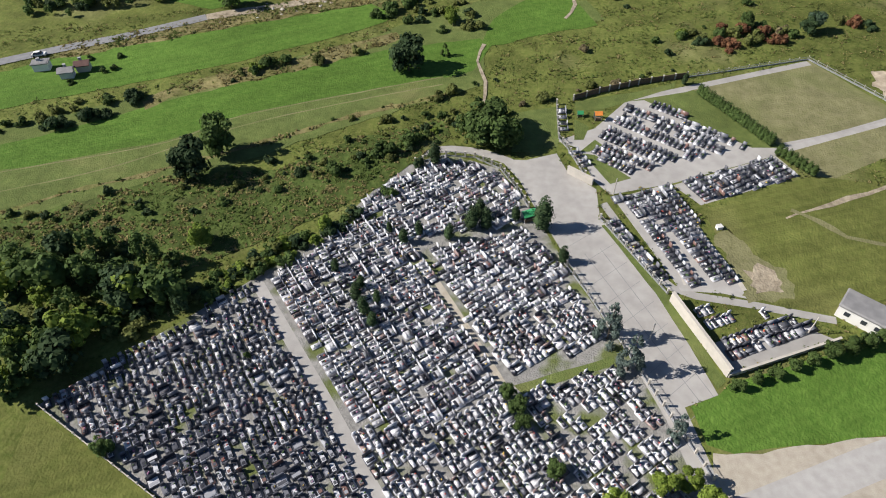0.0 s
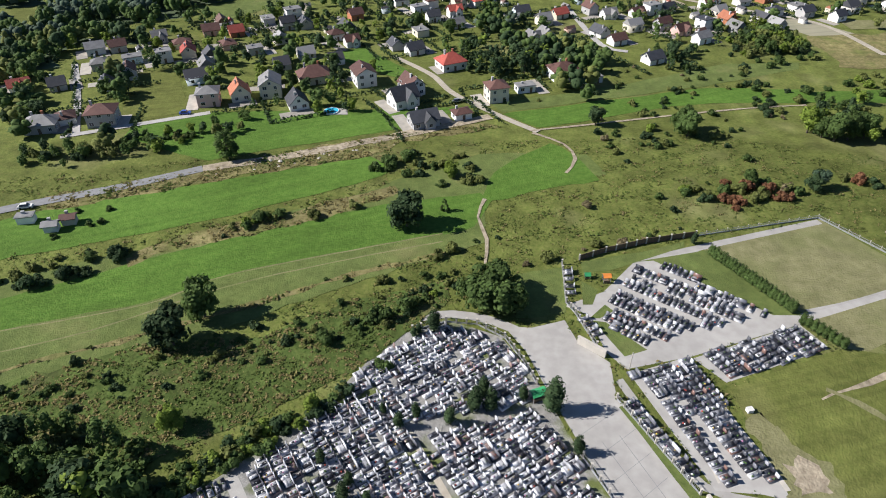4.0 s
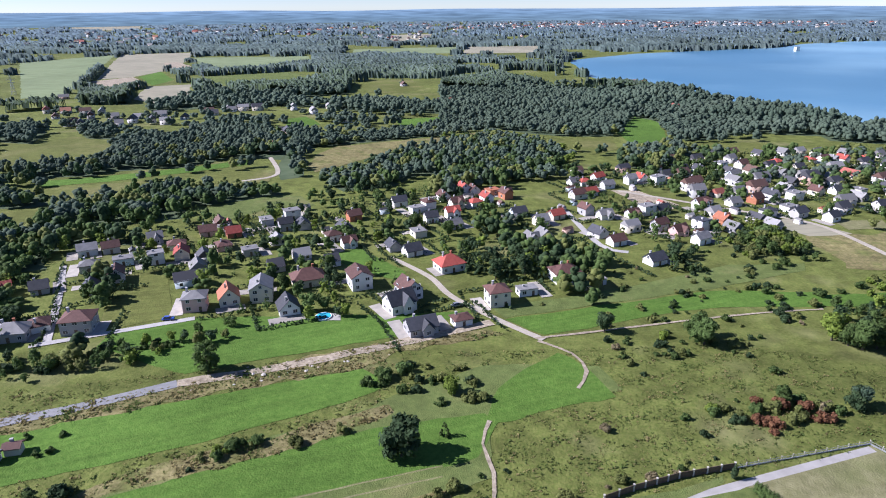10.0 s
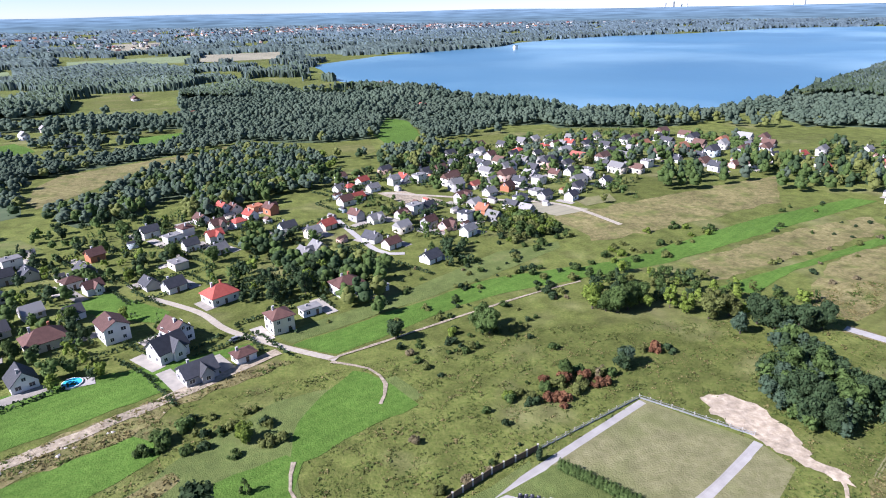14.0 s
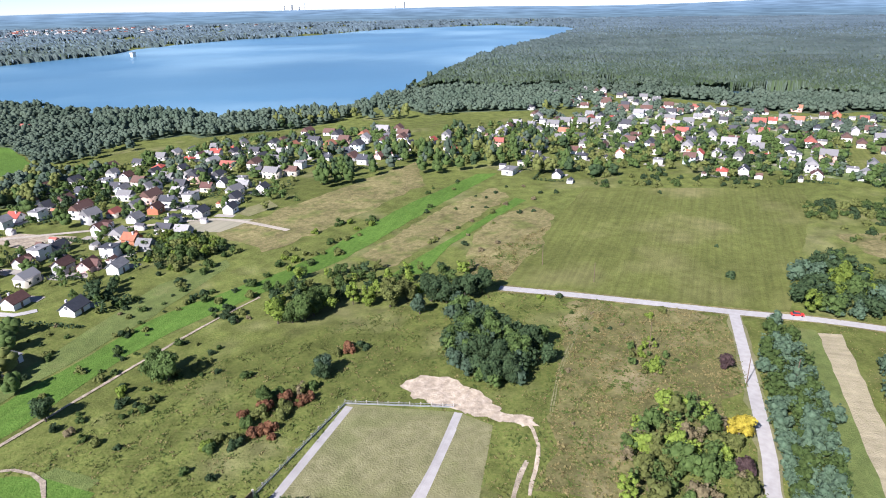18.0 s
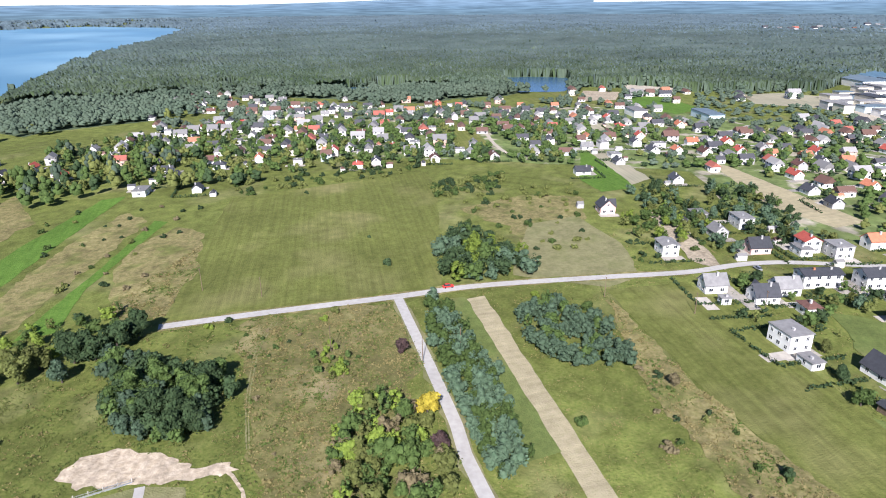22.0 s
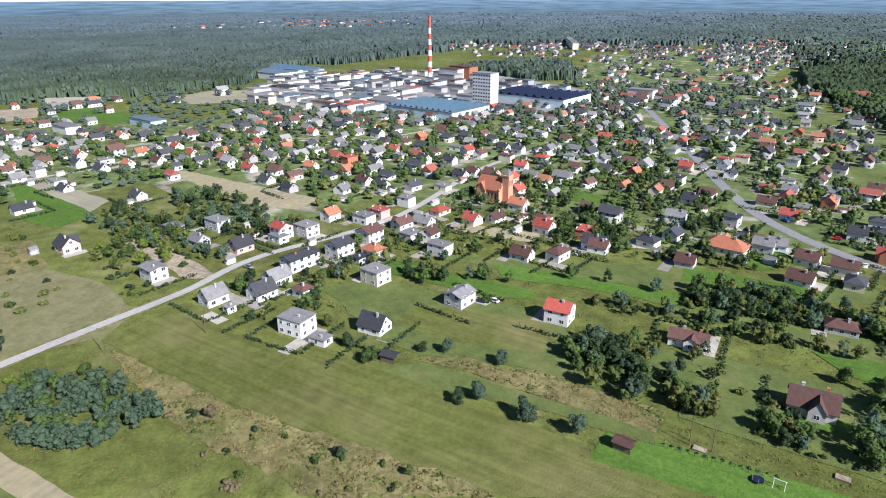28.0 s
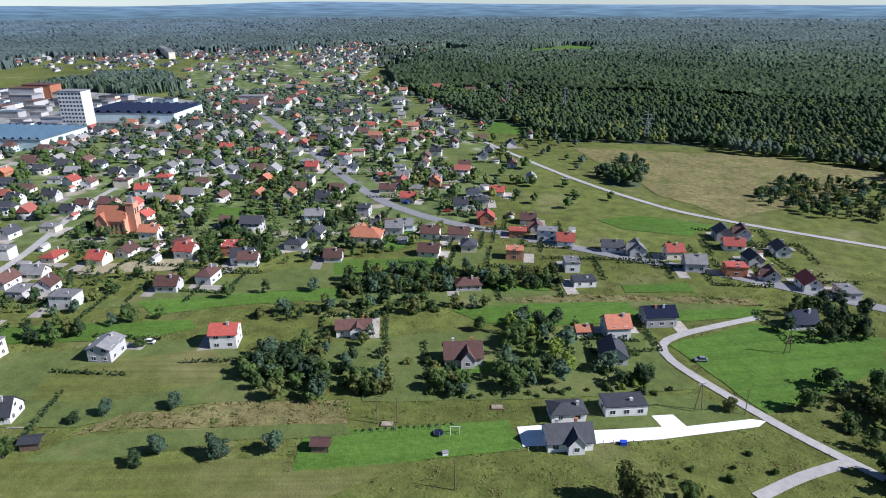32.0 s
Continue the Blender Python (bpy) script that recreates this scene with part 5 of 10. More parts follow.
def house(x, y, rot, w, d, h, roof, wall, kind="gable", fine=False, rise=None, cross=False, label="", sides=4):
    """A house: w along the ridge, d across, h to the eaves. cross: a front gable wing."""
    w, d, h = 0.88 * w, 0.88 * d, 0.93 * h
    storeys = max(1, round(h / 2.8))
    rise = rise if rise is not None else dict(gable=d * 0.4, hip=d * 0.32, flat=0)[kind]
    size = "two-storey" if storeys == 2 else "three-storey" if storeys > 2 else "single-storey"
    shape = dict(gable="gabled", hip="hipped", flat="flat")[kind]
    e = empty("house", pose(x, y, 0, 0, 0, rot), label or f"{size} {WALLS[wall]} house with {shape} {ROOFS[roof]} roof", "house")
    wp = part("wall", walls_of(w, d, h, rise if kind == "gable" else 0), M[wall], e)
    rb = roof_gable(w, d, h, rise) if kind == "gable" else roof_hip(w, d, h, rise) if kind == "hip" else roof_flat(w, d, h)
    rp = part("roof", rb, M[roof], e)
    if kind != "flat":
        for k in range(1 + (w > 10)):
            cx = (k - 0.5) * w * 0.4 + HR.uniform(-1, 1)
            z0 = h + rise * 0.55
            bm = boxes((cx - 0.35, cx + 0.35, 0.5, 1.1, z0, h + rise + 0.7), (cx - 0.42, cx + 0.42, 0.43, 1.17, h + rise + 0.7, h + rise + 0.82))
            part("chimney", bm, M["brick" if k else "greyw"], rp)
    else:
        part("chimney", boxes((-w * 0.2, -w * 0.2 + 0.9, 0.3, 0.9, h + 0.3, h + 1.1)), M["greyw"], rp)
    if cross:
        cw, cd = w * 0.36, 1.4
        cb = walls_of(cd + d / 2, cw, h, rise * 0.8)
        bmesh.ops.transform(cb, matrix=pose(w * 0.1, -(cd + d / 2) / 2, 0, 0, 0, 90), verts=cb.verts[:])
        part("front_wing", cb, M[wall], e)
        rb = roof_gable(cd + d / 2 - 0.3, cw, h, rise * 0.8)
        bmesh.ops.transform(rb, matrix=pose(w * 0.1, -(cd + d / 2) / 2, 0.02, 0, 0, 90), verts=rb.verts[:])
        part("front_wing_roof", rb, M[roof], e)
        add_window(e, w * 0.1, -d / 2 - cd, h * 0.55, 0, 1.4, 1.3, fine)
    for s in range(storeys if sides > 2 else 1):
        z = 1.6 + 2.85 * (s if sides > 2 else storeys - 1)
        for face, length, off in ((0, w, -d / 2), (180, w, d / 2), (90, d, w / 2), (270, d, -w / 2))[:sides]:
            n = max(1, int(length / (3.1 if fine else 4.2 if sides > 2 else 5.0)))
            for k in range(n):
                u = (k + 0.5 - n / 2) * length / n
                if cross and face == 0 and abs(u - w * 0.1) < w * 0.25:
                    continue
                if s == 0 and face == 0 and k == n // 2 and sides > 2:
                    o = part("door", boxes((u - 0.5, u + 0.5, off - 0.05, off + 0.05, 0, 2.05)), M["wood"], e)
                    if fine:
                        part("handle", boxes((u + 0.36, u + 0.42, off - 0.12, off - 0.05, 1.0, 1.14)), M["metal"], o)
                    continue
                px, py = (u, off) if face in (0, 180) else (off, u)
                add_window(e, px, py, z, face, HR.choice((1.2, 1.6)), 1.3, fine)
    if kind == "gable" and rise > 2.2:
        for face, off in ((90, w / 2), (270, -w / 2)):
            add_window(e, off, 0, h + rise * 0.35, face, 1.2, 1.1 if fine else 1.3, fine)
    return e


ROT = [34]


def H(x, y, roof, wall="wall", kind="gable", big=1.0):
    """An ordinary house of the neighbourhood, turned with its street."""
    w, d = HR.uniform(8.2, 10.6) * big, HR.uniform(6.8, 8.2) * min(big, 1.3)
    if y > 60:
        w, d = 0.84 * w, 0.86 * d
    h = HR.choice((2.7, 2.9, 3.4, 4.2)) if kind != "flat" else HR.choice((3.2, 4.6, 5.2))
    far = math.hypot(x, y + 20) > 330
    house(x, y, ROT[0] + HR.choice((0, 0, 90)) + HR.uniform(-6, 6), w, d, h, roof, wall, kind, cross=not far and kind == "gable" and HR.random() < 0.3, sides=2 if far else 3)


# village beyond the meadow: the nearest ones
house(-40.3, 147.2, 30, 11, 8.5, 3.2, "dark", "greyw", "gable", True, 2.6, True, "single-storey grey house with dark roof carrying solar panels")
house(-27.6, 154.1, 30, 7, 5.5, 2.8, "brown", "wall", "hip", True, 1.2, label="low white garage with brown hipped roof beside the lane")
house(-50.6, 162.6, 40, 11, 9, 4.2, "dark", "wall", "gable", True, 3.6, True, "large white house with steep graphite roof and skylights")
house(-49.4, 173.7, 130, 10, 8, 4.6, "brown", "wall", "gable", True, 3.2, label="white house with steep reddish brown roof beside the lane")
house(-16.6, 171.7, 24, 8.5, 8.5, 6.2, "brown", "cream", "hip", True, 2.2, label="cubic cream house with brown pyramid roof beside the lane")
house(-6.2, 181, 24, 8, 5, 2.8, "grey", "wall", "flat", True, label="low white garage with flat grey roof")
house(-70.1, 180.8, 120, 11, 9, 5.8, "brown", "wall", "gable", True, 2.2, label="two-storey white house with low brown roof and balcony")
house(-90.6, 180.6, 30, 14, 10, 3.4, "brown", "cream", "hip", True, 3.6, label="large house with dark brown broken hipped roof")
house(-89.3, 156, 120, 9, 8, 2.8, "dark", "wall", "gable", True, 3.4, label="small white house with steep dark roof")
house(-38, 201.6, 34, 12, 10, 3.6, "red", "wall", "hip", True, 3.4, label="white villa with red hipped roof among dark trees")
house(8.3, 196.4, 24, 12, 9.5, 4.4, "brown", "wall", "hip", True, 2.6, label="white house with light brown hipped roof")
house(19.5, 193.4, 24, 9, 5, 2.6, "grey", "wall", "flat", True, label="low white outbuilding with flat grey roof")
house(-123.2, 154.3, 20, 9, 8, 5.6, "grey", "pink", "hip", True, 2.0)
house(-113.6, 160.5, 120, 9, 8, 3.6, "orange", "cream", "gable", True, 3.6)
house(-103.2, 165.8, 110, 11, 9, 5.8, "grey", "cream", "gable", True, 2.4)
house(-153.8, 134.1, 20, 11, 9.5, 5.4, "brown", "greyw", "hip", True, 2.4, label="two-storey grey house with brown hipped roof")
house(-172.3, 126.2, 20, 12, 9, 3.4, "grey", "greyw", "hip", True, 2.6)
# the rest of the village
ROT[0] = 34
H(-167.7, 132.8, "brown", "wall", "hip")
H(-189.5, 160.1, "dark", "greyw")
H(-169.8, 162.5, "dark", "wall")
H(-197.2, 198.8, "grey", "wall")
H(-184.5, 182, "grey", "greyw", "hip")
H(-174.8, 190.4, "grey", "bluew", "flat")
H(-167, 174.3, "brown", "wall")
H(-161.7, 193.4, "grey", "wall", "flat")
H(-188.8, 202.8, "brown", "greyw")
H(-176.1, 216.6, "grey", "greyw")
H(-162.5, 211.3, "brown", "cream", "hip")
H(-157, 229.7, "brown", "pink")
H(-144.2, 229.5, "red", "brick")
H(-141, 212.4, "brown", "pink", "hip")
H(-126.3, 207.6, "grey", "greyw", "flat")
H(-154.1, 200.5, "red", "cream")
H(-203.8, 157.2, "red", "wall")
H(-123.1, 241.6, "dark", "greyw")
H(-135.7, 248.3, "grey", "greyw", "flat")
H(-56.1, 216.2, "dark", "wall")
H(-65.6, 220.9, "dark", "greyw")
H(-57.6, 240.1, "grey", "cream", "flat")
H(-94.2, 260, "brown", "brick")
H(-95.6, 229.7, "brown", "wall", "hip")
H(-86.1, 222.2, "brown", "wall")
H(-126.1, 258.1, "grey", "wall", "flat")
H(-115.2, 244.4, "dark", "greyw")
H(-76.5, 287.1, "dark", "wall")
H(-64.7, 276.6, "grey", "wall", "flat")
H(-60, 284.6, "brown", "wall", "hip")
H(-55.1, 261.8, "dark", "wall")
H(-45.3, 269.8, "red", "wall")
H(-42.6, 253.2, "grey", "wall")
H(-45.2, 286.4, "brown", "cream")
H(-35.6, 289.7, "red", "wall", "hip")
H(-30.1, 298.2, "red", "wall")
H(-12.2, 275.8, "dark", "bluew")
H(6.9, 274.1, "red", "cream")
H(-0.7, 262.8, "grey", "cream")
H(0.5, 243.1, "grey", "wall")
H(-5.3, 233.6, "grey", "wall")
H(-44.9, 315.7, "red", "wall")
H(-27.9, 315.1, "orange", "salmon", "flat")
H(-20.1, 307.5, "brown", "brick")
H(-54.2, 300, "brown", "wall")
H(-39, 316.4, "brown", "wall")
H(25.6, 249.4, "dark", "wall")
H(32.7, 239.1, "brown", "wall")
H(46, 217.9, "dark", "wall")
H(55.1, 261.5, "brown", "greyw")
H(63, 256.5, "brown", "pink")
H(74.9, 265.7, "dark", "wall", "flat")
H(87.7, 276.2, "orange", "brick")
H(70.4, 245.3, "grey", "wall")
H(113.2, 290.8, "dark", "wall", "hip")
H(126.5, 300.5, "grey", "wall", "flat")
H(127.7, 290.6, "dark", "greyw")
H(82.4, 299.4, "brown", "wall")
H(100.9, 307, "grey", "wall")
H(114.1, 314.1, "brown", "brick")
H(124.1, 321, "dark", "wall")
H(136.9, 322.5, "grey", "wall", "flat")
H(152.4, 333.8, "brown", "cream")
H(164.7, 337.7, "dark", "wall")
H(176.8, 339.1, "grey", "wall", "flat")
H(174.7, 310.4, "dark", "wall")
H(99.7, 381.8, "dark", "wall")
H(116, 364, "grey", "bluew")
H(115.2, 389.9, "grey", "wall", "flat")
H(130, 396.5, "brown", "wall")
H(155, 407.8, "red", "wall", "hip")
H(163.4, 392.2, "dark", "cream")
H(177.8, 413.8, "red", "wall", "hip")
H(187, 414.8, "brown", "wall")
H(199.6, 416.2, "red", "wall")
H(218.4, 423.6, "red", "wall", "hip")
H(203.1, 388.8, "dark", "wall")
H(89.3, 380.6, "dark", "wall")
H(34.2, 354.6, "red", "wall")
H(25.2, 340.9, "red", "wall", "hip")
H(38.2, 335.7, "grey", "wall")
H(18.8, 340.2, "grey", "wall")
H(26.9, 319.1, "red", "wall")
H(19.6, 312.2, "brown", "wall")
H(59.9, 354.7, "red", "wall")
H(52.6, 346.8, "grey", "wall")
H(68.6, 348.7, "grey", "wall", "flat")
H(90.7, 351.2, "brown", "wall")
H(22.1, 282.9, "brown", "greyw")
H(31.2, 277, "grey", "wall")
H(45.3, 280.7, "brown", "wall")
H(53.1, 286.6, "grey", "wall", "flat")
H(60.9, 289.6, "dark", "cream")
H(141.2, 285.5, "dark", "wall")
# houses towards the lake and along the far street
ROT[0] = 20
H(195, 418.5, "grey", "wall")
H(203.4, 390.9, "dark", "wall")
H(220.9, 341.7, "grey", "wall", "flat")
H(246.7, 348.1, "dark", "wall")
H(266.2, 349.6, "dark", "wall")
H(273.3, 322.6, "brown", "pink")
H(256, 319, "dark", "wall")
H(285.6, 319.5, "brown", "wall")
H(333.2, 331.8, "red", "wall")
H(316.3, 295.4, "red", "wall")
H(309.4, 331, "dark", "wall")
H(311.6, 200.7, "dark", "wall")
H(333.6, 229.5, "dark", "wall")
H(345.7, 243, "dark", "wall")
H(362.5, 216.9, "dark", "wall", "hip")
H(376.2, 230.4, "brown", "wall")
H(372.2, 303.4, "grey", "wall")
H(375.1, 278, "grey", "wall")
H(384.4, 328.5, "grey", "wall")
H(412.8, 321.9, "brown", "wall")
H(438.3, 317.3, "grey", "wall")
H(436.6, 283.7, "dark", "wall")
H(455.2, 317.5, "grey", "wall", "flat")
H(473.3, 299.6, "red", "wall")
H(516.6, 309, "grey", "wall")
H(561.2, 343.9, "brown", "wall")
H(587.9, 339.7, "grey", "wall")
H(594.4, 372.5, "grey", "wall")
H(688.9, 417.2, "red", "wall")
H(725.5, 414.5, "grey", "wall")
H(499.5, 274.4, "red", "wall")
H(453.3, 242.2, "grey", "wall")
H(449.6, 224.6, "brown", "wall")
H(436.5, 245.5, "grey", "wall", "flat")
H(384.1, 200.3, "orange", "wall")
H(384.8, 172.5, "grey", "wall", "flat")
H(414.9, 159.3, "red", "wall")
H(442.1, 123.8, "red", "wall", "hip")
H(382.8, 130.1, "red", "wall", "hip")
H(394, 121.4, "dark", "wall")
H(408.3, 85.2, "brown", "wall")
H(438.4, 74, "grey", "wall", "flat")
H(423.8, 47.9, "brown", "greyw")
H(430.2, 153.2, "grey", "wall")
H(447.1, 109.1, "grey", "wall", "flat")
H(565.7, 228, "grey", "wall")
H(581.8, 270.9, "red", "wall")
H(608, 265, "grey", "wall")
H(595.4, 226.5, "grey", "wall", "flat")
H(595.5, 212.4, "brown", "wall")
H(589.7, 188.3, "grey", "wall")
H(581.8, 169.9, "red", "wall")
H(576.7, 148.4, "grey", "wall")
H(635.8, 145.3, "brown", "wall")
H(648.3, 138.4, "red", "brick")
H(569.8, 104.8, "grey", "wall")
H(609.9, 123.7, "red", "brick")
H(634.5, 303.9, "grey", "wall")
H(606.6, 99.6, "brown", "wall")
H(514.4, 112.3, "grey", "cream", "flat")
H(482.5, 163.1, "brown", "wall")
H(459.9, 185.9, "dark", "wall")
house(300.7, 228.8, 20, 13, 8, 3.4, "grey", "wall", "flat", False, label="long modern white house with flat roof at the field edge")
# the town: houses along the lane and the streets behind it
ROT[0] = 17
H(393.4, -11.7, "dark", "wall")
H(385.3, -65.9, "dark", "wall")
H(444.1, -32.3, "grey", "wall", "flat")
H(424.5, -34.5, "dark", "greyw")
H(462.4, -58.8, "dark", "wall")
H(483, -48.1, "dark", "wall")
H(485, -64.4, "grey", "wall", "flat")
H(507.7, -52.7, "red", "cream")
H(550.7, -39.3, "red", "cream", "hip")
H(472.6, -24.6, "grey", "wall", "flat")
H(465.5, -13.5, "grey", "wall")
H(587, -19.5, "grey", "wall", "flat")
H(592.1, -30.4, "red", "wall")
H(632.5, -12.5, "dark", "wall")
H(497, -88.8, "orange", "wall")
H(564.4, -87.8, "orange", "cream")
H(496.3, -99.2, "grey", "wall")
H(501.8, -114.3, "red", "cream")
H(472.2, -117.4, "red", "wall")
H(482.7, -134.4, "grey", "greyw")
H(464.3, -93.4, "brown", "wall")
H(463.8, -74.9, "orange", "wall")
H(407.6, -135.6, "red", "wall")
H(480.1, -168.6, "red", "wall")
H(447.1, -161.6, "dark", "wall")
H(433.4, -145.2, "brown", "greyw")
H(374.4, -134.8, "dark", "wall")
H(350, -139.3, "dark", "greyw")
H(390.3, -170.2, "orange", "wall")
H(319.3, -68.8, "grey", "greyw", "flat")
H(293.2, -73.7, "grey", "greyw")
H(291.2, -136.6, "orange", "wall")
H(277.6, -148.2, "grey", "wall", "flat")
H(281.2, -158.7, "red", "pink", "flat")
H(289.1, -179.5, "grey", "wall", "flat")
H(267.4, -186.3, "red", "cream", "hip")
H(260.4, -159.3, "brown", "wall")
H(257.9, -170.1, "grey", "cream")
H(246.5, -155.4, "grey", "greyw", "flat")
H(241.4, -162.5, "brown", "wall")
H(222.6, -155.5, "grey", "wall", "flat")
H(245.7, -190.3, "red", "cream")
H(242.6, -202.2, "brown", "wall")
H(249.5, -223.1, "orange", "wall")
H(189.3, -192.5, "brown", "wall", "hip")
H(197.9, -180.3, "brown", "greyw")
H(216.4, -210.2, "red", "wall")
H(227.3, -219.3, "brown", "wall", "hip")
H(200.8, -220, "red", "brick", "flat")
H(188.4, -213.5, "dark", "wall")
H(390, -197.4, "red", "brick", "flat")
H(377.4, -209.6, "dark", "wall")
H(377.3, -229.4, "grey", "wall", "flat")
H(400.8, -239, "red", "pink")
H(418.6, -257.9, "brown", "cream")
H(427.6, -278.3, "orange", "brick")
H(429, -226, "dark", "wall")
H(429.5, -215.2, "grey", "wall")
H(327.1, -186.1, "dark", "wall")
H(312.3, -198.4, "dark", "wall")
H(330.4, -162.8, "grey", "wall")
H(338.5, -180.8, "brown", "wall")
H(361.3, -237.7, "dark", "wall")
H(348.7, -249.8, "dark", "greyw")
H(365.1, -276.4, "red", "wall")
H(379.9, -277.9, "grey", "wall", "flat")
H(360.1, -305.5, "dark", "wall")
H(333.2, -285.5, "brown", "cream", "flat")
H(318.4, -236.4, "dark", "wall")
H(319.5, -246.7, "brown", "wall")
H(302.4, -212.3, "grey", "cream", "flat")
H(347, -307.9, "dark", "wall")
H(322, -306.8, "red", "wall", "hip")
H(313.2, -324.9, "grey", "wall", "flat")
H(342, -337.4, "grey", "wall")
H(309.8, -277.9, "red", "wall")
H(291.5, -253.5, "red", "pink")
H(273.4, -243, "red", "cream")
H(426.6, -190.4, "grey", "cream", "flat")
H(491.7, -216.4, "red", "wall")
H(494.2, -255.1, "orange", "wall")
H(453.2, -254.2, "dark", "wall")
H(407.3, -346.1, "grey", "wall")
H(378.5, -358.1, "grey", "wall", "flat")
H(307.4, -251.8, "brown", "pink")
H(354.2, -279.4, "brown", "wall")
H(259.7, -325.9, "orange", "brick")
H(185.4, -213, "brown", "wall")
H(177.6, -236.2, "dark", "wall", "hip")
H(176.9, -252.5, "dark", "wall")
H(154.2, -230.2, "brown", "greyw")
H(192.6, -275.9, "grey", "bluew")
H(171.6, -290.5, "dark", "greyw", "flat")
H(144.5, -270.9, "grey", "greyw")
H(142.2, -277.7, "grey", "bluew")
H(126.3, -272, "brown", "wall")
H(118.2, -251.3, "brown", "wall")
H(112.6, -273.7, "brown", "cream")
H(104, -263.3, "dark", "cream", "hip")
H(128.2, -318.8, "dark", "wall")
H(160.4, -321.4, "red", "cream")
H(163.3, -339.7, "grey", "cream", "flat")
H(194.5, -360.1, "red", "pink", "flat")
H(179.5, -334, "brown", "cream")
H(160.1, -361.3, "grey", "greyw", "flat")
H(195.7, -383.7, "grey", "wall", "flat")
H(183.9, -365, "grey", "greyw")
H(223.9, -371.4, "dark", "wall")
H(240.3, -410, "red", "cream", "flat")
H(246.7, -400.9, "red", "bluew", "flat")
H(236.3, -383.5, "grey", "wall")
H(257.1, -367.4, "grey", "cream", "flat")
H(248.5, -361.3, "red", "pink")
H(232.8, -331.5, "dark", "wall", "flat")
H(224.9, -301.4, "orange", "cream")
H(205.6, -306, "dark", "wall")
H(284.9, -397.8, "grey", "wall", "hip")
H(309.3, -396.5, "grey", "wall")
H(312.4, -385.4, "red", "pink")
H(340.2, -388.8, "red", "brick")
H(291.8, -332.3, "grey", "wall")
H(292.6, -345.2, "dark", "wall")
H(319.9, -435.9, "brown", "wall")
H(306.2, -455, "brown", "brick", "flat")
H(291.1, -464.6, "grey", "wall", "flat")
H(308.9, -478.9, "grey", "cream")
H(288.2, -480.1, "dark", "wall")
H(276.4, -485.2, "brown", "wall")
H(285.4, -511.6, "red", "wall")
H(259.9, -489.9, "red", "wall", "hip")
H(266.3, -530.1, "red", "brick")
H(249.9, -456.3, "brown", "wall")
H(216.7, -429.2, "grey", "wall", "flat")
H(253.1, -548.5, "brown", "brick")
H(238.7, -537.7, "dark", "wall")
H(221.9, -495.4, "orange", "salmon", "hip")
H(216.7, -509, "grey", "wall")
H(203.6, -505.2, "dark", "wall")
H(189.1, -432.2, "dark", "wall")
H(185.8, -402.1, "brown", "wall")
H(156.7, -403.2, "brown", "brick")
H(295, -549.5, "dark", "wall")
H(281, -569, "grey", "cream")
H(253.9, -597.7, "orange", "salmon")
H(129.3, -343.1, "dark", "wall", "hip")
H(200.9, -221.2, "red", "brick", "flat")
H(82.2, -261.5, "orange", "salmon", "flat")
H(56.7, -257.5, "grey", "wall", "flat")
H(44, -285.7, "dark", "wall")
H(33.4, -285.2, "grey", "greyw")
H(18, -286.8, "red", "cream")
H(9.2, -276.2, "grey", "greyw")
H(-6.4, -307.8, "red", "wall")
H(-1.9, -320, "dark", "greyw")
H(-10.4, -323.4, "brown", "wall")
H(-6.3, -276.4, "red", "brick", "flat")
H(-13.7, -291.4, "dark", "greyw")
H(-19.6, -276.6, "brown", "wall")
H(-25.6, -308.4, "dark", "wall")
H(-32.8, -272.7, "red", "wall")
H(-45.4, -269.7, "grey", "greyw", "flat")
H(65.1, -286.2, "red", "wall")
H(74.4, -290, "grey", "wall", "flat")
H(82.1, -299.4, "brown", "greyw")
H(88.5, -289.7, "red", "brick", "flat")
H(88.6, -309.3, "brown", "wall")
H(107.9, -301.7, "red", "brick")
H(118.1, -352, "red", "wall")
H(121.7, -332, "dark", "greyw", "hip")
H(158.8, -356.5, "orange", "brick")
H(153.7, -433.4, "dark", "wall")
H(147.2, -482.6, "dark", "wall")
# the town edge, nearest ones
house(149.4, -154.4, 26, 9.5, 9, 5.6, "red", "wall", "gable", True, 2.2, label="two-storey white house with bright red roof alone in a meadow")
house(114.2, -176.4, 206, 13, 8, 3.2, "brown", "wall", "gable", True, 1.8, True, "low white house with brown roof and annex")
house(73.9, -172.6, 206, 13, 9, 3.4, "brown", "greyw", "gable", True, 3.6, True, "large grey bungalow with brown cross-gabled roof")
house(90.3, -223.9, 26, 11, 7, 2.8, "brown", "greyw", "hip", True, 2.2, label="low grey house with brown roof behind a hedge")
house(231.1, -61.9, 107, 9.5, 7.5, 3.8, "grey", "wall", "gable", True, 3.2, label="white house with greenish grey gabled roof at the lane")
house(220.4, -64.3, 107, 4, 3.5, 2.6, "grey", "wall", "flat", True, label="small white garage with flat roof")
house(225.6, -77.9, 107, 10, 8, 3.4, "dark", "wall", "gable", True, 3.4, True, "white house with graphite roof and roof windows")
house(234.2, -87.1, 107, 10, 8, 3.6, "grey", "wall", "gable", True, 3.0)
house(217.9, -90.8, 17, 7, 6, 3.6, "brown", "wall", "hip", True, 1.6, label="small white house with brown hipped roof")
house(193.4, -78.3, 26, 11, 9, 6.2, "grey", "wall", "flat", True, label="two-storey white house with flat roof and terraces")
house(181.8, -81.2, 26, 7, 5, 2.6, "grey", "wall", "flat", True, label="low white garage with flat grey roof")
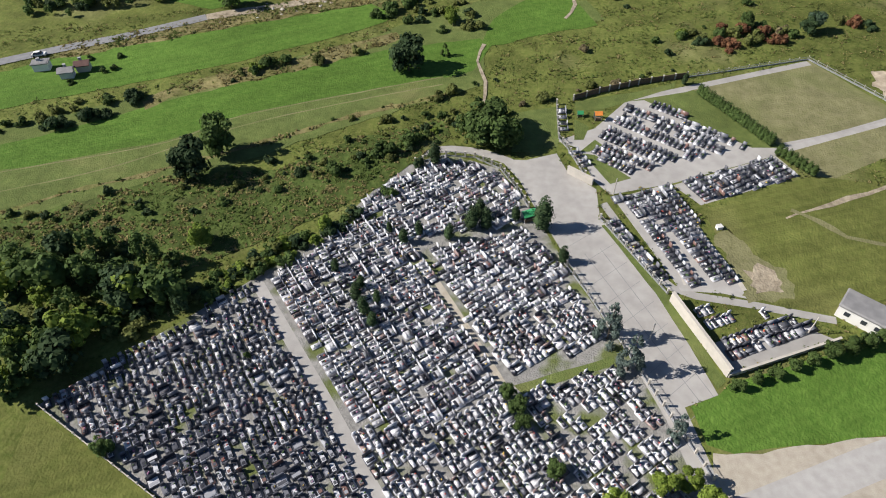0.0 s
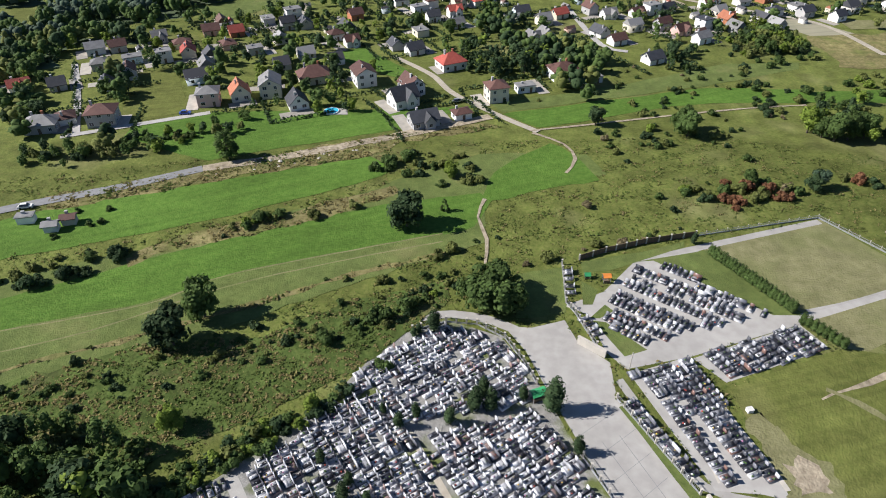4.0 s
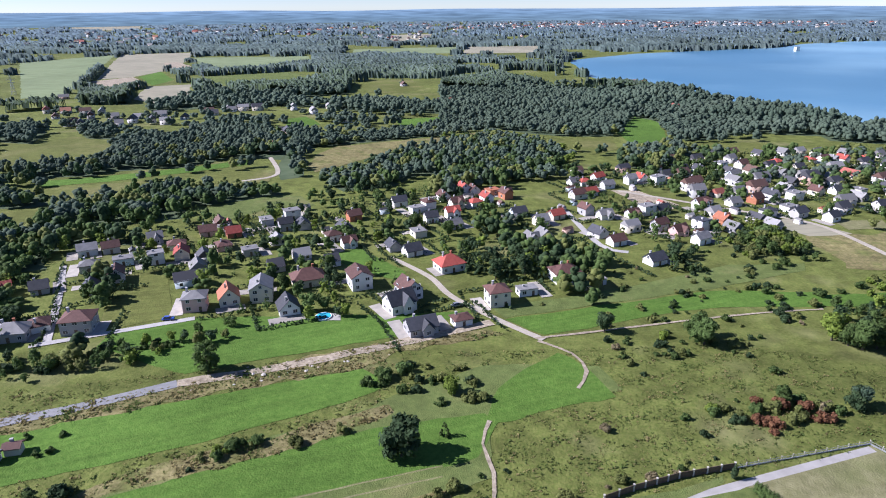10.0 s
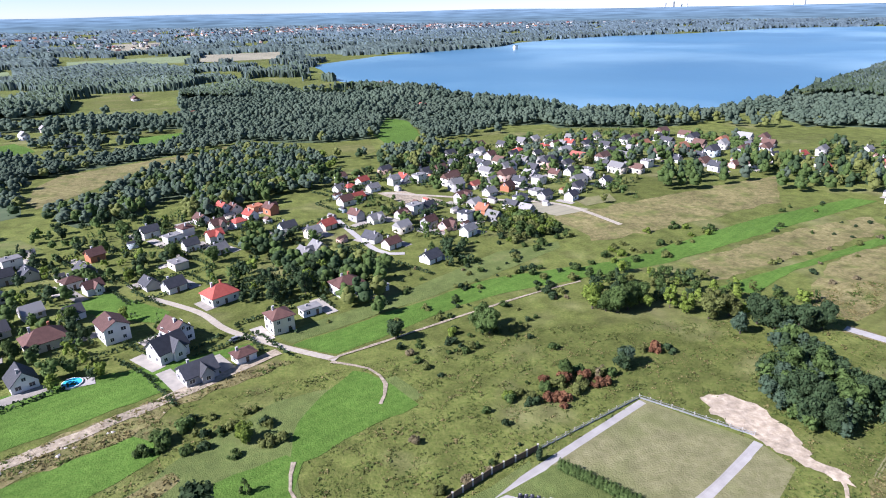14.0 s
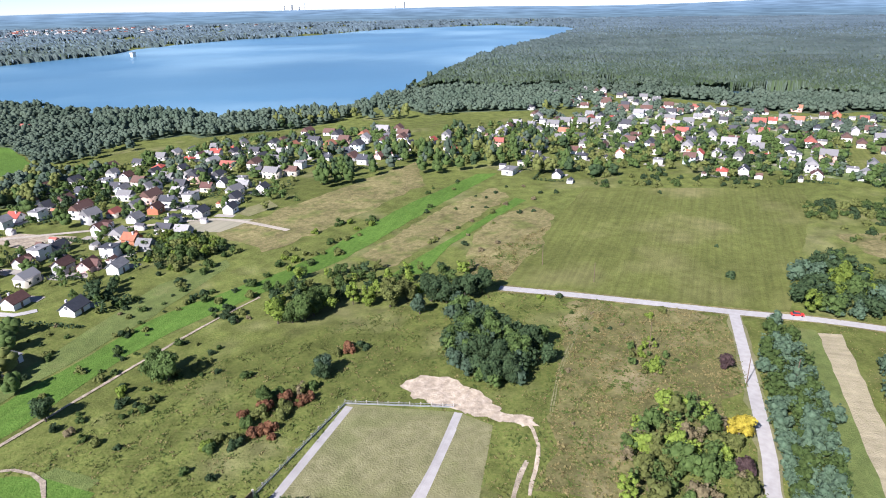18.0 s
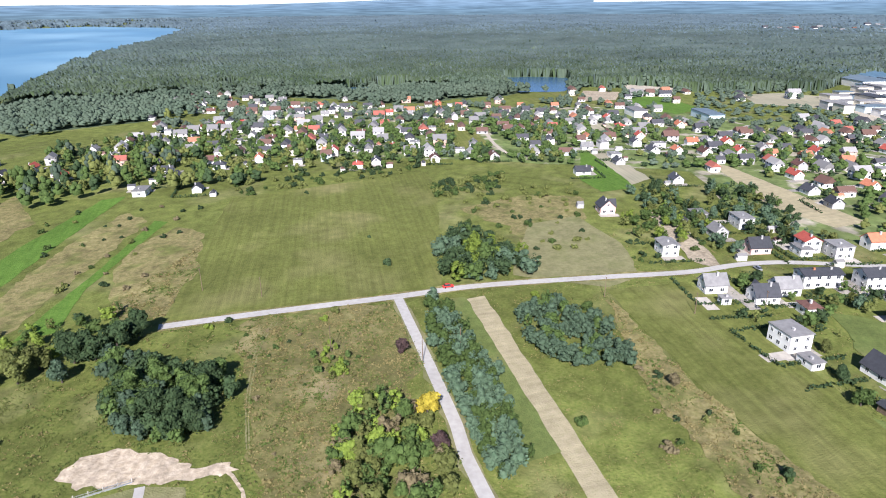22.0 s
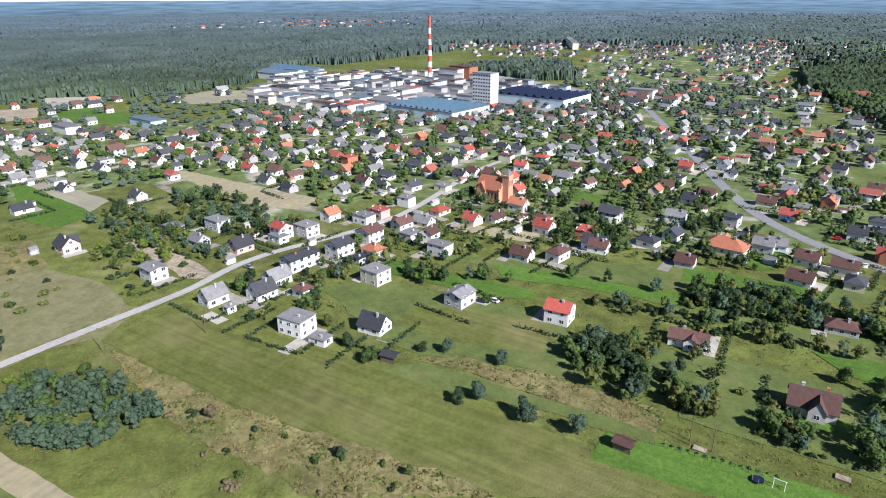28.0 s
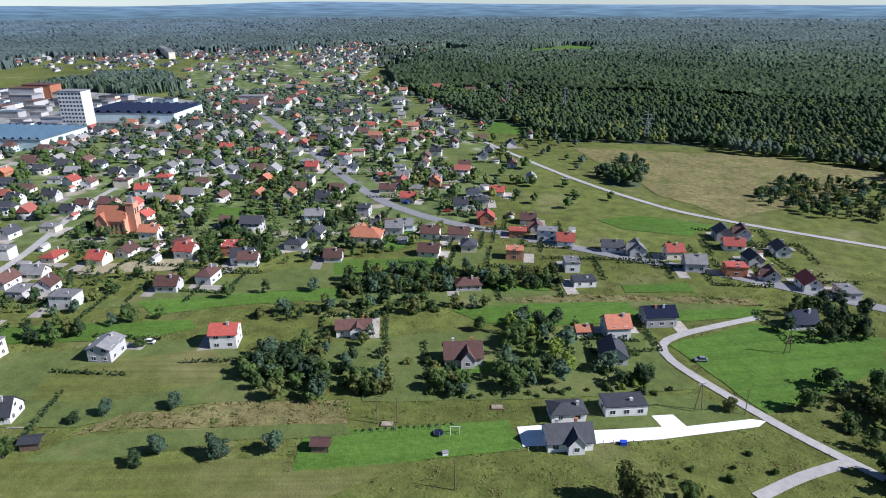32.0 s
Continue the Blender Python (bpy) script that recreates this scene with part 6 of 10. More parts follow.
house(179.4, -99.5, 26, 10, 8, 3.0, "dark", "wall", "gable", True, 3.6, label="small white house with steep graphite roof in a garden")
house(213.2, -118.8, 17, 10, 9, 6.0, "grey", "cream", "flat", True, label="two-storey beige cube house with flat roof")
house(179, -134.1, 107, 10, 8.5, 5.0, "grey", "greyw", "gable", True, 1.4, label="unfinished grey block house with low sheet roof")
house(244, -100.7, 107, 17, 8, 5.8, "dark", "wall", "gable", True, 1.2, label="long white house with low dark roof along the lane")
house(247.4, -120.2, 107, 11, 9, 5.6, "dark", "wall", "gable", True, 2.0)
house(254.2, -138.4, 107, 11, 10, 5.8, "brown", "wall", "gable", True, 2.0, label="large white house with pinkish brown roof")
house(238.4, -131.7, 17, 9, 8, 3.2, "orange", "wall", "hip", True, 2.6)
house(234.4, -122.8, 17, 6, 6, 2.8, "dark", "wall", "flat", True, label="small modern white pavilion with flat roof")
house(266.3, -49.1, 17, 10, 8, 5.4, "grey", "wall", "gable", True, 0.8, label="white new-built house with shallow grey roof")
house(319, -24.6, 17, 10, 8.5, 4.0, "dark", "pink", "gable", True, 3.4, True, "house under construction with dark roof and brick walls")
house(309.7, -86.8, 17, 12, 8, 5.6, "grey", "wall", "flat", True)
house(276, -86.6, 107, 10, 8.5, 3.4, "dark", "pink", "gable", True, 3.4)
house(281.7, -107.7, 17, 8.5, 8.5, 5.8, "red", "wall", "gable", True, 2.0, label="tall white house with bright red roof at the lane")
house(277.1, -104.3, 17, 9, 6, 3.4, "grey", "wall", "flat", True)
house(277.6, -118.3, 17, 10, 9, 5.8, "grey", "greyw", "flat", True)
house(154.2, -258, 17, 19, 12, 3.2, "orange", "cream", "hip", True, 3.8, True, "large villa with sprawling orange-red hipped roof")
house(49.3, -244, 26, 10, 7, 2.8, "dark", "wall", "flat", True, label="low modern white house with dark flat roof")
house(32, -206.8, 26, 9, 9, 5.0, "orange", "wall", "gable", True, 3.0, label="white house with half-hipped orange-brown roof among trees")
house(19.6, -221.2, 26, 12, 9, 4.4, "solar", "greyw", "gable", True, 2.4, label="modern grey house with dark solar roof")
house(30.8, -190.8, 107, 10, 9, 3.4, "dark", "wall", "gable", True, 3.0, label="white-gabled house with dark roof among conifers")
house(42, -203, 26, 6, 5, 2.6, "orange", "cream", "gable", True, 1.4, label="small outbuilding with orange roof")
house(-26.7, -236.9, 26, 9, 8, 2.8, "solar", "greyw", "gable", True, 3.4, label="steep-roofed house with solar panels among trees")
house(35.7, -145.2, 206, 13, 8.5, 3.0, "dark", "wall", "gable", True, 3.0, True, "new white house with graphite roof and dormer gable")
house(38.1, -156.2, 26, 10.5, 7, 2.9, "dark", "wall", "hip", True, 1.6, label="low dark-roofed wing behind the new house")
house(24.3, -164.4, 26, 13, 7, 3.4, "dark", "wall", "flat", True, label="white garage block with flat dark roof and solar panels")


def shed(x, y, rot, w, d, h, roof, label):
    """An open garden shelter on posts."""
    e = empty("garden_shed", pose(x, y, 0, 0, 0, rot), label, "shed")
    for sx in (-1, 1):
        for sy in (-1, 1):
            part("post", boxes((sx * w * 0.45 - 0.07, sx * w * 0.45 + 0.07, sy * d * 0.45 - 0.07, sy * d * 0.45 + 0.07, 0, h)), M["wood"], e)
    part("back_wall", boxes((-w * 0.44, w * 0.44, d * 0.45 - 0.03, d * 0.45 + 0.03, 0.1, h - 0.05)), M["wood"], e)
    part("roof", roof_gable(w, d, h, d * 0.18, 0.3, 0.12), M[roof], e)


shed(92.1, -119.9, 20, 4.6, 3.4, 2.3, "brown", "small open garden shed with reddish brown roof")
shed(160, -94, 30, 5, 3.6, 2.3, "dark", "black-roofed garden shelter on the lawn")
# ---- church, factory and towers ----
def church(x, y, rot):
    e = empty("church", pose(x, y, 0, 0, 0, rot) @ Matrix.Diagonal((0.78, 0.78, 0.85, 1)), "brick church with steep orange roof and bell tower", "church")
    nb = part("nave", walls_of(19, 13, 8, 7), M["salmon"], e)
    part("roof", roof_gable(19, 13, 8, 7, 0.5, 0.3), M["orange"], e)
    part("tower", boxes((-14.5, -9.3, -2.8, 2.8, 0, 17), (-14.8, -9.0, -3.1, 3.1, 17, 17.6)), M["salmon"], e)
    part("spire", boxes((-14.2, -9.6, -2.3, 2.3, 17.6, 21.0, 0, 1.4)), M["grey"], e)
    part("cross", boxes((-11.97, -11.83, -0.07, 0.07, 21, 23.4), (-12.5, -11.3, -0.07, 0.07, 22.5, 22.65)), M["metal"], e)
    part("front_gable", boxes((-9.6, -8.9, -7, 7, 0, 9), (-9.6, -8.9, -4, 4, 9, 12)), M["salmon"], e)
    part("transept", walls_of(15, 7, 7, 5), M["salmon"], e).matrix_basis = pose(5, 0, 0, 0, 0, 90)
    part("transept_roof", roof_gable(15, 7, 7, 5), M["orange"], e).matrix_basis = pose(5, 0, 0, 0, 0, 90)
    for k in range(4):
        for s in (-1, 1):
            part("window", boxes((-7 + 2.8 * k, -6.0 + 2.8 * k, s * 6.5 - 0.08, s * 6.5 + 0.08, 2.2, 6)), M["glass"], e)
    for s in (-1, 1):
        part("window", boxes((-14.6, -14.4, s * 1.3 - 0.5, s * 1.3 + 0.5, 11, 14.5)), M["glass"], e)
    return e


church(272.2, -224.4, 17)

M["stripe"] = mat("red_paint", (0.45, 0.12, 0.08), (0.38, 0.1, 0.07), 0.3, 0.8)
M["skylight"] = mat("hall_rooflight", (0.07, 0.12, 0.165), (0.055, 0.1, 0.14), 0.2, 0.5)
M["hallroof"] = mat("blue_grey_hall_roof", (0.13, 0.17, 0.2), (0.09, 0.125, 0.155), 0.1, 0.7)
e = empty("factory_chimney", pose(760.6, -508.3, 0), "tall factory chimney with red and white bands", "chimney")
for k in range(11):
    r0, r1 = 3.4 - 0.16 * k, 3.4 - 0.16 * (k + 1)
    part("band", tube(bmesh.new(), [(0, 0, 7.2 * k), (0, 0, 7.2 * (k + 1))], (r0, r1), 16), M["wall" if k % 2 == 0 and k < 9 else "stripe"], e)


def block(x, y, rot, w, d, h, wall, roof, label, ribs=0, floors=0):
    """A large plain building: ribs are rooflights, floors are bands of windows."""
    e = empty("factory_building" if not floors else "office_tower", pose(x, y, 0, 0, 0, rot), label, "building")
    part("wall", boxes((-w / 2, w / 2, -d / 2, d / 2, 0, h)), M[wall], e)
    part("roof", boxes((-w / 2 - 0.4, w / 2 + 0.4, -d / 2 - 0.4, d / 2 + 0.4, h, h + 0.6)), M[roof], e)
    for k in range(ribs):
        u = (k + 0.5 - ribs / 2) * w / ribs
        bm = roof_gable(d * 0.94, w / ribs * 0.5, h + 0.6, 1.6, 0.1, 0.1)
        part("rooflight", bm, M["skylight" if roof == "hallroof" else "solar"], e).matrix_basis = pose(u, 0, 0, 0, 0, 90)
    for f in range(floors):
        z = 2.0 + f * (h - 1.5) / floors
        for s in (-1, 1):
            n = int(w / 3)
            for k in range(n):
                u = (k + 0.5 - n / 2) * w / n
                part("window", boxes((u - 0.9, u + 0.9, s * d / 2 - 0.08, s * d / 2 + 0.08, z, z + 1.5)), M["glass"], e)
    return e


block(516.1, -354.6, 17, 78, 58, 8, "bluew", "hallroof", "wide factory hall with blue walls and rows of rooflights", 12)
block(514.5, -482.6, 17, 88, 60, 9, "bluew", "solar", "wide factory hall with dark ribbed roof", 9)
block(529.9, -422.2, 17, 22, 14, 32, "wall", "grey", "grey-white multi-storey office tower", 0, 9)
block(559.9, -334.2, 17, 60, 18, 8, "wall", "grey", "long white factory building with grey roof")
block(613.5, -117.3, 17, 36, 14, 6, "bluew", "hallroof", "low commercial hall with blue roof")
block(620, -55.9, 17, 26, 12, 6, "wall", "grey", "white commercial building with flat roof")
block(899.5, -335.9, 17, 70, 40, 8, "wall", "hallroof", "white warehouse with blue-grey roof")
block(738.8, -529.8, 17, 30, 16, 13, "greyw", "brown", "grey boiler house beside the chimney")
FR = random.Random(3)
M["yard"] = mat("yard_paving", (0.36, 0.33, 0.28), (0.27, 0.25, 0.22), 0.4, 0.9, island=0.3)
block(955, -375, 17, 120, 55, 6, "greyw", "hallroof", "wide grey hall with pale rooflights at the forest edge", 8)
block(737, -548, 17, 34, 20, 15, "brick", "brown", "tall brown brick works building beside the chimney")
block(700, -500, 17, 26, 18, 11, "greyw", "grey", "grey works building beside the chimney")
block(470, -592, 17, 28, 14, 9, "wall", "grey", "white commercial building with flat roof in town")
for u in range(5):
    block(1010 + 30 * u, -1040 - 26 * u, -40, 40, 12, 13, "cream", "grey", "long pale apartment block far behind the works")
SHEDS = []
YARD = [Vector(p) for p in ((707.9, -231.6), (545.3, -294.8), (706.8, -458.8), (949.6, -371.7))]
for k in range(190):
    u, v = FR.random(), FR.random()
    p = YARD[0].lerp(YARD[1], u).lerp(YARD[3].lerp(YARD[2], u), v)
    if any(math.dist(p, q) < 14.5 for q in SHEDS):
        continue
    SHEDS.append(p)
    block(p.x, p.y, 17 + FR.choice((0, 90)), FR.uniform(10, 34), FR.uniform(8, 14), FR.uniform(3.5, 8), FR.choice(("wall", "cream", "greyw", "bluew")), FR.choice(("grey", "grey", "hallroof", "far_roof", "grey", "dark")), "low industrial building with flat roof in the works area")
W_AREA = next([tuple(v.co.to_2d()) for v in o.data.vertices] for o in scene.objects if o.get("label") == "pale paved ground of the works")
for k in range(500):
    p = Vector((FR.uniform(480, 1000), FR.uniform(-560, -230)))
    if inside(p.x, p.y, W_AREA) and not any(math.dist(p, q) < 15.5 for q in SHEDS) and not any(math.dist(p, q) < r for q, r in (((516, -355), 56), ((514, -483), 60), ((530, -422), 24), ((560, -334), 40), ((760, -508), 20), ((737, -548), 26), ((700, -500), 24), ((739, -530), 22), ((955, -375), 70))):
        SHEDS.append(p)
        block(p.x, p.y, 17 + FR.choice((0, 90)), FR.uniform(9, 24), FR.uniform(7, 12), FR.uniform(3.5, 8), FR.choice(("wall", "cream", "greyw", "bluew", "greyw")), FR.choice(("grey", "hallroof", "far_roof", "dark", "grey")), "low works building with flat roof among paved yards")
FAR_V, FAR_F, FAR_RV, FAR_RF, FAR_SPOTS, FAR_WV = [], [], [], [], [], []
STREETS = {(int(v.co.x // 6) + i, int(v.co.y // 6) + j) for o in scene.objects if o.name.split(".")[0] == "road" for v in o.data.vertices for i in (-1, 0, 1) for j in (-1, 0, 1)}
PLOTS = [[tuple(v.co.to_2d()) for v in o.data.vertices] for o in scene.objects if o.name.split(".")[0] in ("field", "water", "meadow", "weeds")]
TOWN = [o.matrix_basis.translation.to_2d() for o in scene.objects if o.name.split(".")[0] in ("house", "church", "factory_building", "office_tower")]


def street_free(x, y):
    """Neither on a road nor on open land."""
    return (int(x // 6), int(y // 6)) not in STREETS and not any(inside(x, y, p) for p in PLOTS)


def in_lake(x, y):
    return inside(x, y, LAKE)


def far_house(x, y, rot, w, d, h):
    """Adds one far-off house to the joined walls and roofs."""
    c, q = math.cos(radians(rot)), math.sin(radians(rot))
    b = len(FAR_V)
    for u, v, z in ((-1, -1, 0), (1, -1, 0), (1, 1, 0), (-1, 1, 0), (-1, -1, 1), (1, -1, 1), (1, 1, 1), (-1, 1, 1)):
        FAR_V.append((x + u * w / 2 * c - v * d / 2 * q, y + u * w / 2 * q + v * d / 2 * c, z * h))
    FAR_F.extend([b + i for i in f] for f in ((4, 5, 6, 7), (0, 1, 5, 4), (1, 2, 6, 5), (2, 3, 7, 6), (3, 0, 4, 7)))
    for side, out in ((w, d), (d, w)):
        n = max(1, int(side / 3.4))
        for k in range(n if w > 6 else 0):
            for face in (-1, 1):
                for z in range(max(1, round(h / 2.7))):
                    for du, dz in ((-0.6, 0.9), (0.6, 0.9), (0.6, 2.1), (-0.6, 2.1)):
                        u, v = (k + 0.5 - n / 2) * side / n + du, face * (out / 2 + 0.03)
                        u, v = (u, v) if side is w else (v, u)
                        FAR_WV.append((x + u * c - v * q, y + u * q + v * c, min(h - 0.2, dz + 2.7 * z)))
    b = len(FAR_RV)
    for u, v, z in ((-1.06, -1.1, 0), (1.06, -1.1, 0), (1.06, 1.1, 0), (-1.06, 1.1, 0), (-1.06, 0, 1), (1.06, 0, 1)):
        FAR_RV.append((x + u * w / 2 * c - v * d / 2 * q, y + u * w / 2 * q + v * d / 2 * c, h - 0.3 + z * d * 0.45))
    FAR_RF.extend([b + i for i in f] for f in ((0, 1, 5, 4), (2, 3, 4, 5), (1, 2, 5, 5), (3, 0, 4, 4), (3, 2, 1, 0)))


for x, y, n, s in ((1017.1, -1090, 30, 90), (1003.3, -891.6, 16, 70), (726.3, -1124.5, 40, 110), (603, -1103.7, 34, 60), (885.8, -1128.5, 30, 140), (1005.1, -855, 16, 90), (2782.5, -1347.5, 14, 120), (2426.1, -1236.9, 14, 150), (487, -350.2, 20, 40), (407.3, -349.8, 16, 30), (362, -374.7, 18, 32), (313.8, -383.5, 20, 34), (297.1, -440.3, 22, 36), (256.8, -463.3, 22, 36), (201.3, -454.4, 20, 34), (302.6, -605.9, 26, 60), (484.2, -230.8, 14, 28), (467.8, -168.3, 14, 26), (449, -125.8, 12, 24), (412.2, -246.1, 12, 22), (295.3, -302.2, 12, 24), (161.8, -383.8, 10, 22), (453.4, -80.3, 10, 24), (433.2, -476.6, 40, 55), (516.6, -718.3, 30, 80), (461.4, -437.6, 24, 40), (494, 282.7, 14, 35), (528.5, 243.9, 14, 35), (555, 201.1, 14, 35), (575.2, 157.1, 14, 35), (589, 113.2, 14, 35), (585.4, 68.5, 14, 35), (577.2, 27.6, 14, 30), (513.9, 41.7, 10, 25), (508.2, 7.1, 10, 22), (588, 368.2, 12, 40), (595.6, 80.9, 16, 50), (652, -24.9, 14, 40)):
    far = min(1.5, max(1, math.hypot(x, y) / 1200))
    for k in range(n):
        hx, hy = x + FR.gauss(0, s), y + FR.gauss(0, s)
        if any(abs(hx - p) < 13 and abs(hy - q) < 13 for p, q in FAR_SPOTS) or any(abs(hx - p.x) < 14 and abs(hy - p.y) < 14 for p in TOWN):
            continue
        FAR_SPOTS.append((hx, hy))
        far_house(hx, hy, 17 + FR.choice((0, 90)), FR.uniform(6.5, 10) * far, FR.uniform(5.5, 7) * far, FR.choice((2.6, 3, 3.6, 4.5)) * far)
# the hamlet among the woods, and far towns along the horizon
for x, y in ((-476, 540), (-490, 574), (-569, 675), (-434, 511), (-461, 565), (-439, 542), (-451, 576), (-416, 544), (-383, 524), (-391, 546), (-364, 526), (-372, 554), (-346, 518), (-344, 549), (-299, 487), (-294, 493), (-336, 584), (-327, 574), (-326, 604), (-319, 600), (-316, 608), (-309, 605), (-295, 609), (-204, 423), (-199, 415), (-220, 486), (-212, 478), (-258, 616), (-228, 592), (-224, 630), (-180, 545), (-178, 613), (-184, 837), (-107, 670), (-100, 666), (-431, 781), (-87, 659), (-78, 668), (-73, 677), (-433, 502), (-418, 498), (89, 883), (122, 885), (129, 885), (136, 872), (137, 653), (147, 661), (-27, 1192), (-511, 572), (-385, 506)):
    FAR_SPOTS.append((x, y))
    far_house(x, y, 28 + FR.choice((0, 90)) + FR.uniform(-9, 9), FR.uniform(7.5, 12), FR.uniform(6, 8), FR.choice((2.8, 3.2, 4.5)))
for x, y, n, across, deep in ((-1676, 2742, 40, 420, 260), (-1137, 2690, 40, 330, 260), (-750, 3122, 40, 300, 300), (-85, 3455, 110, 420, 300), (541, 3774, 120, 380, 280), (1117, 3653, 90, 350, 250), (-420, 2150, 26, 160, 120), (-1350, 1900, 24, 160, 120), (740, -1239, 60, 60, 150), (800, -1417, 40, 90, 100), (935, -1098, 44, 150, 60), (1122, -961, 26, 110, 40), (2249, -1063, 26, 130, 60), (2597, -1241, 30, 170, 70), (751, -97, 16, 60, 20), (2419, -654, 12, 90, 40), (300, -720, 20, 50, 60), (470, -600, 30, 60, 60)):
    away = Vector((x, y)).normalized()
    far = min(1.5, max(1, math.hypot(x, y) / 1500))
    for k in range(n):
        u, v = FR.gauss(0, across), FR.gauss(0, deep)
        hx, hy = x + away.x * v - away.y * u, y + away.y * v + away.x * u
        if math.hypot(hx, hy) > 4600 or in_lake(hx, hy) or any(abs(hx - p) < 11 and abs(hy - q) < 11 for p, q in FAR_SPOTS):
            continue
        FAR_SPOTS.append((hx, hy))
        far_house(hx, hy, 17 + FR.choice((0, 90)), FR.uniform(8, 15) * far, FR.uniform(6, 9) * far, FR.choice((3, 3.6, 4.5, 7)) * far)
for poly, n, turn in (([(536, 317), (619, 298), (607, 140), (611, 73), (618, -46), (450, -36), (425, 50), (416, 143), (399, 240)], 80, 17),
        ([(618, -46), (566, -126), (555, -276), (464, -374), (295, -251), (309, -180), (347, -165), (426, -119), (455, -84), (459, -37)], 90, 17),
        ([(556, -302), (412, -510), (293, -541), (216, -548), (183, -487), (147, -374), (175, -323), (204, -249), (259, -230), (373, -198), (453, -135), (632, -195)], 110, 17),
        ([(842, -908), (778, -1433), (577, -1104), (473, -838), (297, -644), (405, -516), (608, -653)], 70, 17),
        ([(353, 340), (436, 341), (505, 329), (667, 433), (737, 437), (676, 376), (630, 290), (618, 216), (416, 135), (387, 168), (424, 222), (386, 246), (348, 290)], 70, 25),
        ([(92, 374), (160, 406), (245, 418), (302, 440), (351, 381), (305, 317), (226, 330), (142, 280), (97, 290), (72, 306)], 40, 25)):
    xs, ys = [p[0] for p in poly], [p[1] for p in poly]
    for k in range(n * 8):
        x, y = FR.uniform(min(xs), max(xs)), FR.uniform(min(ys), max(ys))
        if n > 0 and inside(x, y, poly) and street_free(x, y) and not any(abs(x - p.x) < 13 and abs(y - p.y) < 13 for p in TOWN) and not any(abs(x - p) < 13 and abs(y - q) < 13 for p, q in FAR_SPOTS):
            n -= 1
            FAR_SPOTS.append((x, y))
            far_house(x, y, turn + FR.choice((0, 90)) + FR.uniform(-6, 6), FR.uniform(7.5, 11), FR.uniform(6, 8), FR.choice((2.7, 3.2, 4.4, 5)))
# sheds and infill houses in the gardens, paved yards and hedges round the houses
HEDGE_V, YARD_V = [], []
NR = np.random.default_rng(12)
for o in [o for o in scene.objects if o.name.split(".")[0] == "house"]:
    x, y = o.matrix_basis.translation.to_2d()
    if math.hypot(x, y + 20) < 150:
        continue
    turn = math.degrees(o.matrix_basis.to_euler().z)
    if FR.random() < 0.75 and math.hypot(x, y + 20) > 270:
        u, v = rot2(FR.choice((-1, 1)) * FR.uniform(8, 12), FR.choice((-1, 1)) * FR.uniform(7, 11), turn)
        if not any(abs(x + u - p.x) < 8 and abs(y + v - p.y) < 8 for p in TOWN):
            far_house(x + u, y + v, turn + FR.choice((0, 90)), FR.uniform(3, 5.5), FR.uniform(2.5, 3.5), FR.uniform(2.0, 2.6))
    side = FR.choice((-1, 1))
    x0, y0, x1, y1 = (4.0, -5.0, 8.5, FR.uniform(4, 11)) if side > 0 else (-8.5, -5.0, -4.0, FR.uniform(4, 11))
    for p, q in ((x0, y0), (x1, y0), (x1, y1), (x0, y1)):
        u, v = rot2(p, q, turn)
        YARD_V.append((x + u, y + v, 0.16 + 0.0005 * (len(YARD_V) // 4 % 40)))
    for a, b in (((-11, 12), (11, 12)), ((11, -11), (11, 12)), ((-11, -11), (-11, 12))):
        if FR.random() < 0.5:
            n = 110
            t = NR.random(n)
            c = np.stack([a[0] + (b[0] - a[0]) * t + NR.normal(0, 0.3, n), a[1] + (b[1] - a[1]) * t + NR.normal(0, 0.3, n), NR.uniform(0.2, 1.5, n)], 1)
            k, s = math.cos(radians(turn)), math.sin(radians(turn))
            c = np.stack([x + c[:, 0] * k - c[:, 1] * s, y + c[:, 0] * s + c[:, 1] * k, c[:, 2]], 1)
            g = NR.normal(size=(n, 3))
            g /= np.linalg.norm(g, axis=1)[:, None]
            h = np.cross(g, NR.normal(size=(n, 3)))
            h /= np.linalg.norm(h, axis=1)[:, None]
            HEDGE_V.append(np.stack([c + 0.5 * g, c + 0.4 * h, c - 0.5 * g, c - 0.4 * h], 1).reshape(-1, 3))
HEDGE_V = np.concatenate(HEDGE_V)
tagged(new("hedges", raw_mesh("hedges", HEDGE_V, np.arange(len(HEDGE_V)).reshape(-1, 4), M["leaf_dark"])), "dark green clipped hedges round house gardens", "hedges", kind="stuff")
tagged(new("yards", raw_mesh("yards", np.array(YARD_V), np.arange(len(YARD_V)).reshape(-1, 4), M["yard"])), "pale paved yards and drives beside houses", "yards", kind="stuff")
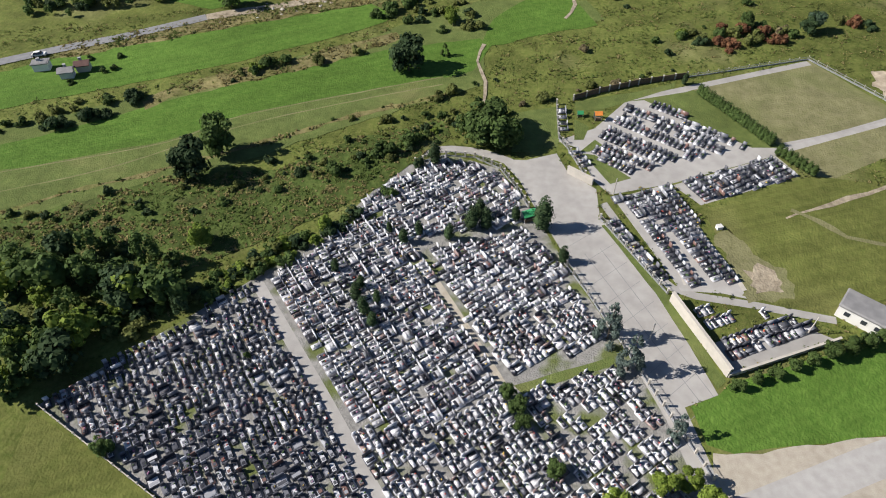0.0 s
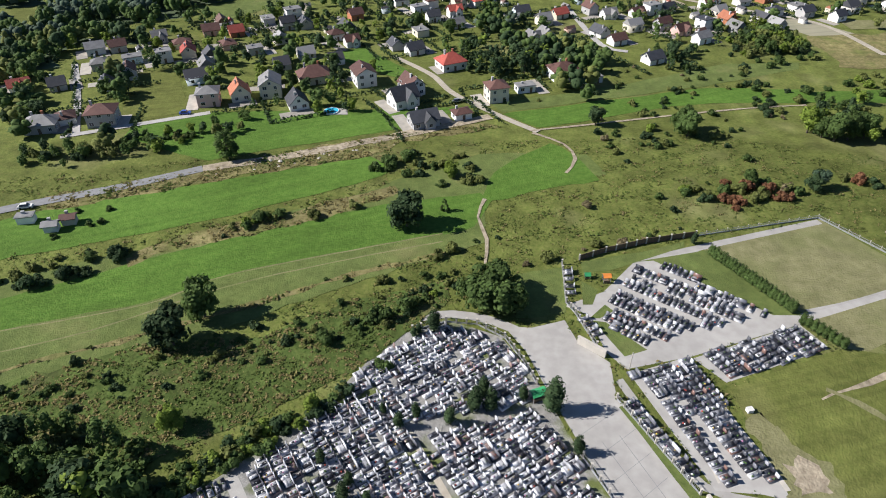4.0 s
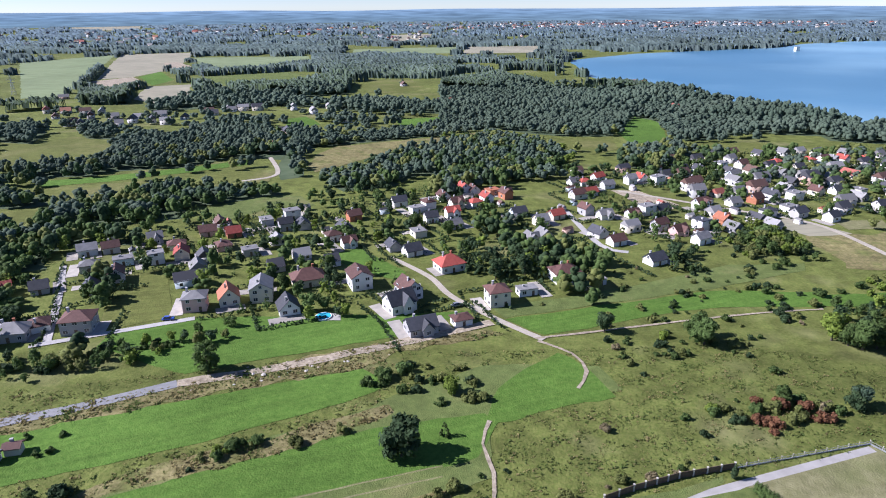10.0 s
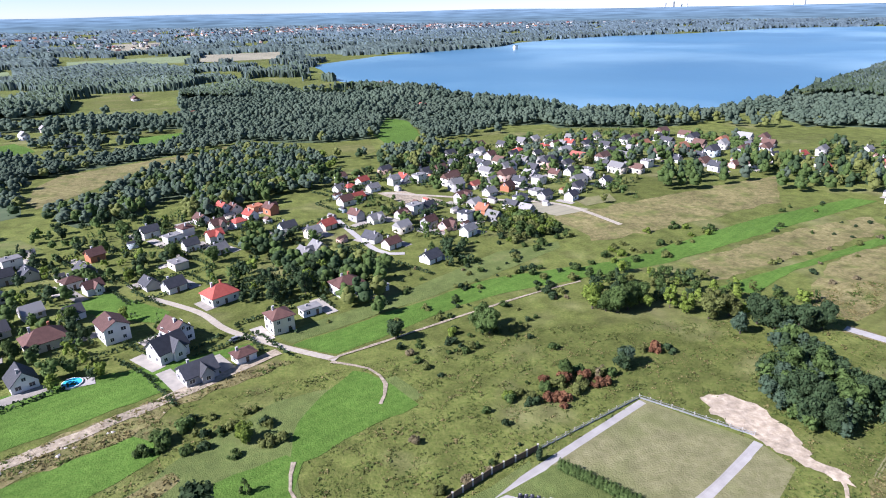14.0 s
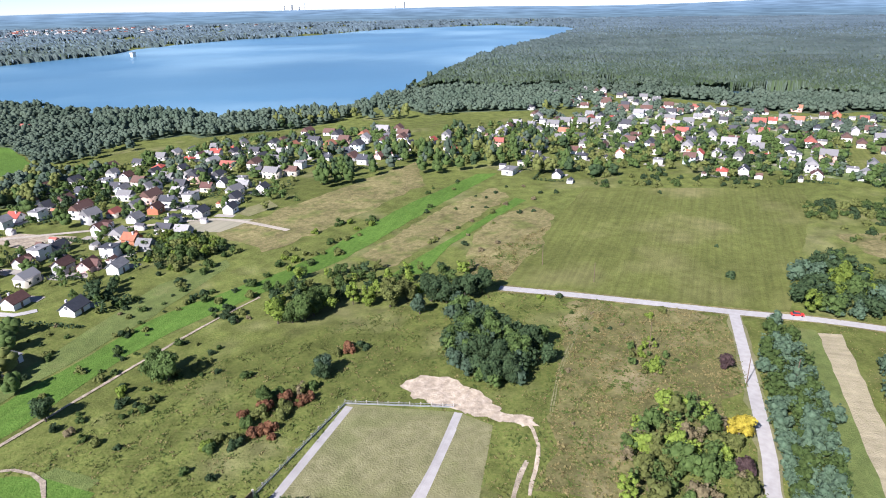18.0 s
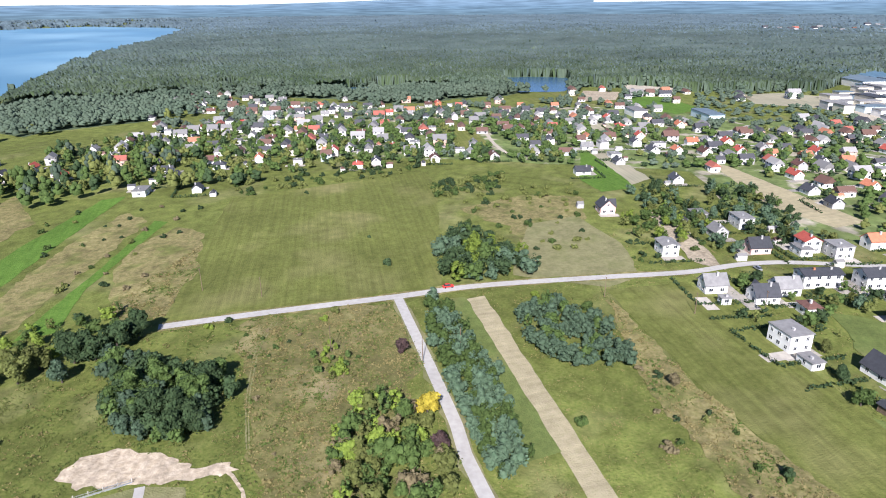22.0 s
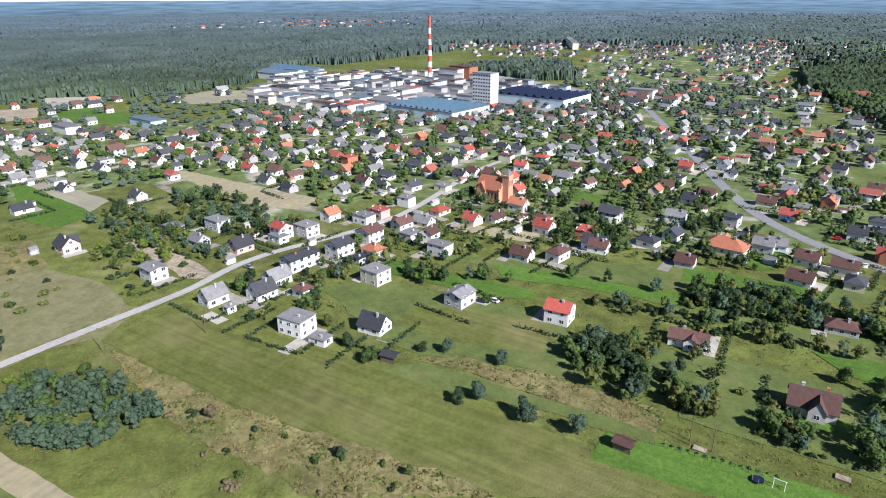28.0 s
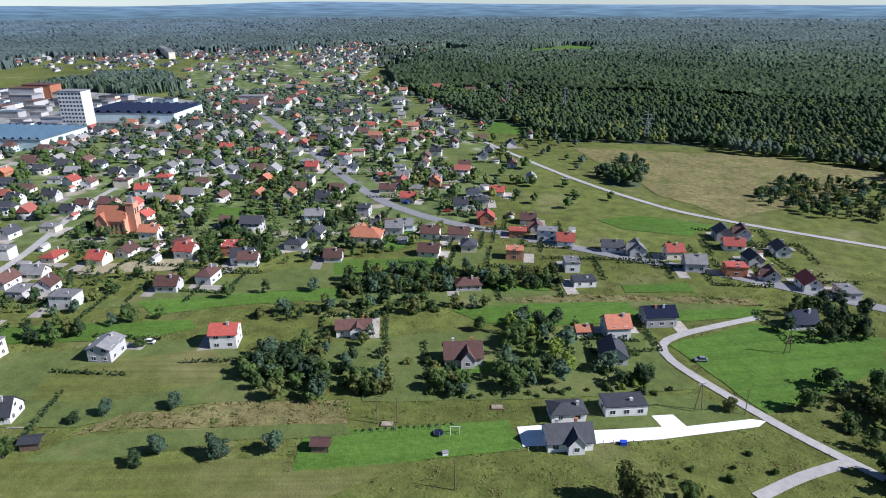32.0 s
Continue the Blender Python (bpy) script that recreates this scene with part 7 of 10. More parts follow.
for poly, n in (([(15.1, 366.7), (138, 439.4), (236.7, 441.2), (168.3, 291.5), (61.4, 245.2), (21.8, 256.2)], 60), ([(-208.3, 177.6), (-179.1, 231.6), (-107.9, 277.7), (-63.6, 215.3), (-93.7, 159.8), (-159.9, 133.5)], 26), ([(130.1, 411.2), (248.2, 426), (264.4, 367), (179.3, 297.1), (84.9, 288.8)], 24)):
    xs, ys = [p[0] for p in poly], [p[1] for p in poly]
    for k in range(n * 6):
        x, y = FR.uniform(min(xs), max(xs)), FR.uniform(min(ys), max(ys))
        if n > 0 and inside(x, y, poly) and street_free(x, y) and not any(abs(x - p.x) < 11 and abs(y - p.y) < 11 for p in TOWN) and not any(abs(x - p) < 11 and abs(y - q) < 11 for p, q in FAR_SPOTS):
            n -= 1
            FAR_SPOTS.append((x, y))
            far_house(x, y, 34 + FR.choice((0, 90)), FR.uniform(6, 9), FR.uniform(5.5, 7), FR.choice((2.6, 3, 3.6)))
tagged(new("far_houses", raw_mesh("far_houses", np.array(FAR_V), np.array(FAR_F), M["far_wall"])), "pale walls of far-off houses among woods", "houses", kind="stuff")
tagged(new("far_windows", raw_mesh("far_windows", np.array(FAR_WV), np.arange(len(FAR_WV)).reshape(-1, 4), M["glass"])), "dark windows of far-off houses", "windows", kind="stuff")
me = bpy.data.meshes.new("far_roofs")
me.from_pydata(FAR_RV, [], [list(dict.fromkeys(f)) for f in FAR_RF])
me.materials.append(M["far_roof"])
tagged(new("far_roofs", me), "red and grey roofs of far-off houses", "houses", kind="stuff")


def stack_tower(x, y, h, r, label):
    e = empty("cooling_tower", pose(x, y, 0), label, "tower")
    part("shell", tube(bmesh.new(), [(0, 0, 0), (0, 0, h * 0.5), (0, 0, h * 0.8), (0, 0, h)], (r, r * 0.72, r * 0.66, r * 0.7), 18), M["wall"], e)


for x, y, h, r in ((2908.2, 4539.9, 118, 22), (3040, 3383.8, 128, 20), (2898.2, 4627.8, 112, 16), (2926.4, 4380.6, 132, 6), (2918.1, 4453.5, 104, 20), (3031, 3462.4, 104, 12)):
    k = 4832 / math.hypot(x, y)
    stack_tower(x * k, y * k, h * 1.0, r, "pale cooling tower of a far power station")
block(578.2, 1573.4, 17, 9, 9, 9, "wall", "grey", "small white tower building on the lake shore")

# ---- woods and far forest ----
def wood_shape(rng, quads):
    """One tree, one unit wide and high."""
    rows = [(0, 0, 0.42, 0.36, 0.34)]
    for k in range(4):
        a = k * 1.57 + rng.uniform(-0.4, 0.4)
        rows.append((0.24 * math.cos(a), 0.24 * math.sin(a), rng.uniform(0.45, 0.76), rng.uniform(0.18, 0.26), rng.uniform(0.17, 0.24)))
    rows.append((rng.uniform(-0.08, 0.08), rng.uniform(-0.08, 0.08), 0.84, 0.2, 0.2))
    return with_sprays(lumps(rng, rows), leaf_quads(rng, [(x, y, z, max(r, up)) for x, y, z, r, up in rows], quads, 0.075, 0.5, 0.4))


def fast_woods(name, leaf, spots, label, quads, seed):
    """Trees or clumps of trees as one mesh: spots are rows of x, y, width, height."""
    rng = np.random.default_rng(seed)
    spots = np.array(spots)
    vs, fs, base = [], [], 0
    for p in range(6):
        mine = spots[p::6]
        v, f = wood_shape(rng, quads)
        a = rng.uniform(0, 6.28, len(mine))
        c, s = np.cos(a)[:, None], np.sin(a)[:, None]
        w, h = mine[:, 2:3], mine[:, 3:4]
        vs.append(np.stack([mine[:, :1] + (v[:, 0] * c - v[:, 1] * s) * w, mine[:, 1:2] + (v[:, 0] * s + v[:, 1] * c) * w, v[:, 2] * h], 2).reshape(-1, 3))
        fs.append((f[None] + (base + len(v) * np.arange(len(mine)))[:, None, None]).reshape(-1, 3))
        base += len(v) * len(mine)
    return tagged(new(name, raw_mesh(name, np.concatenate(vs), np.concatenate(fs), M["leaf_" + leaf])), label, "woods", kind="stuff")


HOUSES = [o.matrix_basis.translation.to_2d() for o in scene.objects if o.name.split(".")[0] in ("house", "church", "factory_building", "office_tower")]
GRID = {}
for p in HOUSES:
    GRID.setdefault((int(p.x // 25), int(p.y // 25)), []).append(p)


ROADS = {}
for o in scene.objects:
    if o.name.split(".")[0] == "road":
        for v in o.data.vertices:
            ROADS.setdefault((int(v.co.x // 6), int(v.co.y // 6)), 1)


def near_house(x, y, gap, roads=True):
    if roads and any((int(x // 6) + i, int(y // 6) + j) in ROADS for i in (-1, 0, 1) for j in (-1, 0, 1)):
        return True
    for i in (-1, 0, 1):
        for j in (-1, 0, 1):
            for p in GRID.get((int(x // 25) + i, int(y // 25) + j), ()):
                if abs(p.x - x) < gap and abs(p.y - y) < gap:
                    return True
    return False


OPEN = [[v.co.to_2d() for v in o.data.vertices] for o in scene.objects if o.name.split(".")[0] in ("field", "water", "meadow", "lawn", "weeds")]
OPEN = [(min(v.x for v in c), max(v.x for v in c), min(v.y for v in c), max(v.y for v in c), [tuple(v) for v in c]) for c in OPEN]


def clear_of_fields(x, y):
    return not any(a < x < b and c < y < d and inside(x, y, poly) for a, b, c, d, poly in OPEN)


# far woods in belts: mid, far and hazy leaves hold painted haze, paler and bluer
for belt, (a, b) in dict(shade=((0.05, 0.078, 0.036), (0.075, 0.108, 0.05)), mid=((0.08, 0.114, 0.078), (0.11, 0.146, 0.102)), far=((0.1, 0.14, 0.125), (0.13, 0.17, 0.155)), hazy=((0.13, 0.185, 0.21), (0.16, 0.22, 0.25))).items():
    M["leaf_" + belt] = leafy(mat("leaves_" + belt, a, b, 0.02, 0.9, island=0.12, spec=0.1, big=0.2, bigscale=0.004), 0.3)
    LOOK[belt] = dict(shade="deep green", mid="faintly hazed green", far="haze-paled green", hazy="haze-blue, far-off")[belt]
FOREST = dict(dark=[], green=[], olive=[], shade=[], mid=[], far=[], hazy=[])


def in_woods(x, y):
    return any(a < x < b and c < y < d and inside(x, y, poly) for a, b, c, d, poly in WOODS)


WR = random.Random(21)
R = 134.0
while R < 860:
    step = max(6.6, R * 0.0128)
    a = -1.95
    while a < 2.5:
        x, y = (R + WR.uniform(-0.5, 0.5) * step) * math.cos(a), (R + WR.uniform(-0.5, 0.5) * step) * math.sin(a) - 10
        a += step / R * WR.uniform(0.8, 1.2)
        n = noise.noise(Vector((x / 170, y / 170, 4.0))) + 0.6 * noise.noise(Vector((x / 50, y / 50, 9.0)))
        deg, r = math.degrees(a), R / 1.117
        closed = in_woods(x, y)
        town = not closed and -80 < deg < 25 and r < (560 if deg > -8 else 900)
        if closed:
            keep = n > -0.72
        elif town:
            keep = n > -0.5 and WR.random() < (0.31 if r < 560 else 0.36) * (0.45 if deg < -58 else 1) and r > 300 and (deg < -18 or r > 370)
        elif deg > 30:
            keep = (n > 0.12 and WR.random() < 0.4 and r > 300) or (n > 0.0 and deg > 85 and 150 < r < 330 and y > 118 + 0.35 * (x + 60))
        else:
            keep = n > 0.25 and r > 400
        if not keep or near_house(x, y, 5 if town or r < 420 else 6 + step * 0.15) or not clear_of_fields(x, y):
            continue
        k = WR.random()
        # farther trees take the mid leaves with a little haze in their colour
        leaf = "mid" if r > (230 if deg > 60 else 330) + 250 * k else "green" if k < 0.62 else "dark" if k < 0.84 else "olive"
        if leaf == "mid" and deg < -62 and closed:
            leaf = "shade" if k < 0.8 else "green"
        stand = 1 + 0.5 * noise.noise(Vector((x / 90, y / 90, 2.0)))
        tall = (WR.uniform(3.0, 6.5) if town else WR.uniform(5.5, 9.0) if deg > 60 and R < 620 else WR.uniform(7.0, 12.0)) * stand
        FOREST[leaf].append((x, y, step * WR.uniform(1.0, 1.4) * (0.75 if town else 1), tall))
    R += step * 0.9
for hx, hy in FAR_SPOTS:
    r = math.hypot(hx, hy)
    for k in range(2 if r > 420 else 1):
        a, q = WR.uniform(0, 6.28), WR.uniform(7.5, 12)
        # haze painted into the leaves grows with distance
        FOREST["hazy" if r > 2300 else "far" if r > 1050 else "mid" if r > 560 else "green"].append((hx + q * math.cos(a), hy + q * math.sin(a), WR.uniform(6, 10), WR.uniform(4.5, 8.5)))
for k, (leaf, spots) in enumerate(FOREST.items()):
    if spots:
        fast_woods("woods", leaf, spots, f"{LOOK[leaf]} trees of gardens and wide mixed woods", dict(dark=26, green=26, olive=26, mid=12, shade=12).get(leaf, 2), k)


def in_many(px, py, poly):
    """Which of many points lie inside the outline."""
    hit = np.zeros(px.shape, bool)
    for (x0, y0), (x1, y1) in zip(poly, poly[1:] + poly[:1]):
        if y0 != y1:
            hit ^= ((y0 > py) != (y1 > py)) & (px < (x1 - x0) * (py - y0) / (y1 - y0) + x0)
    return hit


def swell(px, py, size, seed):
    """Smooth uneven noise between about -1 and 1 over the plan."""
    rng = np.random.default_rng(seed)
    out = np.zeros(px.shape)
    for k in range(9):
        a, f, p = rng.uniform(0, 6.28), rng.uniform(0.5, 2.2) / size, rng.uniform(0, 6.28)
        out += np.sin((px * math.cos(a) + py * math.sin(a)) * f * 6.28 + p + 1.3 * np.sin((py * math.cos(a) - px * math.sin(a)) * f * 4 + p))
    return out / 3.2


def canopy(near, far, rows, turn, seed):
    """The closed tops of the far forest: one uneven sheet of crowns that drops to the ground at the forest's edge."""
    rng = np.random.default_rng(seed)
    q = 1 / np.linspace(1 / near, 1 / far, rows)
    angle = np.arange(radians(-112), radians(143), turn)
    shape = (len(q), len(angle))
    rr = q[:, None] * (1 + rng.uniform(-0.45, 0.45, shape) * np.gradient(q)[:, None] / q[:, None])
    aa = angle[None] + rng.uniform(-0.42, 0.42, shape) * turn
    x, y = rr * np.cos(aa), rr * np.sin(aa) - 10
    deg = np.degrees(aa)
    closed = np.zeros(shape, bool)
    for _, _, _, _, poly in WOODS:
        closed |= in_many(x, y, poly)
    patchy = swell(x, y, 420, 5) + 0.7 * swell(x, y, 130, 6)
    closed |= (deg > 30) & (rr > 1650) & (patchy > np.where(deg < 88, -0.5, -0.05))
    closed |= (deg > 30) & (rr <= 1650) & (patchy > 0.75)
    closed &= swell(x, y, 60, 8) > -1.5
    for a, b, c, d, poly in OPEN:
        if max(abs(a), abs(b), abs(c), abs(d)) > 700:
            closed &= ~in_many(x, y, poly)
    for p in [Vector(q) for q in FAR_SPOTS if math.hypot(*q) > 800] + [p for p in HOUSES if p.length > 780]:
        closed &= (x - p.x) ** 2 + (y - p.y) ** 2 > (13 + 0.004 * p.length) ** 2
    grain = np.maximum(0.55, 1.15 - rr / 3500)
    top = 9.5 + 2.2 * swell(x, y, 150, 11) + grain * (1.5 * swell(x, y, 17, 12) + rng.normal(0, 1.1, shape))
    z = np.where(closed, np.maximum(top, 3.0), -1.0)
    v = np.stack([x, y, z], 2).reshape(-1, 3)
    n, m = shape
    i = (np.arange(n - 1)[:, None] * m + np.arange(m - 1)[None]).reshape(-1)
    f = np.stack([i, i + m, i + m + 1, i + 1], 1)
    f = f[(z.reshape(-1)[f] > 0).sum(1) >= 2]
    f = np.concatenate([f[:, (0, 1, 2)], f[:, (0, 2, 3)]])
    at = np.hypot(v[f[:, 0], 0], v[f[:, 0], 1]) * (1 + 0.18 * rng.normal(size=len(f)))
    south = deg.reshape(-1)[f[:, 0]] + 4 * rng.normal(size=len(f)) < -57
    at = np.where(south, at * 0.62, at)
    # belts outward: each leaf colour holds more painted haze than the last
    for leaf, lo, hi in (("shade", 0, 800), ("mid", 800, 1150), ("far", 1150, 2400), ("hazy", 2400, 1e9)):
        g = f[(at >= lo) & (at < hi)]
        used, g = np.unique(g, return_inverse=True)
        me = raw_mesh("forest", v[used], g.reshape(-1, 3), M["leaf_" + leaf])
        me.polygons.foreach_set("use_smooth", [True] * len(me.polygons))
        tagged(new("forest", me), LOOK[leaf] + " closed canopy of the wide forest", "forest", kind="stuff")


canopy(800.0, 4700.0, 150, 0.0017, 77)
# ---- cemetery ----
M["granite_dark"] = granite("dark_granite", [(0.0, (0.035, 0.036, 0.045)), (0.24, (0.085, 0.087, 0.1)), (0.48, (0.17, 0.173, 0.195)), (0.68, (0.33, 0.335, 0.36)), (0.84, (0.58, 0.585, 0.6)), (0.95, (0.2, 0.12, 0.1))])
M["granite_light"] = granite("pale_granite", [(0.0, (0.03, 0.03, 0.038)), (0.22, (0.14, 0.14, 0.16)), (0.36, (0.38, 0.38, 0.4)), (0.52, (0.56, 0.56, 0.58)), (0.76, (0.72, 0.72, 0.735)), (0.95, (0.3, 0.21, 0.19))])
M["flowers"] = granite("grave_flowers", [(0.0, (0.06, 0.12, 0.03)), (0.4, (0.66, 0.66, 0.62)), (0.62, (0.42, 0.08, 0.06)), (0.72, (0.6, 0.42, 0.1)), (0.8, (0.42, 0.2, 0.32)), (0.88, (0.09, 0.16, 0.05))], 0.9)


def grave_boxes(rng):
    """Boxes of one grave, head at +x: kerb, slab and headstone as (x0, x1, y0, y1, z0, z1, slant), and its flowers."""
    w = rng.choice((0.9, 0.96, 1.0, 1.04)) if rng.random() < 0.88 else 1.95
    l, hh = rng.uniform(1.9, 2.15), rng.uniform(0.65, 1.15)
    stone = [("kerb", (-l / 2, l / 2, -w / 2, w / 2, -0.15, 0.22, 0.0)), ("slab", (-l / 2 + 0.16, l / 2 - 0.42, -w / 2 + 0.15, w / 2 - 0.15, 0.22, 0.34, 0.0)), ("plaque", (-l / 2 + 0.3, -l / 2 + 0.85, -w / 2 + 0.24, w / 2 - 0.24, 0.34, 0.37, 0.0))]
    stone.append(("headstone", (l / 2 - 0.3, l / 2 - 0.14, -w / 2 + 0.1, w / 2 - 0.1, 0.22, 0.22 + hh, 0.0)))
    flowers = []
    for k in range(rng.choice((1, 1, 2, 2))):
        x, y, q = rng.uniform(-0.7, 0.45), rng.uniform(-0.25, 0.25), rng.uniform(0.06, 0.15)
        flowers.append((x - q, x + q, y - q, y + q, 0.36, 0.36 + q * 1.3, q * 0.4))
    return stone, flowers


GR = random.Random(9)
PROTO = [grave_boxes(GR) for _ in range(14)]
BOXF = np.array(((4, 5, 6, 7), (0, 1, 5, 4), (1, 2, 6, 5), (2, 3, 7, 6), (3, 0, 4, 7)))


def corner_array(b):
    x0, x1, y0, y1, z0, z1, k = b
    return np.array([(x0, y0, z0), (x1, y0, z0), (x1, y1, z0), (x0, y1, z0), (x0 + k, y0 + k, z1), (x1 - k, y0 + k, z1), (x1 - k, y1 - k, z1), (x0 + k, y1 - k, z1)])


GRAVES = [0]


def fill(poly, angle, across, along, axis, stone, empty_share=0.05, near=None, size=1.0):
    """Graves in rows inside poly. angle: of the rows; across: pitch within a row; along: from row to row; axis: of the graves. near: the stretch built as single things."""
    c, s = math.cos(radians(angle)), math.sin(radians(angle))
    us = [x * c + y * s for x, y in poly]
    vs = [-x * s + y * c for x, y in poly]
    sv, sf, fv, ff = [], [], [], []
    v = min(vs)
    while v < max(vs):
        u = min(us) + GR.uniform(0, across)
        shift = GR.uniform(-0.2, 0.2)
        while u < max(us):
            x, y = u * c - (v + shift) * s, u * s + (v + shift) * c
            u += across * GR.uniform(0.92, 1.15)
            if not inside(x, y, poly) or GR.random() < empty_share:
                continue
            turn = axis + GR.uniform(-3, 3)
            i = GR.randrange(14)
            if PROTO[i][0][0][1][3] > 0.6:
                u += across * 0.8
            if near and inside(x, y, near) and GRAVES[0] < 300:
                GRAVES[0] += 1
                place_grave(x, y, turn, i, stone)
                continue
            m = np.array(((size * math.cos(radians(turn)), -size * math.sin(radians(turn)), 0), (size * math.sin(radians(turn)), size * math.cos(radians(turn)), 0), (0, 0, 1)))
            for some, vv, fz in (([b for _, b in PROTO[i][0]], sv, sf), (PROTO[i][1], fv, ff)):
                for b in some:
                    fz.append(BOXF + 8 * len(vv))
                    vv.append(corner_array(b) @ m.T + (x, y, 0.1))
        v += along * GR.uniform(0.96, 1.05)
    if sv:
        tagged(new("graves", raw_mesh("graves", np.concatenate(sv), np.concatenate(sf), M[stone])), "closely set polished granite graves with headstones", "graves", kind="stuff")
        tagged(new("grave_flowers", raw_mesh("grave_flowers", np.concatenate(fv), np.concatenate(ff), M["flowers"])), "flowers and wreaths lying on graves", "flowers", kind="stuff")


def place_grave(x, y, turn, i, stone):
    e = empty("grave", pose(x, y, 0.1, 0, 0, turn), ("dark" if stone == "granite_dark" else "pale") + " polished granite grave with headstone and flowers", "grave", "graves of the old cemetery")
    for name, b in PROTO[i][0]:
        if (name, i, stone) not in MESHES:
            me = mesh_of(name, boxes(b[:6] + (0,) + b[6:]))
            me.materials.append(M[stone])
            MESHES[name, i, stone] = me
        shared(name, MESHES[name, i, stone], e)
    if ("bouquet", i) not in MESHES:
        MESHES["bouquet", i] = mesh_of("bouquet", boxes(*(b[:6] + (0,) + b[6:] for b in PROTO[i][1])), "flowers")
    shared("bouquet", MESHES["bouquet", i], e)


NEAR = [(-67, -69), (45, -69), (45, -28), (-67, -28)]
fill([(-78.5, -27.2), (-51.1, 3.9), (-28.3, -23.1), (-17.9, -35.5), (-19, -56), (-45, -56), (-50.2, -40.2)], 41, 1.32, 2.2, 131, "granite_dark", 0.05, near=NEAR)
fill([(-48.9, 5.1), (-41.1, 14.6), (-33.7, 25), (-21.6, 19.2), (0.4, -13.6), (-10.6, -22.9), (-24.7, -23.6)], -49, 1.2, 2.2, 41, "granite_light", near=None)
fill([(-23.9, -24.8), (-10.6, -23.1), (0.6, -14.4), (8.4, -23.3), (12.2, -31.4), (4, -56), (-13, -56), (-14.6, -35.9)], 41, 1.24, 2.2, 131, "granite_light", near=NEAR)
fill([(-17.8, 17.4), (2.6, 25.8), (9.5, 16.6), (14.7, 7.7), (-6.6, -0)], -49, 1.2, 2.2, 41, "granite_light")
fill([(-6.1, -0.2), (14.7, 7.4), (20.5, -0.2), (1.8, -10.7)], 41, 1.24, 2.2, 131, "granite_light")
fill([(4.5, -14.4), (20.8, -6.4), (29.6, -18.3), (31.8, -27.5), (13, -56), (6, -54), (9.3, -23.2)], 42, 1.3, 2.2, 132, "granite_light", 0.2, near=NEAR)
fill([(-38.2, 22.2), (-34.7, 29.1), (-28.8, 39), (-17.9, 47.3), (-5.2, 44.1), (1.5, 33.3), (0.6, 27.8), (-21.3, 19.7)], -49, 1.2, 2.2, 41, "granite_light", 0.1)
# the new cemetery
fill([(22.2, 38.4), (27.4, 41.3), (38.7, 15.2), (36.3, 13.9)], -63, 1.3, 2.5, 27, "granite_dark", 0.03, size=1.18)
fill([(28.7, 41.9), (34.6, 44.2), (44.9, 16.7), (39.4, 15.3)], -63, 1.3, 2.5, 27, "granite_dark", 0.03, size=1.18)
fill([(19.1, 30.7), (20.8, 32), (31.3, 15.2), (29.2, 13.5)], -57, 1.4, 2.5, 33, "granite_dark", 0.03, size=1.18)
fill([(35.5, 45.1), (60.2, 58), (64.3, 51.5), (40.9, 38.9)], -55, 1.3, 3.1, 32, "granite_dark", 0.05, size=1.18)
fill([(29.1, 76.9), (33.7, 75.6), (55.6, 61.8), (51.9, 59.1)], -30, 1.3, 2.4, 60, "granite_dark", 0.03, size=1.18)
fill([(25.5, 72.6), (28.5, 74.5), (50.1, 58.9), (45.6, 56.6)], -30, 1.3, 2.4, 60, "granite_dark", 0.03, size=1.18)
fill([(22, 67.3), (24.7, 70), (44.3, 56.4), (40.4, 54.7)], -30, 1.3, 2.4, 60, "granite_dark", 0.03, size=1.18)
fill([(19.1, 61.3), (21.7, 64.4), (38.1, 54.4), (34.6, 52.2)], -30, 1.3, 2.4, 60, "granite_dark", 0.03, size=1.18)
fill([(17.6, 54.8), (20.1, 57.3), (33.2, 50.8), (29.1, 48.5)], -30, 1.3, 2.4, 60, "granite_dark", 0.06, size=1.18)
fill([(18, 51.2), (18.9, 52.4), (27.8, 47.7), (25.1, 45.9)], -30, 1.3, 2.4, 60, "granite_dark", 0.06, size=1.18)
fill([(8.4, 73), (11.6, 73.4), (12.1, 60.4), (9, 60)], 95, 2.6, 2.4, 5, "granite_dark", 0.0, size=1.18)
fill([(11.6, 53.6), (13.5, 54.7), (16.2, 47.8), (14.6, 46.4)], -55, 1.6, 2.2, 30, "granite_dark", 0.0, size=1.18)
fill([(38.8, 2.3), (53.6, 9.5), (59.3, 6.3), (42.1, -3.2)], 28, 1.25, 2.1, 118, "granite_dark", 0.08, size=1.18)
fill([(36, 7.8), (44, 11.2), (44.5, 10.3), (36.7, 6.7)], 28, 1.2, 1.5, 118, "granite_light", 0.03)
fill([(37, 5.2), (49.7, 10.6), (50.3, 9.7), (37.8, 3.7)], 28, 1.2, 1.5, 118, "granite_light", 0.1)


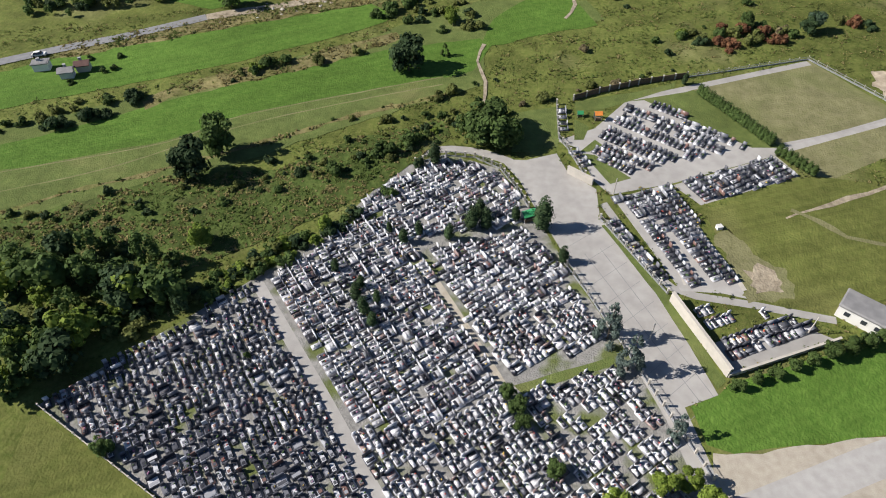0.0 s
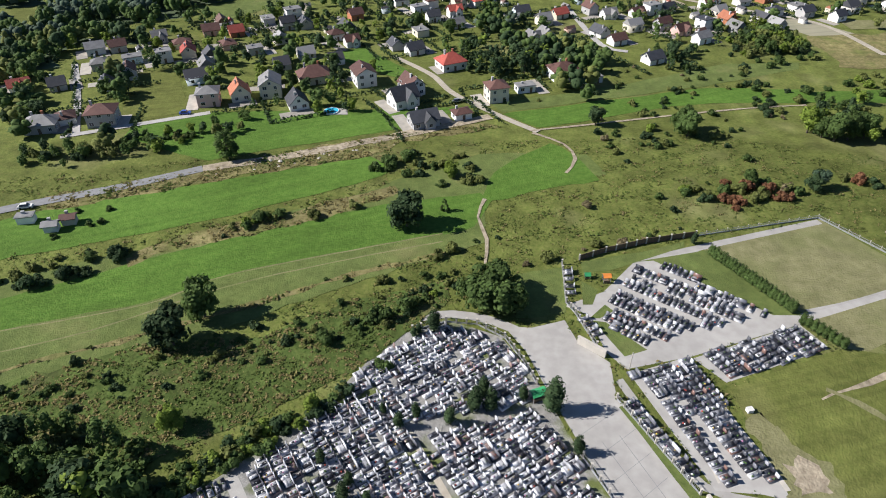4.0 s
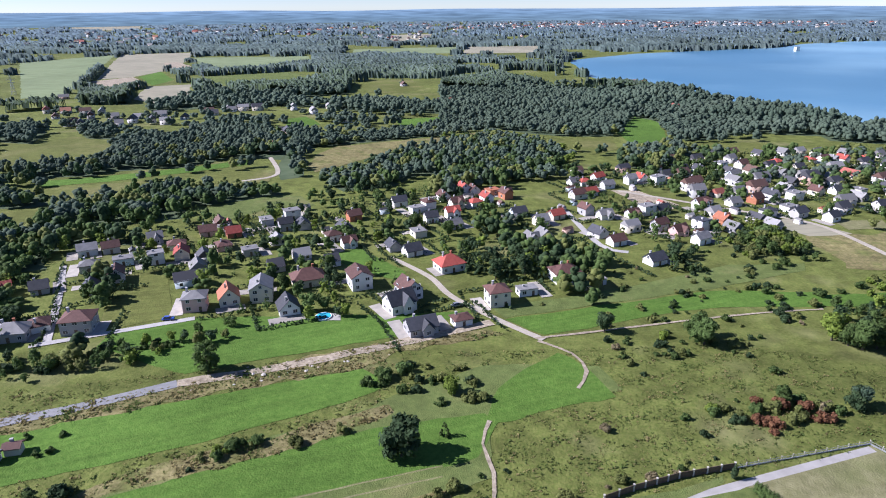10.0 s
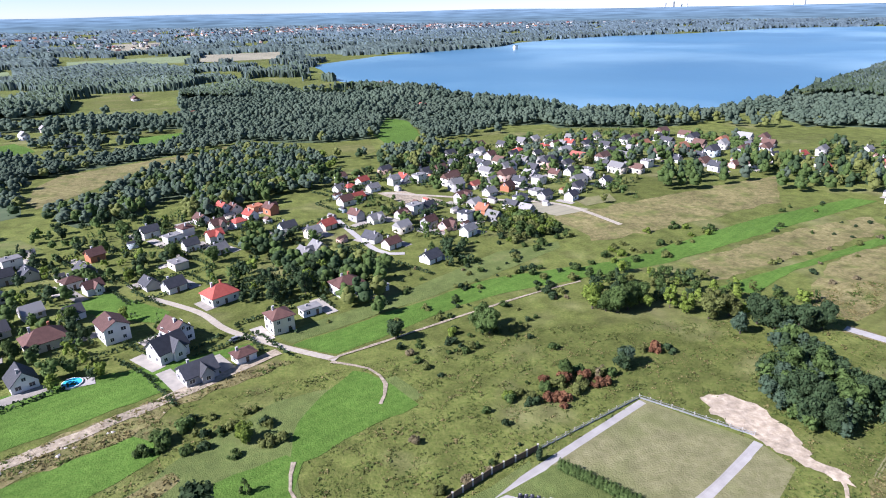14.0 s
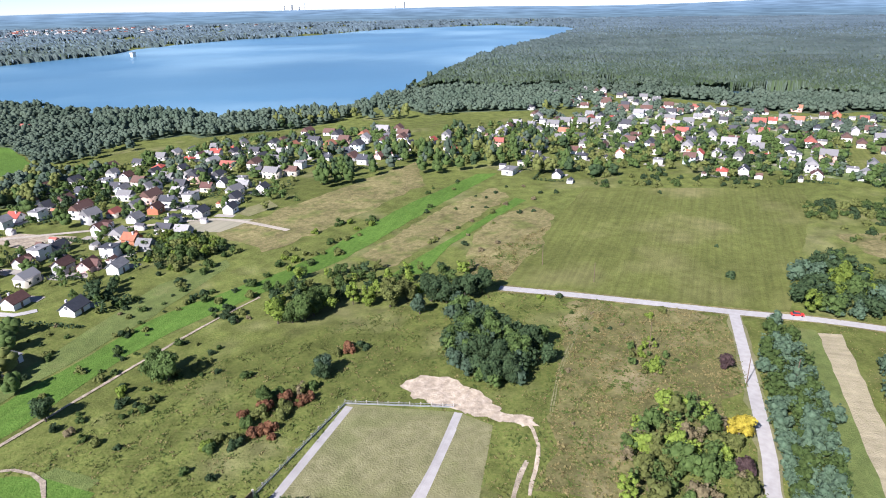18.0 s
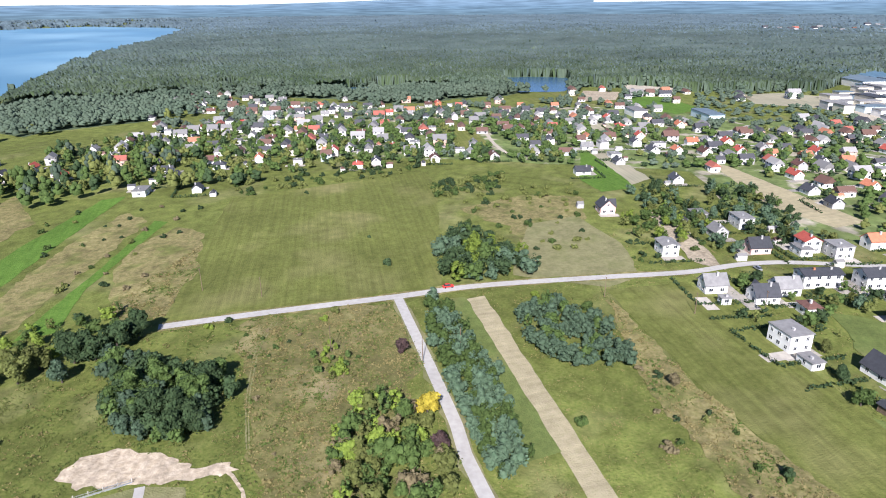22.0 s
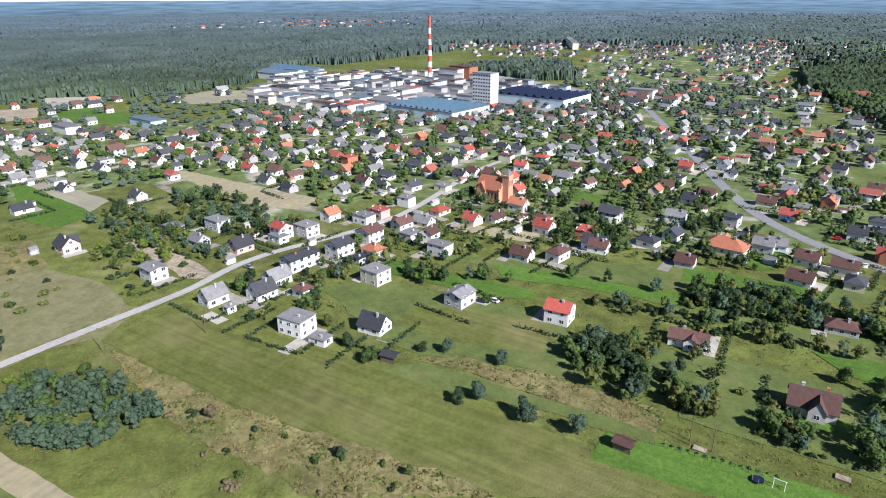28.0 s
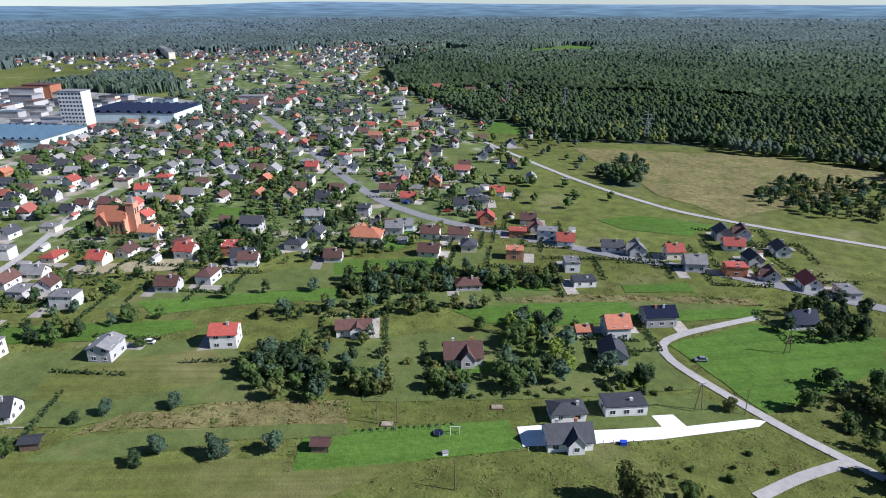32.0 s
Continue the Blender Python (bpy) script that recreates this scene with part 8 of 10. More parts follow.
def posts_fence(pts, step, h, label, rails=True, size=0.35, material="concrete", panel=None):
    """A fence of square posts along a line, with rails or panels between."""
    e = empty("fence", pose(0, 0, 0), label, "fence")
    last = None
    for (x0, y0), (x1, y1) in zip(pts, pts[1:]):
        n = max(1, round(math.dist((x0, y0), (x1, y1)) / step))
        for k in range(n + 1):
            if k == 0 and last is not None:
                continue
            x, y = x0 + (x1 - x0) * k / n, y0 + (y1 - y0) * k / n
            q = size / 2
            if ("fence_post", size, h, material) not in MESHES:
                MESHES["fence_post", size, h, material] = mesh_of("post", boxes((-q, q, -q, q, 0, h), (-q - 0.05, q + 0.05, -q - 0.05, q + 0.05, h, h + 0.1)), material)
            shared("post", MESHES["fence_post", size, h, material], e, pose(x, y, 0))
            if last and rails:
                l, a = math.dist((x, y), last), math.degrees(math.atan2(y - last[1], x - last[0]))
                bm = boxes((q, l - q, -0.02, 0.02, 0.35, 0.43), (q, l - q, -0.02, 0.02, h - 0.3, h - 0.22), (q, l - q, -0.1, 0.1, 0, 0.25)) if not panel else boxes((q, l - q, -0.05, 0.05, 0.02, h - 0.1))
                if not panel:
                    for j in range(int(l / 0.35)):
                        box(bm, 0.3 + j * 0.35, 0.33 + j * 0.35, -0.015, 0.015, 0.25, h - 0.15)
                part("panel" if panel else "railing", bm, M[panel or "metal"], e).matrix_basis = pose(*last, 0, 0, 0, a)
            last = (x, y)
    return e


posts_fence([(-25.1, 44.7), (-18.1, 48.5), (-11.1, 48.6), (-4.6, 45.2), (-0.2, 38.7), (2.8, 32.9)], 2.1, 1.7, "pale concrete posts and railings round the old cemetery")
posts_fence([(10.1, 19), (15.8, 9.9), (22, -1.3), (27.4, -11.2), (31.9, -19), (35.3, -25.2)], 2.4, 1.7, "pale concrete posts and railings along the paved forecourt")
posts_fence([(18.6, 31.3), (31.3, 12)], 2.4, 1.6, "pale posts and railings along the new cemetery")
posts_fence([(12.3, 75.6), (19.1, 79.8), (29.8, 85.2), (43.1, 90.2)], 3.2, 1.8, "concrete posts with dark panels behind the new cemetery", panel="wood")
posts_fence([(43.1, 90.2), (78, 103.6), (96.7, 81.4)], 3.0, 1.2, "low wire fence with thin posts round the dry lawn", size=0.12)
posts_fence([(7.9, 73.2), (8.8, 58.8), (10.9, 55.3), (15.3, 45.3)], 2.4, 1.6, "pale posts and railings at the new cemetery corner")
posts_fence([(-79, -28.2), (-49.7, -41.3)], 2.0, 1.0, "low concrete fence along the cemetery edge", panel="concrete", size=0.2)


def solid_wall(x0, y0, x1, y1, h, t, label):
    l, a = math.dist((x0, y0), (x1, y1)), math.degrees(math.atan2(y1 - y0, x1 - x0))
    e = empty("boundary_wall", pose(x0, y0, 0, 0, 0, a), label, "wall")
    n = max(2, round(l / 3))
    for k in range(n):
        part("panel", boxes((l * k / n, l * (k + 1) / n - 0.02, -t / 2, t / 2, 0, h)), M["concrete"], e)
    part("coping", boxes((-0.05, l + 0.05, -t / 2 - 0.08, t / 2 + 0.08, h, h + 0.12)), M["concrete"], e)


solid_wall(31.8, 10.4, 40.3, -5.8, 2.6, 0.5, "long pale plastered cemetery wall beside the forecourt")
solid_wall(40.3, -5.8, 61.7, 4.9, 1.0, 0.3, "low concrete wall along the urn graves")
solid_wall(11.2, 46, 17, 42.3, 2.0, 0.5, "short pale plastered wall at the forecourt")

# white chapel
e = empty("chapel", pose(67.3, 10.5, 0, 0, 0, -33), "small white cemetery building with grey sheet roof", "building")
part("wall", boxes((-4.5, 4.5, -2.4, 2.4, 0, 3.0)), M["wall"], e)
part("roof", boxes((-4.8, 4.8, -2.7, 2.7, 3.0, 3.25), (-4.8, 4.8, -2.7, 2.7, 3.25, 3.5, 0, 0.25)), M["grey"], e)
for px in (-2.8, 0.2, 2.6):
    part("window", boxes((px - 0.5, px + 0.5, -2.46, -2.36, 1.2, 2.2)), M["glass"], e)
part("door", boxes((-4.56, -4.46, -0.5, 0.5, 0, 2.05)), M["wood"], e)
part("window", boxes((-4.56, -4.46, 1.0, 1.8, 1.3, 2.1)), M["glass"], e)

# stalls and bins at the new cemetery gate
M["green_tarp"] = mat("green_tarpaulin", (0.05, 0.32, 0.12), (0.04, 0.26, 0.1), 1.0, 0.6)
M["orange_tarp"] = mat("orange_tarpaulin", (0.7, 0.25, 0.05), (0.6, 0.2, 0.04), 1.0, 0.6)


def stall(x, y, rot, w, d, h, cloth, label):
    e = empty("market_stall", pose(x, y, 0, 0, 0, rot), label, "stall")
    for sx in (-1, 1):
        for sy in (-1, 1):
            part("post", boxes((sx * w / 2 - 0.05, sx * w / 2 + 0.05, sy * d / 2 - 0.05, sy * d / 2 + 0.05, 0, h)), M["metal"], e)
    part("awning", roof_gable(w, d, h, 0.5, 0.2, 0.06), M[cloth], e)
    part("counter", boxes((-w / 2 + 0.1, w / 2 - 0.1, -d / 2 + 0.1, -d / 2 + 0.6, 0, 0.9)), M["wood"], e)
    part("back_panel", boxes((-w / 2, w / 2, d / 2 - 0.04, d / 2 + 0.04, 0.05, h - 0.1)), M["wall"], e)


stall(18.5, 67.8, 10, 1.6, 1.5, 2.0, "orange_tarp", "small stall with orange awning at the cemetery")
stall(14, 68.7, 10, 1.2, 1.0, 1.2, "green_tarp", "small stall with green awning at the cemetery")
stall(3.1, 29.3, 30, 3.0, 1.8, 1.9, "green_tarp", "market stall with bright green awning beside a cypress")
e = empty("white_box", pose(43.8, 31.7, 0, 0, 0, 20), "white concrete box standing on the lawn", "box")
part("body", boxes((-0.6, 0.6, -0.5, 0.5, 0, 0.8)), M["wall"], e)
part("lid", boxes((-0.65, 0.65, -0.55, 0.55, 0.8, 0.88)), M["wall"], e)
# ---- trees and bushes near the cemetery ----
for x, y, h in ((6, 26.7, 8.0), (-20.3, 45.3, 6.0), (0.2, 28.6, 4.0), (-9, 24.8, 6.0), (-6, 25.2, 5.5), (-7.8, 28.4, 5.0), (-13.4, 20.8, 4.4), (-20.1, 21.6, 3.5), (-22.9, 18.7, 4.0), (10.7, 17.5, 4.4), (-29.3, 2.5, 4.5), (-27, -0.7, 4.5), (-24.7, -3.5, 4.0), (-25.1, 2.3, 3.2), (-29.1, 5.4, 3.5), (-24.5, 43, 2.8), (-23.5, 44, 2.8), (-26.6, 21.6, 2.6), (-35.3, 9.1, 3.4)):
    tree(x, y, h * 0.95, "column", "dark", 1.35, "dark evergreens of the old cemetery", "among the graves")
for x, y, h in ((19.3, -0.4, 8.5), (22.8, -6.7, 8.5), (30.1, -18.3, 5.5)):
    tree(x, y, h * 1.02, "conifer", "silver", 0.72, "spruces along the forecourt", "at the edge of the graves")
for x, y, h in ((1.9, -15.2, 3.0), (3.8, -17.5, 3.4), (4.6, -20.4, 3.0), (10.4, -27.8, 3.4), (-63, -34.3, 3.5), (-45.9, -13.7, 1.6)):
    tree(x, y, h, "round", "green", 0.9, place="among the graves")
for x, y, h in ((27.1, -28, 7), (31, -26.9, 7), (19.5, -31.9, 7), (33.7, -29.9, 7), (24.2, -33, 7)):
    tree(x, y, h * 0.62, "tall", "lime", 1.25, "yellowing trees at the cemetery entrance", "at the cemetery edge")
for k in range(10):
    t = k / 9
    a, b = Vector((41.2, -8)), Vector((72.9, 7.9))
    p = a.lerp(b, t)
    tree(p.x, p.y, 2.3 + 0.9 * (t > 0.45), "round", "green", 1.0, "clipped round trees along the low wall", "beside the low wall")
for k in range(27):
    p = Vector((45.4, 82.3)).lerp(Vector((60, 62.3)), k / 26)
    tree(p.x, p.y, 2.8 + 0.2 * (k % 3), "column", "green", 1.3, "thuja row beside the dry lawn", "in a clipped row")
for k in range(8):
    p = Vector((61.1, 58.8)).lerp(Vector((67.4, 51.9)), k / 7)
    tree(p.x, p.y, 2.9, "column", "green", 1.5, "second thuja row", "in a clipped row")
tree(42, 86.7, 3.2, "column", "dark", 1.3)
for x, y, h in ((-10.3, 54.1, 7.5), (-5.4, 54.1, 8.0), (-8.4, 59.7, 8.5), (-3.5, 56.1, 6.5), (-12.8, 57.3, 6.5)):
    tree(x, y, h, "round", "green", 1.1, "big dark trees behind the cemetery", "in a dense group")
tree(-76.1, 33, 9.6, "round", "dark", 0.86)
tree(-73.2, 42.6, 9.5, "round", "green", 0.82)
tree(-34, 84.6, 9, "round", "dark", 1.05, place="alone in a mown meadow")
tree(-24.9, 93.4, 3.4, "conifer", "green")
tree(-98.5, 114.7, 9, "tall", "green", 1.1)
tree(19.6, 153.8, 5.5, "round", "dark")
tree(50, 149.7, 7.5, "round", "green", 1.1)
tree(-25.6, 112.6, 4.5, "round", "lime")
for x, y, r, leaf in ((-105.5, 60.8, 3, "dark"), (-113.9, 52.4, 3, "dark"), (-119.7, 47.7, 3, "dark"), (-75.2, 82.8, 2.6, "green"), (-77.5, 77.9, 2, "green"), (-70.3, 84.5, 2.2, "green"), (-60.7, 85.3, 2.2, "olive"), (-50.7, 92, 1.8, "olive"), (-82, 73, 0.9, "dark"), (-64.6, 31.4, 1.6, "olive"), (-43.6, 38.6, 2.4, "green"), (-33.2, 47, 3, "green"), (-27.5, 51.9, 3, "green"), (-35.4, 60.2, 1.8, "olive"), (-38.6, 45.4, 1.4, "dark"), (-45.3, 117.4, 3, "green"), (-40.8, 121.5, 3, "green"), (-49.7, 113.4, 2.5, "green"), (-35.4, 112, 2, "dark")):
    bush(x, y, r, leaf)
for x, y, r, leaf in ((-20.7, 109.8, 2.2, "olive"), (-16.5, 110.3, 2.2, "olive"), (14.9, 100.7, 1.6, "brown"), (38.9, 101.8, 1.4, "dark"), (3.8, 75.1, 2, "olive"), (16.8, 82.8, 1.6, "olive"), (23.5, 84.4, 1.6, "brown"), (-0.9, 71.6, 1.2, "brown"), (35.7, 108.3, 1.6, "green"), (43.7, 111.4, 2, "green"), (49.8, 110.2, 2.2, "olive"), (55, 114.6, 2.4, "green"), (56, 109, 2, "rust"), (61.9, 117, 2.6, "rust"), (62.4, 110.4, 2.2, "olive"), (67.9, 116.3, 2.6, "rust"), (69.6, 112.2, 2.0, "rust"), (72.6, 117, 2.4, "olive"), (76.1, 116, 2.2, "green"), (95.3, 124.5, 2.4, "rust"), (56.5, 104.9, 1.4, "rust"), (-20.3, 75.1, 2.2, "olive"), (-23.9, 71.4, 2, "olive")):
    bush(x, y, r, leaf)
for x, y, h, leaf in ((83, 119.9, 5, "blue"), (63.2, 118.7, 4.5, "green"), (97.9, 154.8, 7, "green"), (102.2, 153.4, 7.5, "green"), (108, 156.1, 7, "green"), (94.2, 154.3, 6, "green")):
    tree(x, y, h, "round", leaf)
# the thicket west of the cemetery
VR = random.Random(33)
THICKET = [(-104.7, -1.0), (-101.1, 4.3), (-87.6, 9.2), (-72.3, 8.6), (-66.5, 5.5), (-64.1, 1.4), (-53.7, 11.0), (-41.6, 21.0), (-34.3, 27.3), (-33.6, 24.5), (-41.6, 16.2), (-52.7, 4.9), (-62.0, -6.1), (-70.3, -13.4), (-78.1, -20.5), (-81.3, -26.2), (-86.0, -29.1)]
rows = []
for x, y in scatter(VR, THICKET, 3.2, 0.45, 0.97):
    big = inside(x, y, [(-104.3, -1.7), (-99.7, 3.3), (-87.9, 7.6), (-70.4, 5.9), (-64.9, -0.9), (-72.1, -12.9), (-78.8, -21.2), (-86.3, -28.6)])
    if VR.random() < (0.4 if big else 0.12):
        rows.append((x, y, VR.uniform(5.0, 8.0) if big else VR.uniform(3, 5), VR.choice(("round", "round", "tall")), VR.choice(("green", "green", "dark", "green", "lime"))))
    else:
        rows.append((x, y, VR.uniform(1.4, 2.4), "bush", VR.choice(("green", "green", "olive", "dark", "lime"))))
rows.extend((x, y, VR.uniform(1.2, 2.2), "bush", VR.choice(("green", "dark", "olive", "lime"))) for x, y in scatter(VR, [(-62.6, -2.0), (-57.7, 5.3), (-48.6, 14.5), (-38.5, 23.5), (-32.2, 29.8), (-29.6, 35.9), (-27.7, 33.2), (-33.4, 23.8), (-43.2, 13.1), (-53.2, 2.9), (-59.2, -5.8)], 2.6, 0.5, 0.8))
grove("thicket", rows, "trees and bushes of a dense thicket beside the cemetery", "thicket")
SCRUB = [(-113.4, 12), (-78.6, 23.8), (-48.9, 41.6), (-16.5, 69), (-9.9, 63.6), (-17.3, 53.3), (-32.6, 43.7), (-72.1, 18.3), (-105.2, -0.3)]
grove("scrub", [(x, y, VR.uniform(0.5, 1.4), "bush", VR.choice(("green", "olive", "dark", "olive"))) for x, y in scatter(VR, SCRUB, 3.4, 0.5, 0.5)], "scrub on a rough slope", "scrub")
tree(-65.6, 12.7, 5, "round", "lime", 0.9)
# ---- between the cemetery and the junction ----
for x, y, h, kind, leaf in ((48.2, 153.9, 7, "round", "green"), (90.6, 157.3, 7.5, "round", "lime"), (97.5, 152.1, 8, "round", "green"), (105.7, 155.9, 7, "round", "green"), (117, 150.6, 7, "tall", "lime"), (120.3, 145.9, 7, "tall", "lime"), (124.8, 139.5, 7, "round", "olive"), (132.7, 139.6, 7, "round", "olive"), (137.9, 132.2, 8, "round", "dark"), (140.8, 127.3, 8, "round", "dark"), (148.2, 125.4, 8, "round", "dark"), (155.4, 123.4, 8, "round", "dark"), (128, 127.7, 6, "round", "blue"), (121.1, 104.8, 6, "round", "green"), (127.7, 104.7, 7, "round", "green"), (133.2, 100, 6.5, "round", "green"), (118.6, 91.3, 7, "round", "dark"), (119.1, 85.3, 7.5, "round", "dark"), (125.6, 84.1, 7.5, "round", "green"), (133.3, 84.5, 7, "round", "dark"), (112.4, 82.1, 6, "round", "dark"), (116.8, 78.4, 6.5, "round", "dark"), (139.1, 85.4, 6, "round", "green"), (81.2, 118.9, 5, "round", "dark"), (163.6, 37.7, 4, "round", "plum"), (135.7, 22.8, 5.5, "round", "yellow"), (121, 15.8, 5, "round", "plum"), (129.5, 21.8, 4, "round", "olive")):
    tree(x, y, h, kind, leaf)
for x, y, r, leaf in ((38.2, 152.5, 2.2, "lime"), (56, 117.8, 2.0, "rust"), (53.7, 109, 2.2, "rust"), (57.9, 107.9, 2.4, "rust"), (59.7, 115.5, 2.4, "olive"), (65.2, 112.4, 2.6, "olive"), (72.7, 116.5, 2.4, "brown"), (72, 112.1, 2.2, "rust"), (43.9, 113.5, 2.0, "lime"), (47.9, 112.7, 2.2, "olive"), (48.8, 108.3, 2, "dark"), (97, 127.4, 1.8, "rust"), (91.9, 126.3, 2, "olive"), (99.9, 123.2, 2.2, "dark"), (67.5, 120.4, 2.2, "green"), (80.8, 169.3, 2.2, "dark"), (80.3, 175.2, 2, "dark"), (85.6, 172.9, 2, "olive"), (80, 182.1, 1.6, "dark"), (79.6, 196.6, 1.8, "dark"), (84, 197.7, 2, "dark"), (75.8, 195, 1.6, "olive"), (51.5, 186.1, 2, "dark"), (58.5, 212.7, 2.4, "dark"), (149.2, 53.6, 2.6, "lime"), (153.7, 58.7, 1.6, "lime"), (230.3, 63, 2.4, "dark"), (139.8, -16.2, 2, "green"), (205.3, -17.3, 2.8, "green"), (212.5, 1.7, 1.8, "lime"), (258.9, 80.6, 1.2, "dark"), (319.6, 137.8, 1.4, "dark"), (165.8, 104.3, 1.6, "lime"), (171.3, 100.6, 1.6, "dark"), (185.4, 68.2, 1.8, "olive"), (179.1, 69.4, 1.6, "lime"), (136.7, 68.4, 1.0, "olive"), (162.7, 74.6, 0.9, "dark"), (134.2, 42, 1.4, "green"), (118.6, 36.9, 1.4, "olive")):
    bush(x, y, r, leaf)
for poly, step, keep, lo, hi, leaves, name in (
        ([(201.6, 38.9), (194.9, 28.8), (159.1, 9.3), (130, -3.2), (119.3, -5.9), (113.8, 1.7), (137.7, 14), (173, 31.3)], 2.9, 0.97, 3.2, 5.2, ("blue", "blue", "green"), "belt of bluish trees along the lane"),
        ([(194.8, 6.4), (210.8, -3.7), (195.5, -22.5), (169.4, -30.3), (165.1, -16.4), (167.8, -3)], 3.4, 0.9, 3.2, 5.4, ("blue", "blue", "blue", "green"), "second belt of bluish trees"),
        ([(119.7, 45.3), (143.3, 36.2), (135.3, 25.3), (115.4, 11), (105.2, 8.3), (91.3, 27.5)], 4.0, 0.85, 3.5, 6, ("green", "lime", "olive", "brown", "green"), "mixed thicket beside the lane"),
        ([(245.8, 44.8), (272.8, 39), (249.4, 14.9), (237.2, 2), (230.7, 3.4), (215.1, 35.2)], 4.4, 0.9, 5, 8, ("blue", "dark", "green", "dark", "lime"), "grove beside the road"),
        ([(59.3, -161), (66.1, -190.3), (63.3, -208.9), (49.4, -209.8), (39.1, -185.6), (37.8, -169.5), (46.2, -163.2)], 5.2, 0.75, 4.0, 7.0, ("dark", "green", "blue", "green", "lime"), "tall trees round the houses"),
        ([(-19.2, -224), (-24.9, -249.4), (-38.8, -258.9), (-53.1, -250.2), (-46.6, -232.8), (-30.7, -223.7)], 4.4, 0.7, 4, 7, ("dark", "green", "dark"), "dark trees round a steep-roofed house"),
        ([(-16.2, -186.4), (-27.5, -198.5), (-45.6, -205.6), (-60.4, -194), (-46.4, -143.1), (-22.6, -133.7), (-20.1, -142.8), (-27.6, -153), (-34.9, -155.9), (-34.1, -171.1), (-23.8, -179.5)], 5.0, 0.62, 3.5, 7, ("dark", "green", "olive", "green"), "trees beside the lane"),
        ([(133.8, -141.3), (132, -154.4), (114.1, -152.5), (101.4, -141.3), (108.8, -132.6)], 4.4, 0.75, 4, 6.5, ("dark", "blue", "green"), "pines and shrubs in the meadow")):
    grove("grove", [(x, y, VR.uniform(lo, hi), VR.choice(("round", "round", "tall")), VR.choice(leaves)) for x, y in scatter(VR, poly, step, 0.45, keep) if not near_house(x, y, 6, False)], "trees: " + name, "grove", 0.3)
for poly, step, keep, lo, hi, leaves, name in (
        ([(139.0, 121.6), (144.2, 105.6), (139.7, 94.6), (140.5, 83.9), (131.2, 75.4), (120.3, 74.9), (110.2, 79.2), (110.9, 94.6), (115.1, 103.3)], 3.4, 0.9, 3.4, 5.6, ("dark", "green", "dark", "blue"), "dense dark copse on the waste ground"),
        ([(159.0, 65.3), (165.8, 60.1), (155.5, 50.5), (144.4, 49.1), (143.8, 56.8)], 3.0, 0.7, 1.6, 2.6, ("lime", "green", "olive"), "low light green thicket")):
    grove("grove", [(x, y, VR.uniform(lo, hi), VR.choice(("round", "round", "tall")), VR.choice(leaves)) for x, y in scatter(VR, poly, step, 0.45, keep)], "trees: " + name, "grove", 0.3)
grove("grove", [(x, y, VR.uniform(2.2, 4.2), VR.choice(("round", "round", "tall")), VR.choice(("green", "green", "dark", "olive", "lime"))) for x, y in scatter(VR, [(-171.6, 110.7), (-162.8, 114.9), (-142.3, 126.2), (-122.2, 138.2), (-104.4, 145.0), (-101.2, 133.3), (-118.0, 119.3), (-135.0, 109.1), (-153.6, 98.3), (-159.1, 95.9)], 4.0, 0.5, 0.6) if not near_house(x, y, 6)], "trees of a hedge beside the village lane", "grove", 0.3)
grove("grove", [(x, y, VR.uniform(2.8, 5.0), VR.choice(("round", "round", "tall")), VR.choice(("green", "dark", "olive", "lime", "green"))) for x, y in scatter(VR, [(105.3, 190.7), (124.7, 181.5), (150.2, 163.5), (174.3, 139.8), (162.0, 124.5), (133.5, 140.7), (107.5, 153.3), (93.1, 166.0)], 4.4, 0.5, 0.6)], "trees of a broad hedgerow", "grove", 0.3)
SHRUBS = []
